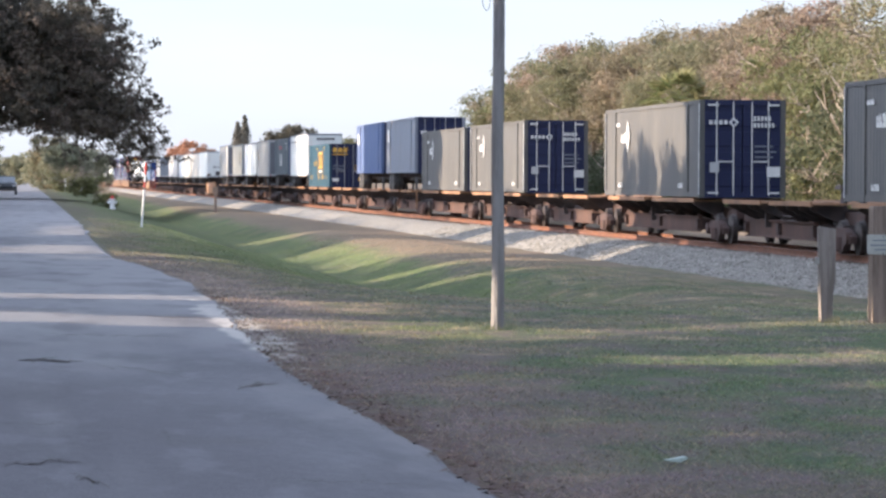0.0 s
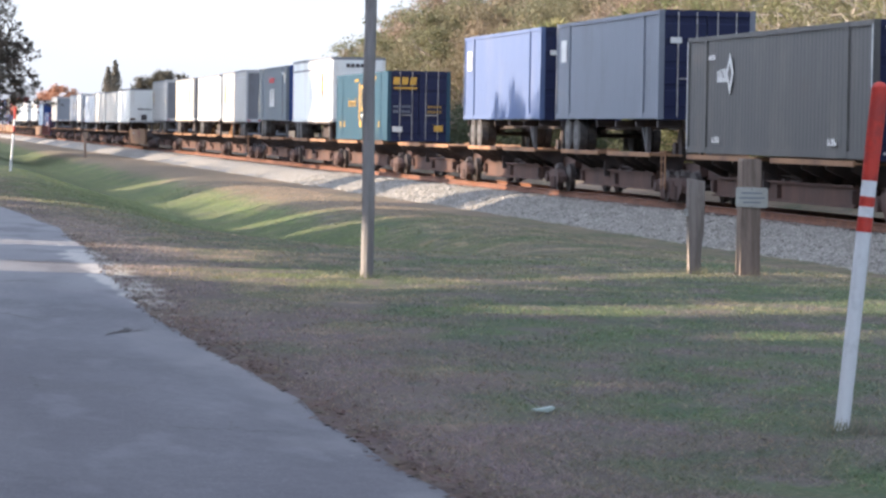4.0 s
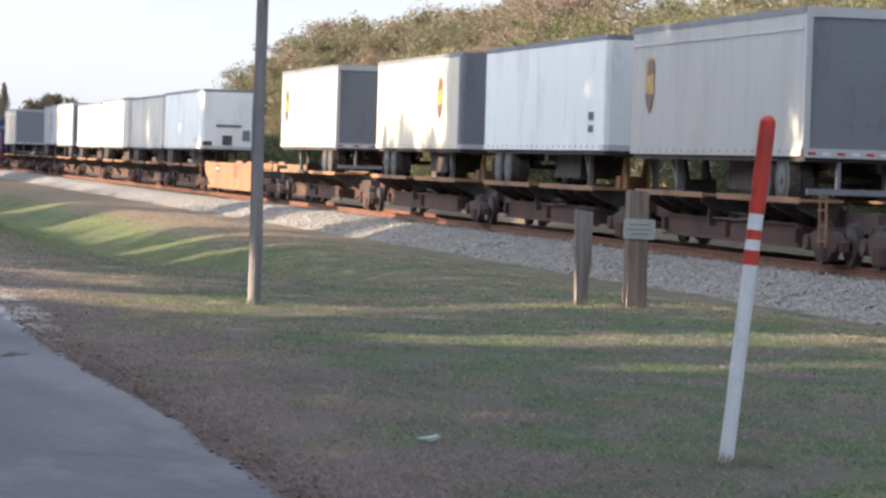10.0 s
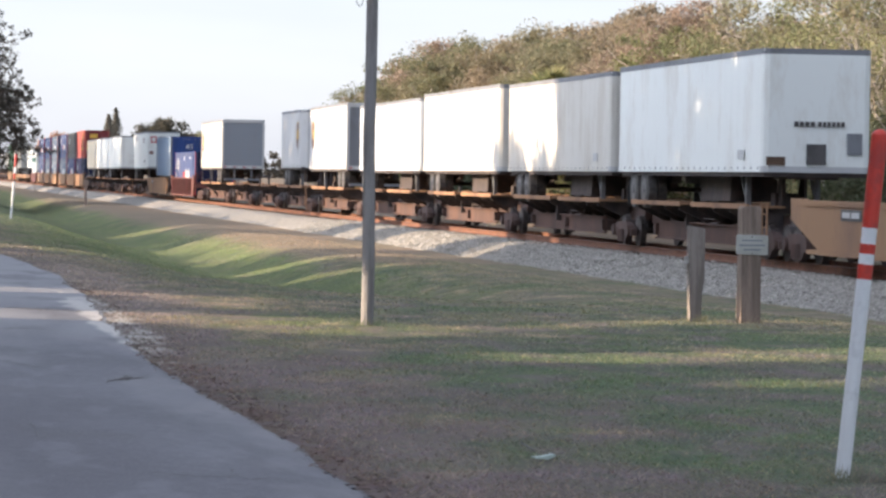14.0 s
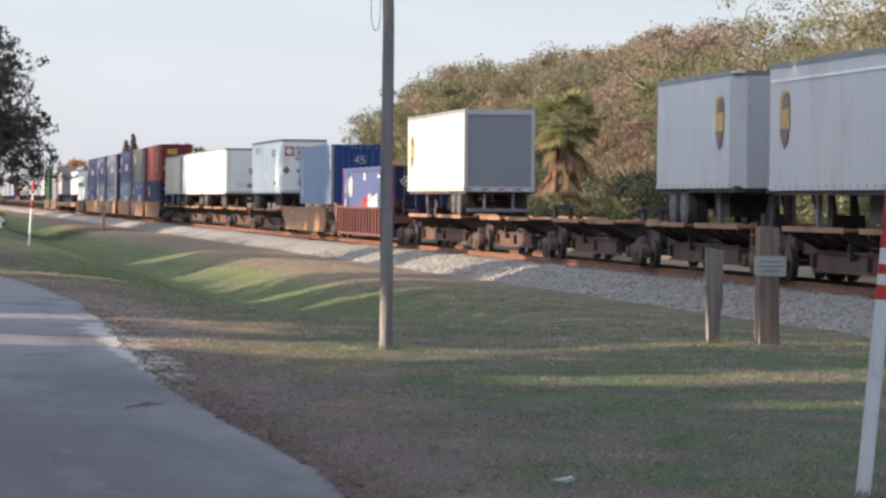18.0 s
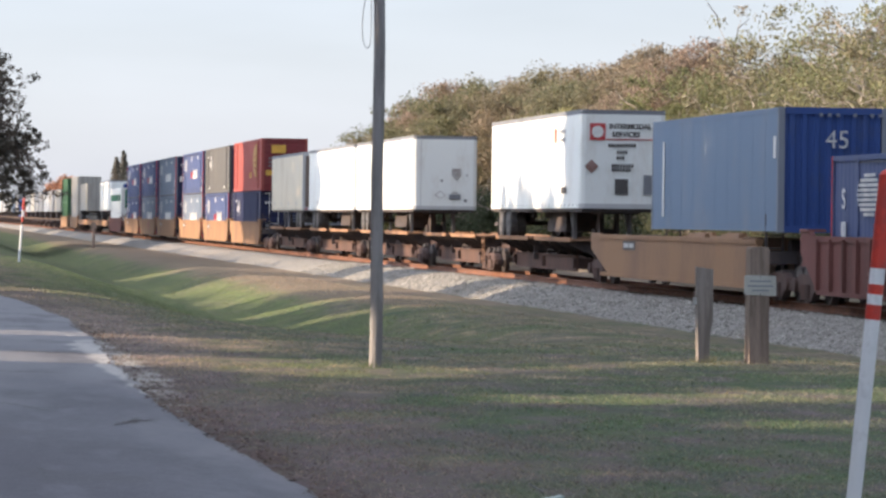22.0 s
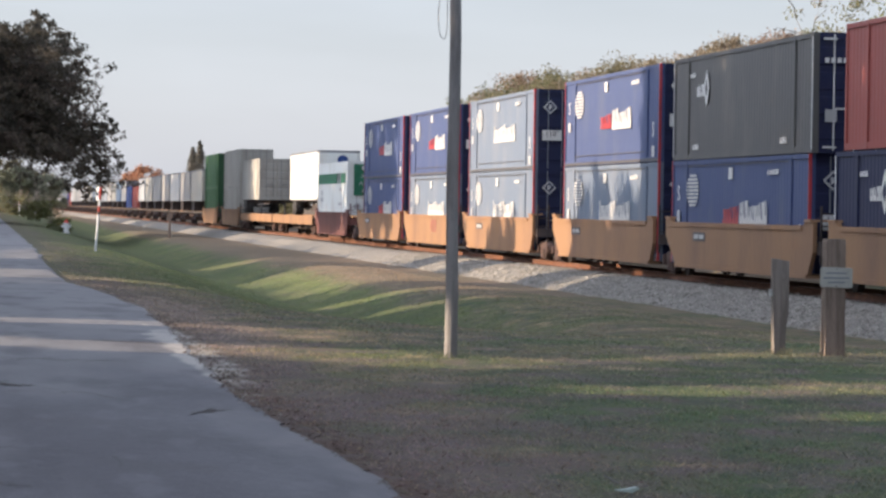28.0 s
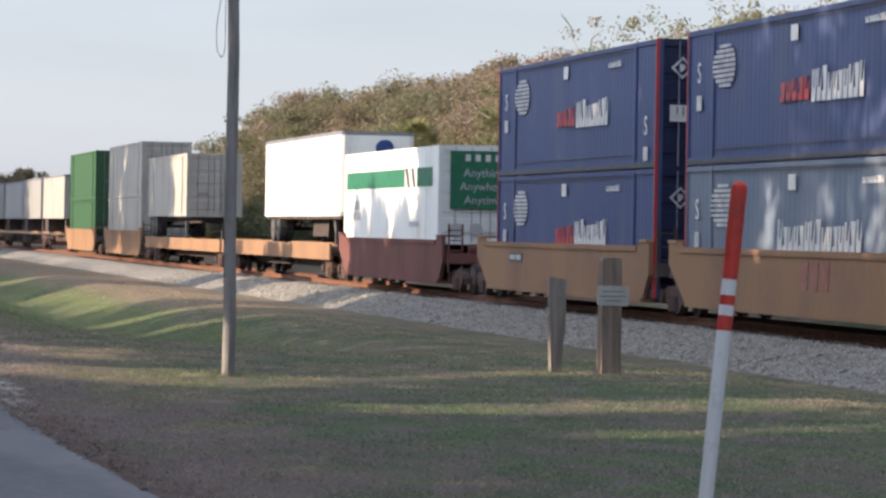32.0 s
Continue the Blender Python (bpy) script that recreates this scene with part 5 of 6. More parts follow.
    for s in (-1, 1):
        for a, b2 in ((0, 27.0), (27.6, 55.0)):
            part("side_sill", Form().box(*sorted((s * 1.38, s * 1.46)), a, b2, 0.72, 1.26), WELLPAINT, o, "yellow side sill")
    for y in (2.2, 24.6, 30.0, 52.4):
        truck(o, y)
    part("brake_gear", gear_mesh(), None, o).location = (-0.3, 12, 0)
    o = trailer(785.9, 16.9, WHITE, "white van trailer on a flat wagon", z=2.24, H=2.92)
    part("roundel", Form().slab(ellipse(0.25, 2.24 + 2.35, 0.32, 0.30, 16), "y", -0.045, -0.03), ENDBLUE, o, "blue roundel")
    for k in range(2):
        side_mark(o, "number_bar", 2.4 + 0.8 * k, 3.0 + 0.8 * k, 2.3, 2.45, GREYVAN)
    o = container(827.0, 15.2, 2.25, 2.95, DIRTYWHITE, DIRTYWHITE, "off-white container on a road chassis with dark door rods", rods=DARKGREY)
    chassis(o, 15.2, 2.25)
    for q, m, name in ((845.4, DIRTYWHITE, "off-white"), (868.9, GREENBOX, "green")):
        well_wagon(q - 1.4, q + 17.6, marks=False)
        for z in (0.37, 3.27):
            o = container(q, 16.0, z, 2.9, m, m, f"{name} ribbed container stacked in a well wagon", rods=DARKGREY)
    # the far end of the train
    # the darker grey vans carry the shade of the far train in their colour
    cycle = [DIRTYWHITE, SHADEVAN, GREYVAN, SHADEVAN, SHADEVAN, DIRTYWHITE, GREYVAN, REDBOX, ENDBLUE, SHADEVAN, PALEBLUE, DIRTYWHITE, SHADEVAN, GREYVAN, SHADEVAN, WHITE, PALEBLUE, DIRTYWHITE]
    q = 889.0
    for i in range(44):
        m = cycle[i % len(cycle)]
        if m in (REDBOX, ENDBLUE):
            container(q, 15.6, 1.31, 2.9, m, m, f"{'red' if m is REDBOX else 'blue'} container far down the train", doors="plain")
        else:
            far_van(q, 15.8, m)
        far_wagon(q - 0.8, 17.6)
        q += 17.6


def far_van(q, L, m):
    o = rolling("semi_trailer", q, "pale van trailer far down the train", "trailer", "trailers")
    part("body", Form().box(-1.3, 1.3, 0, L, 2.17, 5.0, 0.03), m, o)
    part("roof_rail", Form().box(-1.31, 1.31, -0.01, L + 0.01, 4.9, 5.02), DARKGREY, o)
    part("bogie_frame", Form().box(-1.2, 1.2, L - 3.4, L - 1.0, 1.25, 2.2), STEEL_DARK, o)
    part("landing_leg", Form().box(-0.9, 0.9, 2.4, 3.2, 1.25, 2.2), STEEL_DARK, o)


def far_wagon(q, L):
    o = rolling("spine_wagon", q, "dark brown skeleton wagon far down the train", "rail wagon", "spine wagons")
    part("centre_sill", sill_mesh(L, False), None, o)
    for y in (2.2, L - 6.6):
        part("wheel_platform", shelf_mesh(4.6), None, o).location = (0, y, 0)
    t = part("truck", bolster_mesh(), None, o)
    t.location = (0, L, 0)
    part("side_frame", side_frame_mesh(), None, t).location = (-1.0, 0, 0)
    for w in (-0.89, 0.89):
        part("wheel", wheel_mesh(), None, t).location = (-0.76, w, 0.42)


BROWN_DOOR = paint("brown_grey_door", (0.22, 0.18, 0.15), (0.12, 0.09, 0.07))
build_consist()


# ---- roadside things ----
def utility_pole():
    o = thing("utility_pole", pose(5.0, 35.3, ground_z(5.0, 35.3)), "slim weathered grey wooden pole with a loose wire loop", "pole")
    n = 12
    f = Form().loft([(0.008 * math.sin(i * 1.7), 0, 8.2 * i / n - (0.3 if i == 0 else 0)) for i in range(n + 1)], [0.070 - 0.018 * i / n for i in range(n + 1)], 14)
    part("shaft", f, GREY_WOOD, o)
    cu = bpy.data.curves.new("wire", "CURVE")
    cu.dimensions, cu.bevel_depth, cu.bevel_resolution = "3D", 0.0045, 2
    cu.materials.append(BRIGHT)
    sp = cu.splines.new("NURBS")
    pts = [(-0.06, 0, 6.4), (-0.10, 0, 4.6), (-0.12, -0.02, 4.1), (-0.19, -0.03, 3.8), (-0.19, -0.03, 3.5), (-0.14, -0.03, 3.38), (-0.08, -0.02, 3.45), (-0.10, -0.01, 3.9), (-0.07, 0, 4.4), (-0.055, 0, 5.2)]
    sp.points.add(len(pts) - 1)
    for p, c in zip(sp.points, pts):
        p.co = (*c, 1)
    sp.use_endpoint_u = True
    w = new("wire_loop", cu)
    w.parent = o
    tagged(w, "thin grey wire loop")
    part("bracket", Form().box(-0.08, 0.0, -0.03, 0.03, 6.35, 6.45), BRIGHT, o)


def warning_posts():
    x, y = 8.98, 36.9
    o = thing("wooden_post", pose(x, y, ground_z(x, y)), "narrow weathered wooden post with a notched side", "post")
    f = Form().slab([(-0.055, -0.3), (0.055, -0.3), (0.075, 0.36), (0.10, 0.46), (0.10, 1.06), (-0.085, 1.09), (-0.085, 0.72), (-0.075, 0.40)], "y", -0.06, 0.06)
    part("shaft", f, POST_WOOD, o)
    part("bracket", Form().box(-0.115, -0.085, -0.04, 0.04, 0.66, 0.74), BRIGHT, o, "small grey bracket")
    x, y = 9.60, 36.85
    o = thing("sign_post", pose(x, y, ground_z(x, y)), "thick brown timber post carrying a small faded sign", "post")
    f = Form().slab([(-0.115, -0.3), (0.115, -0.3), (0.105, 1.30), (0.09, 1.325), (-0.10, 1.325), (-0.112, 1.29)], "y", -0.11, 0.11)
    part("shaft", f, BROWN_WOOD, o)
    s = part("sign", Form().slab([(-0.17, 0.78), (0.17, 0.77), (0.185, 0.785), (0.185, 0.985), (0.17, 1.0), (-0.17, 1.005), (-0.185, 0.99), (-0.185, 0.795)], "y", -0.125, -0.113), SIGNFACE, o, "small faded grey sign")
    for z, w in ((0.93, 0.12), (0.875, 0.15), (0.825, 0.10)):
        part("text_bar", Form().box(-w, w, -0.128, -0.125, z, z + 0.016), GREYBLUE, s)
    for z in (0.79, 0.98):
        part("screw", Form().tube((0, -0.131, z), (0, -0.125, z), 0.008, 0.008, 8), STEEL_DARK, s)


def marker_post(x, y, h, lean, label, bands):
    o = thing("marker_post", pose(x, y, ground_z(x, y), 0, lean, 0), label, "marker post", "marker posts")
    r = 0.041
    part("tube", Form().tube((0, 0, -0.2), (0, 0, h * 0.572), r, r, 18), WHITE_POST, o)
    for a, b, m, k in bands:
        part("band", Form().tube((0, 0, h * a), (0, 0, h * b), r * k, r * k, 18), m, o, "red band" if m is RED_POST else "")
    dome = Form()
    z0 = h * 0.978
    for i in range(4):
        w0, w1 = math.pi / 2 * i / 4, math.pi / 2 * (i + 1) / 4
        dome.tube((0, 0, z0 + 0.04 * math.sin(w0)), (0, 0, z0 + 0.04 * math.sin(w1)), 0.044 * math.cos(w0), max(0.002, 0.044 * math.cos(w1)), 18, caps=i == 3)
    part("cap", dome, RED_POST, o, "rounded red cap")


def bands_near():
    return [(0.572, 0.614, RED_POST, 1.03), (0.614, 0.644, WHITE_POST, 1.01), (0.644, 0.672, RED_POST, 1.03), (0.672, 0.718, WHITE_POST, 1.01), (0.718, 0.80, RED_POST, 1.06), (0.80, 0.98, RED_POST, 1.10)]


utility_pole()
warning_posts()
marker_post(5.10, 17.5, 1.925, 5.4, "leaning white marker post with a red top and bands", bands_near())
marker_post(4.3, 126.0, 2.45, 4.0, "white marker post with dark band and red top by the ditch", [(0.572, 0.614, DARKMARK, 1.05), (0.614, 0.70, RED_POST, 1.03), (0.70, 0.80, WHITE_POST, 1.05), (0.80, 0.98, RED_POST, 1.1)])
for x, y in ((6.1, 378.0), (4.8, 420.0)):
    marker_post(x, y, 1.7, 0.0, "small white marker post far along the verge", [(0.572, 0.98, WHITE_POST, 1.0)])


def small_things():
    x, y = 13.6, 242.0
    o = thing("short_post", pose(x, y, ground_z(x, y)), "short dark wooden post beside the track", "post")
    part("shaft", Form().box(-0.09, 0.09, -0.09, 0.09, -0.2, 1.5, 0.01), BROWN_WOOD, o)
    part("cap_board", Form().slab([(-0.22, 1.45), (0.22, 1.45), (0.16, 1.85), (-0.16, 1.85)], "y", -0.05, 0.05), BROWN_WOOD, o)
    x, y = 6.0, 236.0
    o = thing("fire_hydrant", pose(x, y, ground_z(x, y)), "red and white hydrant beside a shrub", "hydrant")
    f = Form()
    for z0, z1, r0, r1 in ((0, 0.08, 0.2, 0.2), (0.08, 0.55, 0.14, 0.13), (0.55, 0.62, 0.19, 0.19)):
        f.tube((0, 0, z0), (0, 0, z1), r0, r1, 14)
    o.scale = (1.25, 1.25, 1.2)
    part("barrel", f, WHITE_POST, o)
    part("bonnet", Form().tube((0, 0, 0.62), (0, 0, 0.78), 0.16, 0.05, 14).tube((0, 0, 0.78), (0, 0, 0.84), 0.035, 0.035, 6), RED_POST, o, "red bonnet")
    for s in (-1, 1):
        part("nozzle", Form().tube((s * 0.1, 0, 0.42), (s * 0.27, 0, 0.42), 0.075, 0.085, 10), WHITE_POST, o)
    x, y = 3.62, 18.55
    o = thing("litter", pose(x, y, ground_z(x, y) + 0.05, 0, 0, 12), "flattened grey-green plastic scrap with a twig", "litter")
    part("scrap", Form().slab([(-0.03, -0.03), (0.05, -0.04), (0.10, -0.02), (0.09, -0.008), (0.03, -0.020), (-0.03, -0.024)], "y", -0.03, 0.03), SCRAP, o)
    part("twig", Form().tube((-0.11, 0, 0.06), (-0.02, 0, 0.01), 0.005, 0.004, 6), GREY_WOOD, o)


def parked_car():
    CARPAINT = mat("dark_grey_car_paint", (0.045, 0.05, 0.055), rough=0.25, metal=0.4)
    GLASSY = mat("dark_window_glass", (0.30, 0.33, 0.36), rough=0.1, metal=0.6)
    o = thing("car", pose(-1.95, 330.0, 0.03), "dark grey estate car on the road", "car")
    o.scale = (1.12, 1.12, 1.25)
    body = [(-2.2, 0.30), (-2.25, 0.62), (-2.1, 0.80), (-1.1, 0.92), (1.5, 0.95), (2.15, 0.86), (2.25, 0.45), (2.2, 0.28)]
    part("body", Form().slab(body, "x", -0.88, 0.88), CARPAINT, o)
    part("cabin", Form().slab([(-1.15, 0.91), (-0.45, 1.40), (0.75, 1.42), (1.45, 0.94)], "x", -0.74, 0.74), GLASSY, o, "pale reflecting windows")
    part("roof", Form().box(-0.72, 0.72, -0.42, 0.74, 1.40, 1.45, 0.02), CARPAINT, o)
    part("windscreen", Form().slab([(-1.17, 0.93), (-0.47, 1.40), (-0.50, 1.41), (-1.20, 0.94)], "x", -0.66, 0.66), GLASSY, o)
    for s in (-1, 1):
        for y in (-1.4, 1.4):
            w = part("wheel", Form().tube((s * 0.70, y, 0.32), (s * 0.90, y, 0.32), 0.32, 0.31, 18), BLACK, o)
            part("rim", Form().tube((s * 0.885, y, 0.32), (s * 0.905, y, 0.32), 0.2, 0.18, 12), BRIGHT, w)
        part("headlight", Form().box(*sorted((s * 0.5, s * 0.84)), -2.24, -2.16, 0.62, 0.76, 0.02), BRIGHT, o, "clear headlight")
    part("bumper", Form().box(-0.87, 0.87, -2.30, -2.18, 0.30, 0.52, 0.03), BLACK, o)


small_things()
parked_car()


# ---- trees ----
def leaf_mesh(name, centres, radii, per, size, material, rng, flat=0.7, keep=None):
    """Small leaf sprays scattered in clumps, each with its own tilt."""
    C = np.repeat(np.array(centres), per, axis=0)
    R = np.repeat(np.array(radii), per)[:, None]
    n = len(C)
    d = rng.normal(size=(n, 3))
    d /= np.linalg.norm(d, axis=1)[:, None]
    P = C + d * R * (rng.random((n, 1)) ** 0.45) * np.array([1, 1, flat])
    if keep is not None:
        P = P[keep(P)]
        n = len(P)
    a = rng.normal(size=(n, 3))
    a /= np.linalg.norm(a, axis=1)[:, None]
    b = np.cross(a, rng.normal(size=(n, 3)))
    b /= np.linalg.norm(b, axis=1)[:, None]
    s = size * (0.6 + 0.8 * rng.random((n, 1)))
    V = np.stack([P - a * s, P + a * s, P + b * s * 0.8], 1).reshape(-1, 3)
    me = bpy.data.meshes.new(name)
    me.vertices.add(3 * n)
    me.vertices.foreach_set("co", V.astype(np.float32).ravel())
    me.loops.add(3 * n)
    me.loops.foreach_set("vertex_index", np.arange(3 * n, dtype=np.int32))
    me.polygons.add(n)
    me.polygons.foreach_set("loop_start", np.arange(0, 3 * n, 3, dtype=np.int32))
    me.update(calc_edges=True)
    me.materials.append(material)
    return me


def foliage(name, c1, c2):
    return mat(name, c1, c2, scale=0.5, fine=3, gloss=0.15, rough=0.7, through_light=0.4, island=0.40, blend=(0.35, 0.65), tree_vary=0.7)


LEAF_BROWN = foliage("brown_green_leaves", (0.240, 0.212, 0.140), (0.285, 0.232, 0.168))
LEAF_OLIVE = foliage("olive_leaves", (0.190, 0.188, 0.110), (0.245, 0.215, 0.140))
LEAF_GREEN = foliage("fresh_green_leaves", (0.195, 0.205, 0.108), (0.185, 0.195, 0.095))
LEAF_UNDER = foliage("dark_understory_leaves", (0.088, 0.108, 0.062), (0.112, 0.116, 0.072))
# olive leaves paled towards grey: distance haze put into the colour
LEAF_FAR = foliage("hazed_olive_far_leaves", (0.235, 0.255, 0.170), (0.275, 0.275, 0.200))
LEAF_AIRY = foliage("pale_green_fine_leaves", (0.190, 0.222, 0.104), (0.232, 0.208, 0.132))
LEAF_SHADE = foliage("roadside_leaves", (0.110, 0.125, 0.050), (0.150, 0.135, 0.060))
LEAF_DARK = foliage("dark_oak_leaves", (0.080, 0.078, 0.062), (0.105, 0.096, 0.078))
LEAF_BARE = foliage("brown_oak_sprays", (0.150, 0.118, 0.098), (0.115, 0.105, 0.080))
LEAF_DEAD = foliage("dead_palm_fronds", (0.30, 0.22, 0.13), (0.20, 0.15, 0.10))
# conifer needles greyed by colour to stand for the haze before them
LEAF_HAZE = foliage("hazed_green_needles", (0.17, 0.17, 0.145), (0.22, 0.205, 0.175))
LEAF_ORANGE = foliage("rust_orange_leaves", (0.46, 0.26, 0.16), (0.38, 0.23, 0.15))
LEAF_PALM = foliage("palm_fronds", (0.215, 0.250, 0.110), (0.290, 0.270, 0.130))


def limbs(form, base, height, r, spread, rng, n=7, lean=0.0, tips=None):
    """A tapering trunk that parts into limbs; returns their ends."""
    p = Vector(base)
    top = p + Vector((lean, rng.uniform(-0.3, 0.3), height * 0.42))
    mid = p.lerp(top, 0.5) + Vector((rng.uniform(-0.12, 0.12), rng.uniform(-0.12, 0.12), 0))
    form.tube(p - Vector((0, 0, 0.2)), mid, r, r * 0.8, 8).tube(mid, top, r * 0.8, r * 0.62, 8)
    ends = []
    for i in range(n):
        w = 2 * math.pi * (i + rng.uniform(-0.3, 0.3)) / n
        reach = spread * rng.uniform(0.55, 0.95)
        start = mid.lerp(top, rng.uniform(0.1, 1.0))
        e = start + Vector((math.cos(w) * reach * 0.55, math.sin(w) * reach * 0.55, height * rng.uniform(0.12, 0.30)))
        e2 = e + Vector((math.cos(w) * reach * 0.45, math.sin(w) * reach * 0.45, height * rng.uniform(0.06, 0.26)))
        form.tube(start, e, r * 0.42, r * 0.25, 6).tube(e, e2, r * 0.25, r * 0.08, 5)
        for k in range(2):
            e3 = e.lerp(e2, rng.uniform(0.2, 0.8)) + Vector((rng.uniform(-0.3, 0.3), rng.uniform(-0.3, 0.3), rng.uniform(0.1, 0.35))) * reach
            form.tube(e.lerp(e2, 0.4), e3, r * 0.14, r * 0.05, 5)
            ends.append(e3)
        ends += [e, e2]
    return ends


def tree_template(seed, height, spread, leaf, bark=TWIG_BARK, clumps=150, per=92, size=0.090, clump_r=(0.32, 0.95), low=0.15, label="", n=7, fill=0.75, twigs=46, slim=1.0):
    rng = np.random.default_rng(seed)
    rnd = random.Random(seed)
    o = thing("tree", pose(0, 0, 0), label, "tree", "woods")
    f = Form()
    ends = limbs(f, (0, 0, 0), height, 0.035 * height * 0.55 * slim, spread, rnd, n)
    g = f
    for k in range(twigs):  # fine bare twigs that stand out of the crown
        e = Vector(rnd.choice(ends))
        d = Vector((rnd.gauss(0, 1), rnd.gauss(0, 1), rnd.uniform(-0.2, 1.6))).normalized()
        m1 = e + d * rnd.uniform(0.4, 0.9)
        m2 = m1 + (d + Vector((rnd.gauss(0, 0.5), rnd.gauss(0, 0.5), rnd.gauss(0.1, 0.4)))).normalized() * rnd.uniform(0.4, 0.9)
        m3 = m1 + (d + Vector((rnd.gauss(0, 0.6), rnd.gauss(0, 0.6), rnd.gauss(0.1, 0.4)))).normalized() * rnd.uniform(0.3, 0.7)
        g.tube(e, m1, 0.035, 0.024, 3, False).tube(m1, m2, 0.024, 0.010, 3, False).tube(m1, m3, 0.018, 0.008, 3, False)
    part("trunk", f, bark, o)
    cs, rs = [], []
    for k in range(clumps):
        if k % 3 and rnd.random() < fill:
            e = rnd.choice(ends)
            c = Vector(e) + Vector((rnd.gauss(0, 0.6), rnd.gauss(0, 0.6), rnd.gauss(0.2, 0.5)))
        else:
            w, u = rnd.uniform(0, 2 * math.pi), rnd.random() ** 0.5
            z = height * rnd.uniform(low, 0.97)
            k2 = math.sin(math.pi * min(1, max(0.12, (z / height) ** 0.8))) ** 0.6
            c = Vector((math.cos(w) * u * spread * k2, math.sin(w) * u * spread * k2, z))
        c.z = min(c.z, height * (0.9 + 0.1 * rnd.random()))
        cs.append(tuple(c))
        rs.append(rnd.uniform(*clump_r))
    part("crown", leaf_mesh("crown", cs, rs, per, size, leaf, rng), None, o)
    return o


def plant(templates, rows, labels=None):
    """Copies of templates at (index, x, y, size, turn)."""
    for i, x, y, s, w in rows:
        o = copy_thing(templates[i], pose(x, y, ground_z(x, y) - 0.05, 0, 0, w))
        o.scale = (s, s, s * (0.92 + 0.16 * ((x * 7 + y * 3) % 1)))


def woods():
    T = [tree_template(11, 9.6, 3.6, LEAF_BROWN, clumps=190, label="brown-green broadleaf tree behind the track"),
         tree_template(12, 8.6, 3.2, LEAF_OLIVE, clumps=170, label="olive broadleaf tree behind the track"),
         tree_template(13, 10.2, 3.8, LEAF_BROWN, clumps=200, label="tall brown-leaved tree behind the track"),
         tree_template(14, 8.8, 3.4, LEAF_GREEN, clumps=150, label="yellow-green tree behind the track"),
         tree_template(15, 9.8, 3.4, LEAF_AIRY, bark=PALE_BARK, clumps=105, per=56, size=0.075, label="thinly leaved tree with pale bare limbs", n=8, fill=0.95, twigs=30, slim=0.7),
         tree_template(16, 3.2, 2.4, LEAF_UNDER, clumps=110, per=60, low=0.02, label="dense dark green shrub at the edge of the woods", n=5),
         tree_template(18, 10.4, 3.6, LEAF_AIRY, bark=PALE_BARK, clumps=80, per=52, size=0.08, label="nearly bare tree with pale forking branches", n=7, fill=0.9, twigs=34, slim=0.65),
         tree_template(17, 3.0, 2.2, LEAF_GREEN, clumps=80, per=55, low=0.02, label="green shrub at the edge of the woods", n=5)]
    rnd = random.Random(5)
    rows = []
    y = 62.0
    while y < 300:
        step = 3.5 if y < 128 else 3.9
        for x0 in (34.0, 39.5, 45.0):
            if y > {34.0: 236, 39.5: 262, 45.0: 300}[x0]:
                continue
            edge = 1.0 - 0.04 * smooth01(122, 135, y) + 0.14 * smooth01(150, 188, y) - 0.08 * smooth01(205, 240, y)
            kind = rnd.choice((0, 1, 2, 1, 2, 1, 3) if y > 128 else (4, 4, 0, 4, 6, 4, 3))
            if y < 128 and (x0 == 34.0 and rnd.random() < 0.45 or x0 > 39 and rnd.random() < 0.66):
                continue
            if y < 128 and kind in (0, 3):
                edge *= 0.74
            rows.append((kind, x0 + rnd.uniform(-1.4, 1.4), y + rnd.uniform(-1.2, 1.2), edge * rnd.uniform(0.92, 1.08), rnd.uniform(0, 360)))
        if y < 236:
            rows.append((rnd.choice((5, 5, 7)), 30.5 + rnd.uniform(-0.8, 0.9), y + rnd.uniform(-1, 1), rnd.uniform(0.7, 1.15), rnd.uniform(0, 360)))
            if y < 130:
                rows.append((5, 33.6 + rnd.uniform(-0.8, 0.9), y + rnd.uniform(-1, 1), rnd.uniform(1.1, 1.5), rnd.uniform(0, 360)))
        y += step
    for y0, x0, kind in ((123, 31.5, 6), (116, 31.6, 6), (109, 31.2, 4), (104.5, 29.8, 6), (97, 30.4, 4), (91, 31.5, 6)):
        rows.append((kind, x0, y0, rnd.uniform(0.72, 0.9), rnd.uniform(0, 360)))
    plant(T, rows)
    for o in T:  # the first of each kind takes its own place in the wood
        x, yy = 42.0 + 3 * T.index(o) % 9, 84.0 + 23 * T.index(o)
        o.matrix_basis = pose(x, yy, ground_z(x, yy) - 0.05)


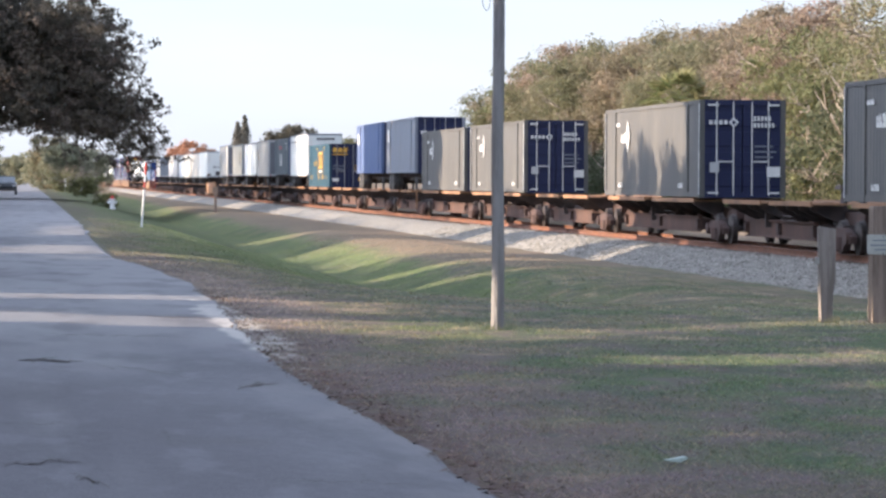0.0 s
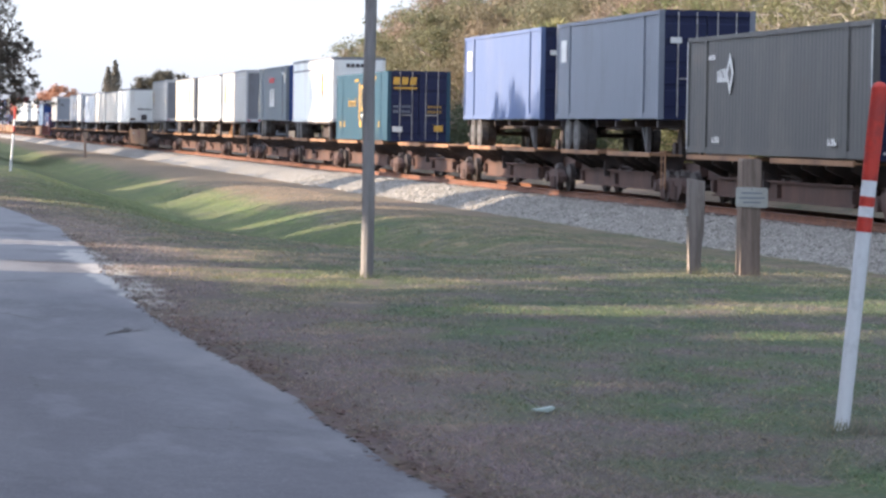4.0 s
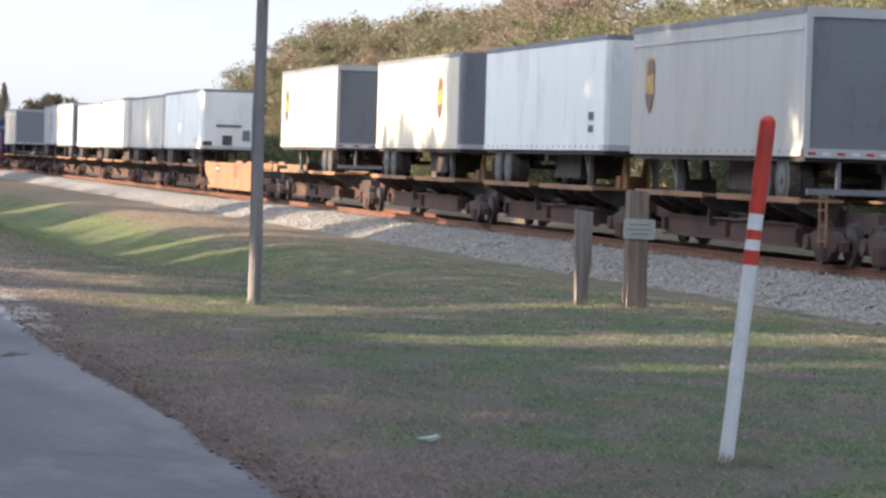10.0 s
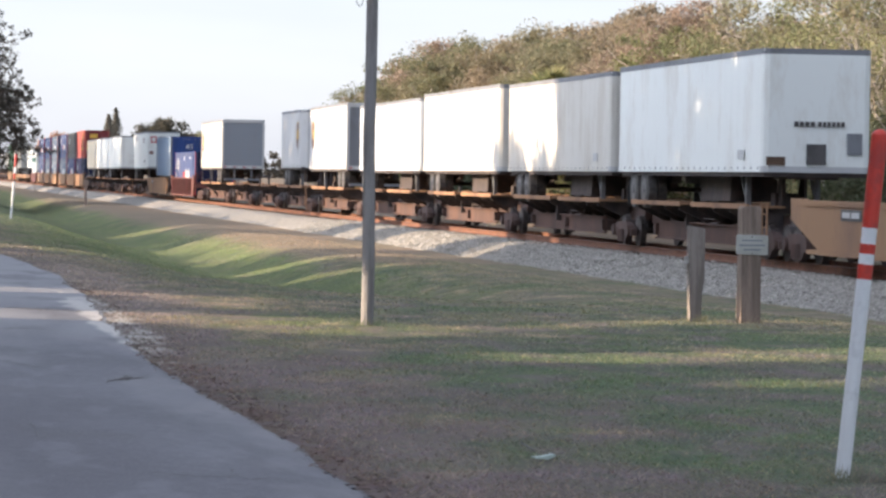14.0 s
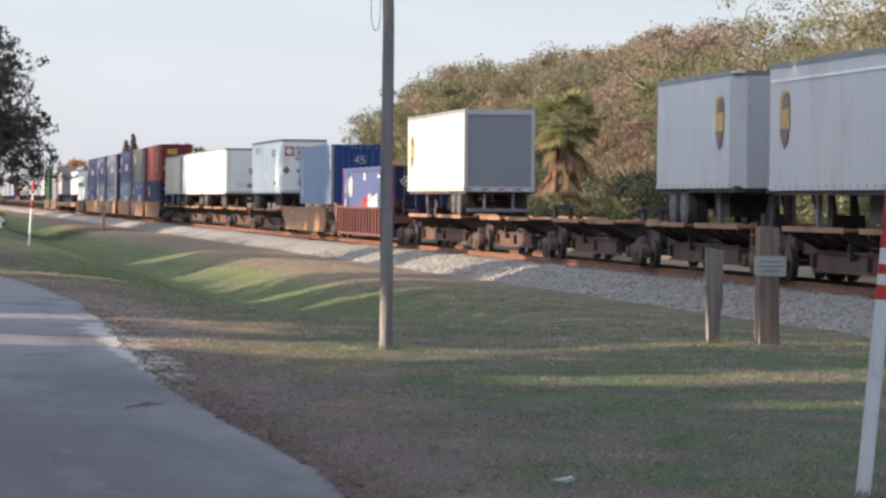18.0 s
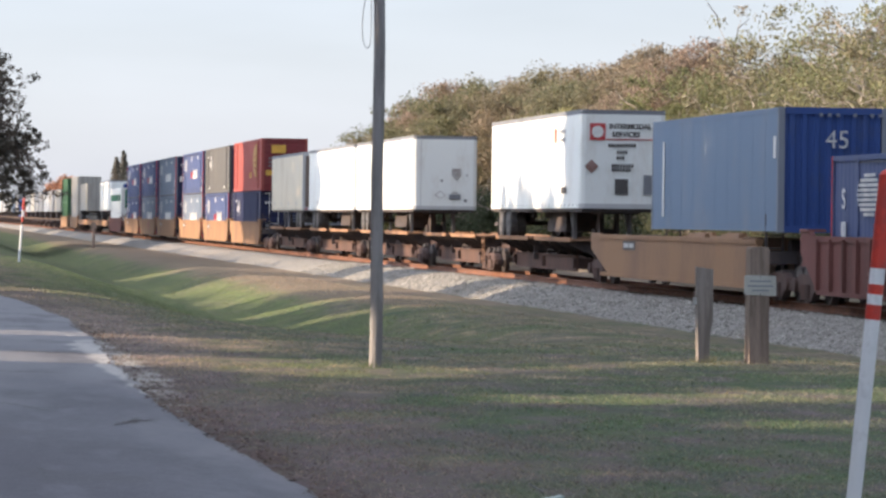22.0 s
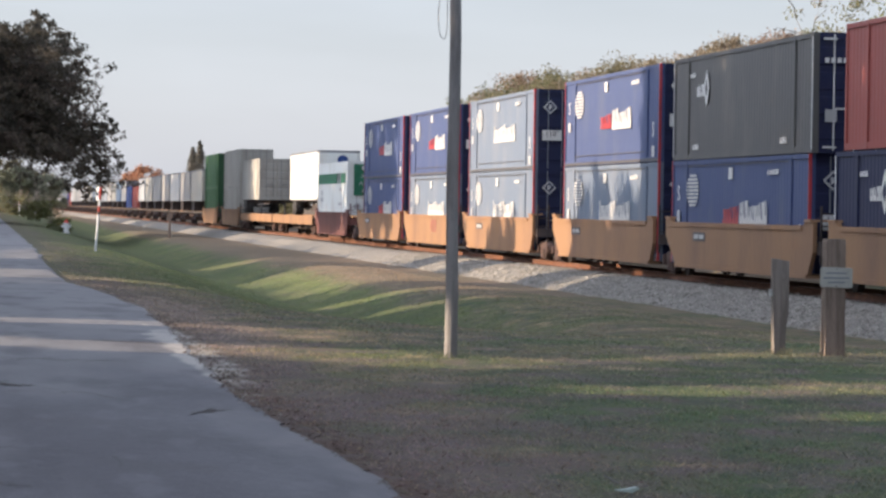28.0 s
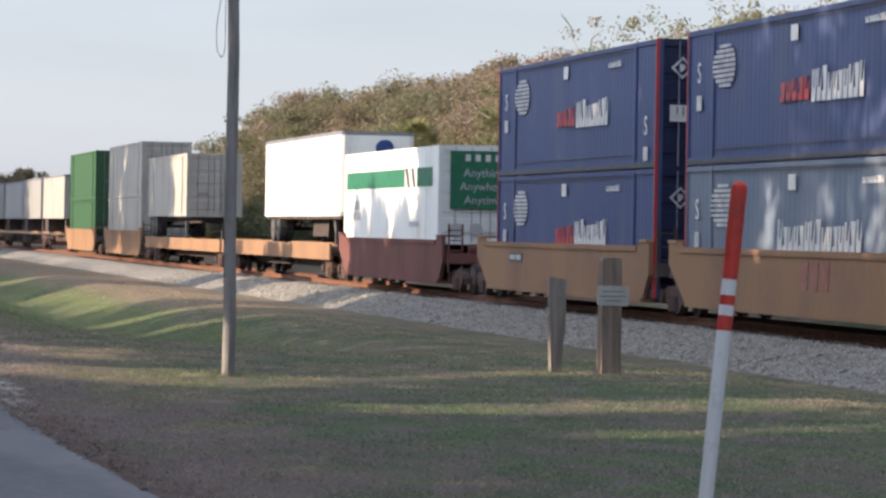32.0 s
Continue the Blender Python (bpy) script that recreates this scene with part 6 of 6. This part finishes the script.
def cabbage_palm(x, y, h, seed):
    """A palm with a round head of fan leaves over a skirt of dead ones."""
    rnd = random.Random(seed)
    o = thing("palm_tree", pose(x, y, ground_z(x, y)), "cabbage palm with green fans over a tan dead skirt", "palm tree", "palms")
    f = Form()
    for i in range(8):
        f.tube((0.03 * math.sin(i), 0, h * i / 8 - (0.2 if i == 0 else 0)), (0.03 * math.sin(i + 1), 0, h * (i + 1) / 8), 0.19 + 0.02 * (i % 2), 0.18, 10)
    part("trunk", f, TWIG_BARK, o)
    for k in range(104):
        dead = k >= 58
        g = Form()
        w, up = rnd.uniform(0, 2 * math.pi), rnd.uniform(-1.35, -0.75) if dead else rnd.uniform(-0.7, 1.4)
        d = Vector((math.cos(w) * math.cos(up), math.sin(w) * math.cos(up), math.sin(up)))
        s = d.cross(Vector((0, 0, 1))).normalized()
        b = Vector((0, 0, h - (rnd.uniform(0.1, 1.9) if dead else 0))) + d * 0.12
        m = b + d * rnd.uniform(0.65, 1.0)
        g.tube(b, m, 0.018, 0.012, 4, caps=False)
        for j in range(13):
            a = (j - 6) / 6 * (0.6 if dead else 1.4)
            q = m + (d * math.cos(a) + s * math.sin(a)) * rnd.uniform(0.75, 1.0) + Vector((0, 0, -0.20 - 0.12 * abs(a)))
            e = (q - m).cross(s).normalized() * 0.01 + (s * math.cos(a) - d * math.sin(a)) * 0.055
            n = len(g.v)
            c = m.lerp(q, 0.45)
            g.v += [tuple(m), tuple(c + e), tuple(q), tuple(c - e)]
            g.f.append((n, n + 1, n + 2, n + 3))
        part("frond", g, LEAF_DEAD if dead else LEAF_PALM, o, "dead tan frond" if dead else "")


def big_oak():
    """Spreading dark evergreen oak whose boughs hang over the road."""
    rng, rnd = np.random.default_rng(3), random.Random(3)
    o = thing("oak_tree", pose(-7.5, 262, 0), "spreading dark evergreen oak over the road", "tree")
    f = Form()
    p = Vector((0, 0, -0.3))
    top = Vector((0.6, 0, 4.6))
    f.tube(p, p.lerp(top, 0.5) + Vector((0.1, 0, 0)), 0.95, 0.75, 14).tube(p.lerp(top, 0.5) + Vector((0.1, 0, 0)), top, 0.75, 0.62, 14)
    ends = []
    for i in range(17):
        w = 2 * math.pi * i / 17 + rnd.uniform(-0.12, 0.12)
        reach = rnd.uniform(13.5, 15.5)
        low = i % 2 == 0
        a = top + Vector((0, 0, rnd.uniform(-0.8, 0.4)))
        for k in range(6):
            u = (k + 1) / 6
            rise = 5.5 * math.sin(u * 2.5) - 1.6 * u ** 3 if low else 11.0 * math.sin(u * 1.5) ** 0.8 - 3.5 * u ** 3
            b = top + Vector((math.cos(w) * reach * u, math.sin(w) * reach * u, rise)) + Vector((rnd.gauss(0, 0.4), rnd.gauss(0, 0.4), rnd.gauss(0, 0.3)))
            f.tube(a, b, 0.34 * (1.05 - u) + 0.05, 0.34 * (0.88 - 0.85 * u) + 0.04, 8)
            if k >= 1:
                for j in range(7):
                    e = b + Vector((rnd.gauss(0, 1.5), rnd.gauss(0, 1.5), rnd.uniform(-0.7, 2.0)))
                    f.tube(a.lerp(b, rnd.random()), e, 0.065, 0.02, 5)
                    ends.append((e, u))
            a = b
    part("trunk", f, BARK, o)
    cs, rs = [], []
    for e, u in ends:
        for k in range(6 if u < 0.75 else 5):
            cs.append(tuple(e + Vector((rnd.gauss(0, 0.75), rnd.gauss(0, 0.75), rnd.gauss(0.25, 0.5)))))
            rs.append(rnd.uniform(0.3, 0.8))
    for k in range(2600):
        w, u = rnd.uniform(0, 2 * math.pi), rnd.random() ** 0.5
        z = 6.2 + 12.0 * rnd.random() ** 0.9
        r = 13.9 * math.sqrt(max(0.02, 1 - ((z - 8) / 10.4) ** 2)) * u * (1 - 0.12 * rnd.random())
        cs.append((math.cos(w) * r, math.sin(w) * r, z))
        rs.append(rnd.uniform(0.5, 1.1))
    part("crown", leaf_mesh("crown", cs, rs, 44, 0.17, LEAF_DARK, rng), None, o)
    # feathery outer sprays
    cs, rs = [], []
    for k in range(1300):
        w, z = rnd.uniform(0, 2 * math.pi), 5.0 + 8.5 * rnd.random() ** 1.3
        r = rnd.uniform(12.0, 18.4 - 0.075 * (z - 6.8) ** 2 * (1 if z > 6.8 else 2)) + 0.8 * math.sin(w * 23)
        for j in range(4):
            cs.append((math.cos(w) * (r - 0.7 * j), math.sin(w) * (r - 0.7 * j), z + 0.25 * j + rnd.gauss(0, 0.2)))
            rs.append(rnd.uniform(0.25, 0.6))
    for k in range(30):  # low boughs that hang out over the verge, thinly leaved
        w, z0, reach = rnd.uniform(-0.8, 0.5), rnd.uniform(5.2, 8.4), rnd.uniform(16.5, 19.2)
        pts = [Vector((math.cos(w + 0.03 * q * math.sin(k)) * (9.0 + (reach - 9.0) * q / 6), math.sin(w + 0.03 * q * math.sin(k)) * (9.0 + (reach - 9.0) * q / 6), z0 + 1.3 * math.sin(q * 0.62) - 0.075 * q * q + rnd.gauss(0, 0.12))) for q in range(7)]
        f = Form().loft(pts, [0.11 - 0.015 * q for q in range(7)], 5)
        for q in range(22):
            a = pts[1 + q % 5].lerp(pts[2 + q % 5], rnd.random())
            e = a + Vector((rnd.gauss(0, 0.7), rnd.gauss(0, 0.7), rnd.uniform(-0.5, 0.6)))
            f.tube(a, e, 0.03, 0.010, 3, False)
            if rnd.random() < 0.62:
                cs.append(tuple(e))
                rs.append(rnd.uniform(0.3, 0.6))
                cs.append(tuple(a.lerp(e, 0.6)))
                rs.append(rnd.uniform(0.2, 0.4))
        part("hanging_bough", f, BARK, o, "thin arching outer bough")
    part("outer_sprays", leaf_mesh("outer_sprays", cs, rs, 14, 0.15, LEAF_BARE, rng), None, o, "thin brownish outer foliage")
    return o


# sunlit gaps in the roadside crowns: y and z of both ends, half width
VERGE_GAPS = ((46, 4.2, 44.3, 4.65, 0.16), (44.3, 4.65, 41, 4.75, 0.13), (45.4, 3.7, 45.4, 4.2, 0.3), (38.4, 3.6, 38.4, 4.2, 0.55), (38.2, 4.2, 37.8, 4.55, 0.75), (37.8, 4.55, 35.1, 4.85, 0.4), (35.2, 4.85, 35.8, 5.1, 0.22), (35.8, 5.1, 38.4, 6, 0.13), (38.4, 6, 39, 6.4, 0.22), (30.7, 5.2, 30.4, 5.35, 0.4), (30.4, 5.3, 31.4, 5.8, 0.5), (31.4, 5.8, 32.6, 6.2, 0.45), (27, 5.35, 28.6, 6.1, -0.02), (22, 4.66, 21.8, 4.86, -0.10), (33.5, 5.5, 34.6, 6.1, -0.14), (40, 3.4, 37.5, 4.1, 0.5), (46.6, 3.4, 46, 4.1, 0.22))
DITCH_GAPS = ((96.2, 5.2, 93.2, 5.9, 0.32), (93.2, 5.9, 92.2, 6.7, 0.28), (105.8, 4.9, 103.6, 5.65, 0.6), (103.6, 5.65, 101.8, 6.4, 0.6), (101.6, 6.4, 104.1, 7, 0.4), (104.1, 7, 104.2, 8.4, 0.4), (166, 4.8, 157.3, 5.9, 0.45), (157.3, 5.9, 157.5, 6.7, 0.8), (157.5, 6.7, 149, 8.3, 0.7), (72, 3.85, 80, 3.9, 0.35), (75, 3.2, 75, 3.6, 2.0), (68, 3.9, 68, 4.4, 0.2), (96, 3.95, 113, 4.05, 0.25), (131, 5.2, 136.3, 5.2, 0.5), (243.2, 3, 244.5, 4.5, 0.6))


def sunlit(P):
    """Leaves that stay: those outside the gaps, seen along the sun."""
    k = (P[:, 0] + 14.0) / math.sin(radians(-SUN_TURN))
    y, z = P[:, 1] + k * math.cos(radians(SUN_TURN)), P[:, 2] + k * math.tan(radians(SUN_TILT))
    stay = np.ones(len(P), bool)
    for a, b, c, d, w in VERGE_GAPS + DITCH_GAPS:
        ey, ez = c - a, d - b
        u = np.clip(((y - a) * ey + (z - b) * ez) / (ey * ey + ez * ez), 0, 1)
        stay &= np.hypot(y - a - u * ey, 1.9 * (z - b - u * ez)) > w + 0.45
    thin = (P[:, 2] > 9.6) & (P[:, 1] > 46) & (P[:, 1] < 66.5)  # thinly leaved crowns that let dapples through
    return stay & ~(thin & (np.random.default_rng(3).random(len(P)) < 0.60))


def roadside_trees():
    """Trees and hedges along the far side of the road, beside and behind the camera; they shade the verge and the track."""
    rng, rnd = np.random.default_rng(8), random.Random(8)
    # y from, y to, foot and top of the foliage
    near = ((-30, -18, 0.2, 15), (-18, -6, 0.2, 16), (-6, 4, 0.2, 15), (4, 14, 0.2, 15.5), (14, 24, 0.2, 16.5), (24, 33, 0.2, 16), (33, 43, 0.2, 16.5), (43, 53, 0.2, 16.5), (53, 62, 0.2, 17), (62, 71, 0.2, 17.5), (71, 81, 0.2, 17), (81, 90, 0.2, 16.2), (90, 96, 0.2, 16.4), (96, 101, 0.2, 15.4))
    further = ((101, 106, 0.2, 11.0), (106, 116, 0.2, 5.6), (106, 112, 5.6, 11.2), (116, 137.5, 0.2, 4.5), (137.5, 151.6, 0.2, 7.2), (124, 131, 7.6, 9.6), (136, 142, 7.2, 9.4), (151.6, 176, 0.2, 7), (161, 170, 9.3, 15.2), (170, 183, 9.2, 16.5), (183, 198, 9.3, 15.5), (176, 205, 0.2, 7.3), (205, 240, 0.2, 7.2), (240, 263, 0.2, 6), (263, 296, 0.2, 4.8), (259, 276, 9, 15.5), (276, 299, 9, 15), (300, 332, 0.2, 15), (334, 364, 0.2, 14.5), (368, 402, 0.2, 15), (405, 455, 9.3, 15), (462, 515, 9.3, 15.5), (524, 590, 9.3, 15), (600, 680, 9.3, 15.5), (690, 790, 9.3, 15), (800, 900, 9.3, 15))
    for a, b, lo, hi in near + further:
        x, y = -14.0 + rnd.uniform(-0.3, 0.3), (a + b) / 2
        hedge = hi < 5
        o = thing("hedge" if hedge else "tree", pose(x, y, 0), "dense leafy roadside hedge casting long shade" if hedge else "dense leafy roadside tree casting long shade", "hedge" if hedge else "tree", "roadside trees")
        f = Form()
        limbs(f, (0, 0, 0), max(2.0, lo + 0.75 * (hi - lo)) if b > 107 else 4.4, 0.2, min(5, b - a) * 0.42, rnd, 6)
        part("trunk", f, BARK, o)
        cs, rs = [], []
        for k in range(int((b - a) * (hi - lo) * (4.0 if b < 107 else 2.5 if b < 270 else 1.6 if b < 404 else 0.8)) + 12):
            yy, zz = rnd.uniform(a, b) - y, rnd.uniform(lo, hi)
            top = hi - (0.13 * (hi - lo)) * abs(2 * yy / (b - a)) ** 2.5 * rnd.random() - 0.09 * (hi - lo) * rnd.random()
            if zz > top:
                zz = rnd.uniform(lo, top)
            if zz > 9.0 and rnd.random() < (0.14 if b > 100 else 0.03):
                continue
            thin = zz > 9.6 and 46 < y + yy < 66.5
            if thin and rnd.random() < 0.15:
                continue
            cs.append((rnd.gauss(0, 1.0), yy, zz))
            rs.append(0.9 if b < 107 else min(0.9, max(0.2, (b - a) / 2 - abs(yy))))
        place = np.array((x, y, 0.0))
        part("crown", leaf_mesh("crown", cs, rs, 48, 0.34, LEAF_SHADE, rng, flat=1.0, keep=lambda P: sunlit(P + place)), None, o)


def distance():
    rnd = random.Random(21)
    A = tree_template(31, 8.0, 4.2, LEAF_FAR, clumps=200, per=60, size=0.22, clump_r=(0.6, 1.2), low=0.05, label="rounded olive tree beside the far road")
    B = tree_template(32, 9.0, 4.6, LEAF_DARK, clumps=200, per=40, size=0.28, clump_r=(0.7, 1.3), low=0.05, label="dark tree beside the far road")
    G = tree_template(33, 7.6, 3.4, LEAF_OLIVE, clumps=150, per=40, size=0.24, clump_r=(0.5, 1.0), low=0.05, label="bright green tree beside the far road")
    O = tree_template(34, 13.0, 7.5, LEAF_ORANGE, clumps=200, per=40, size=0.4, clump_r=(0.9, 1.8), low=0.3, label="rust-orange tree beyond the track")
    S = tree_template(35, 1.6, 1.3, LEAF_GREEN, clumps=50, per=36, size=0.14, clump_r=(0.25, 0.5), low=0.05, label="small yellow-green shrub on the verge", n=4)
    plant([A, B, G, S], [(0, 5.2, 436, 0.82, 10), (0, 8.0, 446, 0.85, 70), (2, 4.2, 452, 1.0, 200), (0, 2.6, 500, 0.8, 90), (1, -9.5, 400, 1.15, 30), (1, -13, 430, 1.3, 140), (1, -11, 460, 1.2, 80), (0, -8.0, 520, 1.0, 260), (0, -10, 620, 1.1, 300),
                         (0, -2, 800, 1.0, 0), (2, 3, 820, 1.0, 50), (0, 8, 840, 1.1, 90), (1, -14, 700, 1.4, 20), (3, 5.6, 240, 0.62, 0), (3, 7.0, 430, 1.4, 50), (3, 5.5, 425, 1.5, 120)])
    for o, (x, y) in zip((A, B, G, O, S), ((-22, 560), (60, 770), (50, 545), (48, 1000), (5.0, 305))):
        o.matrix_basis = pose(x, y, 0)
    B.scale, G.scale = (1.5, 1.5, 1.55), (1.1, 1.1, 1.1)
    plant([B], [(0, 66, 790, 1.35, 50)])
    plant([O], [(0, 60, 1040, 0.8, 90)])
    # two slim conifers beyond the track
    rng = np.random.default_rng(41)
    for x, y, h in ((60, 925, 19.5), (57.5, 915, 17.5)):
        o = thing("conifer", pose(x, y, 0), "tall slim dark conifer beyond the track", "tree", "conifers")
        part("trunk", Form().tube((0, 0, -0.2), (0, 0, h), 0.35, 0.05, 8), BARK, o)
        cs = [(rnd.gauss(0, 0.55 * (1 - k / 60) + 0.1), rnd.gauss(0, 0.55 * (1 - k / 60) + 0.1), 1.5 + (h - 1.5) * k / 60) for k in range(60)]
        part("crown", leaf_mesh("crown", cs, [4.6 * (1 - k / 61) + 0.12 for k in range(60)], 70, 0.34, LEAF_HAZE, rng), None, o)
    # the wooded skyline
    cs, rs = [], []
    for k in range(900):
        x = rnd.uniform(-140, 340)
        cs.append((x, 1750 + rnd.uniform(-40, 40), rnd.uniform(0, 12 + 4 * noise.noise((x * 0.05, 0, 0)))))
        rs.append(rnd.uniform(2, 3.5))
    far = new("distant_woods", leaf_mesh("distant_woods", cs, rs, 22, 1.6, LEAF_DARK, rng))
    tagged(far, "low line of distant dark woods", "woods", kind="stuff")


woods()
cabbage_palm(28.5, 145, 5.3, 4)
big_oak()
roadside_trees()
distance()


# ---- grass and stones ----
def triangles(name, V, material):
    """One mesh of loose triangles."""
    n = len(V)
    me = bpy.data.meshes.new(name)
    me.vertices.add(3 * n)
    me.vertices.foreach_set("co", V.astype(np.float32).ravel())
    me.loops.add(3 * n)
    me.loops.foreach_set("vertex_index", np.arange(3 * n, dtype=np.int32))
    me.polygons.add(n)
    me.polygons.foreach_set("loop_start", np.arange(0, 3 * n, 3, dtype=np.int32))
    me.update(calc_edges=True)
    me.materials.append(material)
    return me


def grass_blades():
    """Short blades in loose tufts, thinning out up the verge."""
    rng = np.random.default_rng(77)
    n = 230000
    y = 13.0 + 90.0 * rng.random(n) ** 2.1
    x = 1.9 + (0.30 * y + 2.0) * rng.random(n)
    edge = np.array([road_edge(v) for v in np.arange(0, 160, 0.1)])
    far = rng.random(n) < 0.22  # the bank and ditch further up the line
    y = np.where(far, 70 + 75 * rng.random(n), y)
    x = np.where(far, 2.4 + 14.0 * rng.random(n), x)
    patch = np.array([noise.noise((a * 1.1, b * 0.8, 4.0)) for a, b in zip(x, y)])
    keep = (x < 16.0) & (x > edge[(y * 10).astype(int)] + 0.10 * rng.random(n)) & (patch + 0.5 * rng.random(n) > -0.05)
    x, y, patch = x[keep], y[keep], patch[keep]
    n = len(x)
    z = np.array([ground_z(a, b) for a, b in zip(x, y)])
    w = 2 * np.pi * rng.random(n)
    dx, dy = np.cos(w), np.sin(w)
    wid = 0.003 + 0.00022 * y
    h = (0.010 + 0.026 * rng.random(n) ** 1.5 + 0.014 * np.clip(patch, 0, 1)) * (1 - 0.3 * np.clip((y - 30) / 50, 0, 1))
    lean = rng.normal(size=(n, 2)) * 1.7
    V = np.empty((n, 3, 3), np.float32)
    V[:, 0] = np.stack([x - dy * wid, y + dx * wid, z - 0.003], 1)
    V[:, 1] = np.stack([x + dy * wid, y - dx * wid, z - 0.003], 1)
    V[:, 2] = np.stack([x + lean[:, 0] * h, y + lean[:, 1] * h, z + h], 1)
    # longer tufts at the feet of the posts
    for px, py, k in ((5.10, 17.5, 90), (5.18, 17.4, 60), (8.98, 36.9, 60), (9.6, 36.85, 80), (5.0, 35.3, 60)):
        a = np.stack([px + 0.09 * rng.normal(size=k), py + 0.09 * rng.normal(size=k)], 1)
        zz = np.full(k, ground_z(px, py))
        T = np.empty((k, 3, 3), np.float32)
        T[:, 0] = np.column_stack([a[:, 0] - 0.006, a[:, 1], zz])
        T[:, 1] = np.column_stack([a[:, 0] + 0.006, a[:, 1], zz])
        T[:, 2] = np.column_stack([a[:, 0] + 0.04 * rng.normal(size=k), a[:, 1] + 0.04 * rng.normal(size=k), zz + 0.04 + 0.07 * rng.random(k)])
        V = np.concatenate([V, T])
    blade = grass_ground("grass_blade", 2.15, 0.42, 0.12)
    me = triangles("grass_blades", V, blade)
    tagged(new("grass", me), "short patchy winter grass, green and straw", "grass", kind="stuff")
    # fallen leaves gathered along the road edge and scattered in the grass
    n = 2300
    y = 14 + 34 * rng.random(n) ** 1.3
    x = edge[(y * 10).astype(int)] + np.where(rng.random(n) < 0.88, np.abs(rng.normal(size=n)) * 0.22 - 0.12, 4.5 * rng.random(n))
    z = np.array([max(ground_z(a, b), 0.0) for a, b in zip(x, y)]) + 0.012
    w = 2 * np.pi * rng.random(n)
    s = 0.012 + 0.022 * rng.random(n)
    V = np.empty((n, 3, 3), np.float32)
    for k in range(3):
        a = w + k * 2.1
        V[:, k] = np.stack([x + s * np.cos(a), y + s * np.sin(a), z + 0.014 * rng.random(n)], 1)
    tagged(new("fallen_leaves", triangles("fallen_leaves", V, LITTER)), "dry red-brown fallen leaves along the road edge", "leaves", kind="stuff")
    # crumbs of pale stone along the broken edge
    n = 420
    y = 25 + 25 * rng.random(n)
    x = edge[(y * 10).astype(int)] - 0.03 + 0.16 * rng.normal(size=n) * (1 - ((y - 37) / 14) ** 2).clip(0.1)
    z = np.array([max(ground_z(a, b), 0.0) for a, b in zip(x, y)]) + 0.006
    s = 0.006 + 0.013 * rng.random(n) ** 2
    w = 2 * np.pi * rng.random(n)
    V = np.empty((n, 2, 3, 3), np.float32)
    tip = np.stack([x, y, z + s * 0.9], 1)
    q = [np.stack([x + s * np.cos(w + k), y + s * np.sin(w + k), z], 1) for k in (0, 2.1, 4.2)]
    V[:, 0] = np.stack([q[0], q[1], tip], 1)
    V[:, 1] = np.stack([q[2], q[0], tip], 1)
    tagged(new("road_crumbs", triangles("road_crumbs", V.reshape(-1, 3, 3), CRUMB)), "pale crumbled stone along the broken road edge", "gravel", kind="stuff")


LITTER = mat("dry_leaf_litter", (0.130, 0.085, 0.062), (0.080, 0.052, 0.042), scale=2, rough=0.9, island=0.4)
CRUMB = mat("pale_stone_crumbs", (0.46, 0.44, 0.41), (0.32, 0.30, 0.28), scale=4, rough=0.95, island=0.3)


def ballast_stones():
    rng = np.random.default_rng(12)
    n = 36000
    y = 48 + 100 * rng.random(n) ** 1.4
    x = 16.5 + 3.6 * rng.random(n)
    z = np.array([bed_z(a, b) for a, b in zip(x, y)])
    r = 0.018 + 0.026 * rng.random(n)
    base = np.array([(1, 0, 0), (0, 1, 0), (-1, 0, 0), (0, -1, 0), (0, 0, 1), (0, 0, -1)], float)
    jit = base[None] * (0.65 + 0.7 * rng.random((n, 6, 1))) + 0.25 * rng.normal(size=(n, 6, 3))
    V = (np.stack([x, y, z], 1)[:, None] + jit * r[:, None, None]).astype(np.float32)
    tri = np.array([(0, 1, 4), (1, 2, 4), (2, 3, 4), (3, 0, 4), (1, 0, 5), (2, 1, 5), (3, 2, 5), (0, 3, 5)])
    F = (np.arange(n)[:, None, None] * 6 + tri[None]).reshape(-1).astype(np.int32)
    me = bpy.data.meshes.new("ballast_stones")
    me.vertices.add(6 * n)
    me.vertices.foreach_set("co", V.ravel())
    me.loops.add(len(F))
    me.loops.foreach_set("vertex_index", F)
    me.polygons.add(len(F) // 3)
    me.polygons.foreach_set("loop_start", np.arange(0, len(F), 3, dtype=np.int32))
    me.update(calc_edges=True)
    me.materials.append(STONE)
    tagged(new("ballast_stones", me), "loose pale grey ballast stones on the shoulder", "stones", kind="stuff")


grass_blades()
ballast_stones()


def ties():
    tie = Form().box(-1.3, 1.3, -0.115, 0.115, -0.16, 0.0, 0.006).mesh("tie", TIE)
    bed = bpy.data.objects["track_bed"]
    for i in range(300):
        t = new("tie", tie)
        t.parent = bed
        t.location = (TRACK_X, 46 + 0.53 * i, RAIL_Z - 0.176)


ties()


# ---- what moves ----
def motions():
    for ob, q in MOVERS:
        walk(ob, [(t, pose(TRACK_X, q - SPEED * t, RAIL_Z)) for t in (0, 8, 16, 24, 32)])


motions()
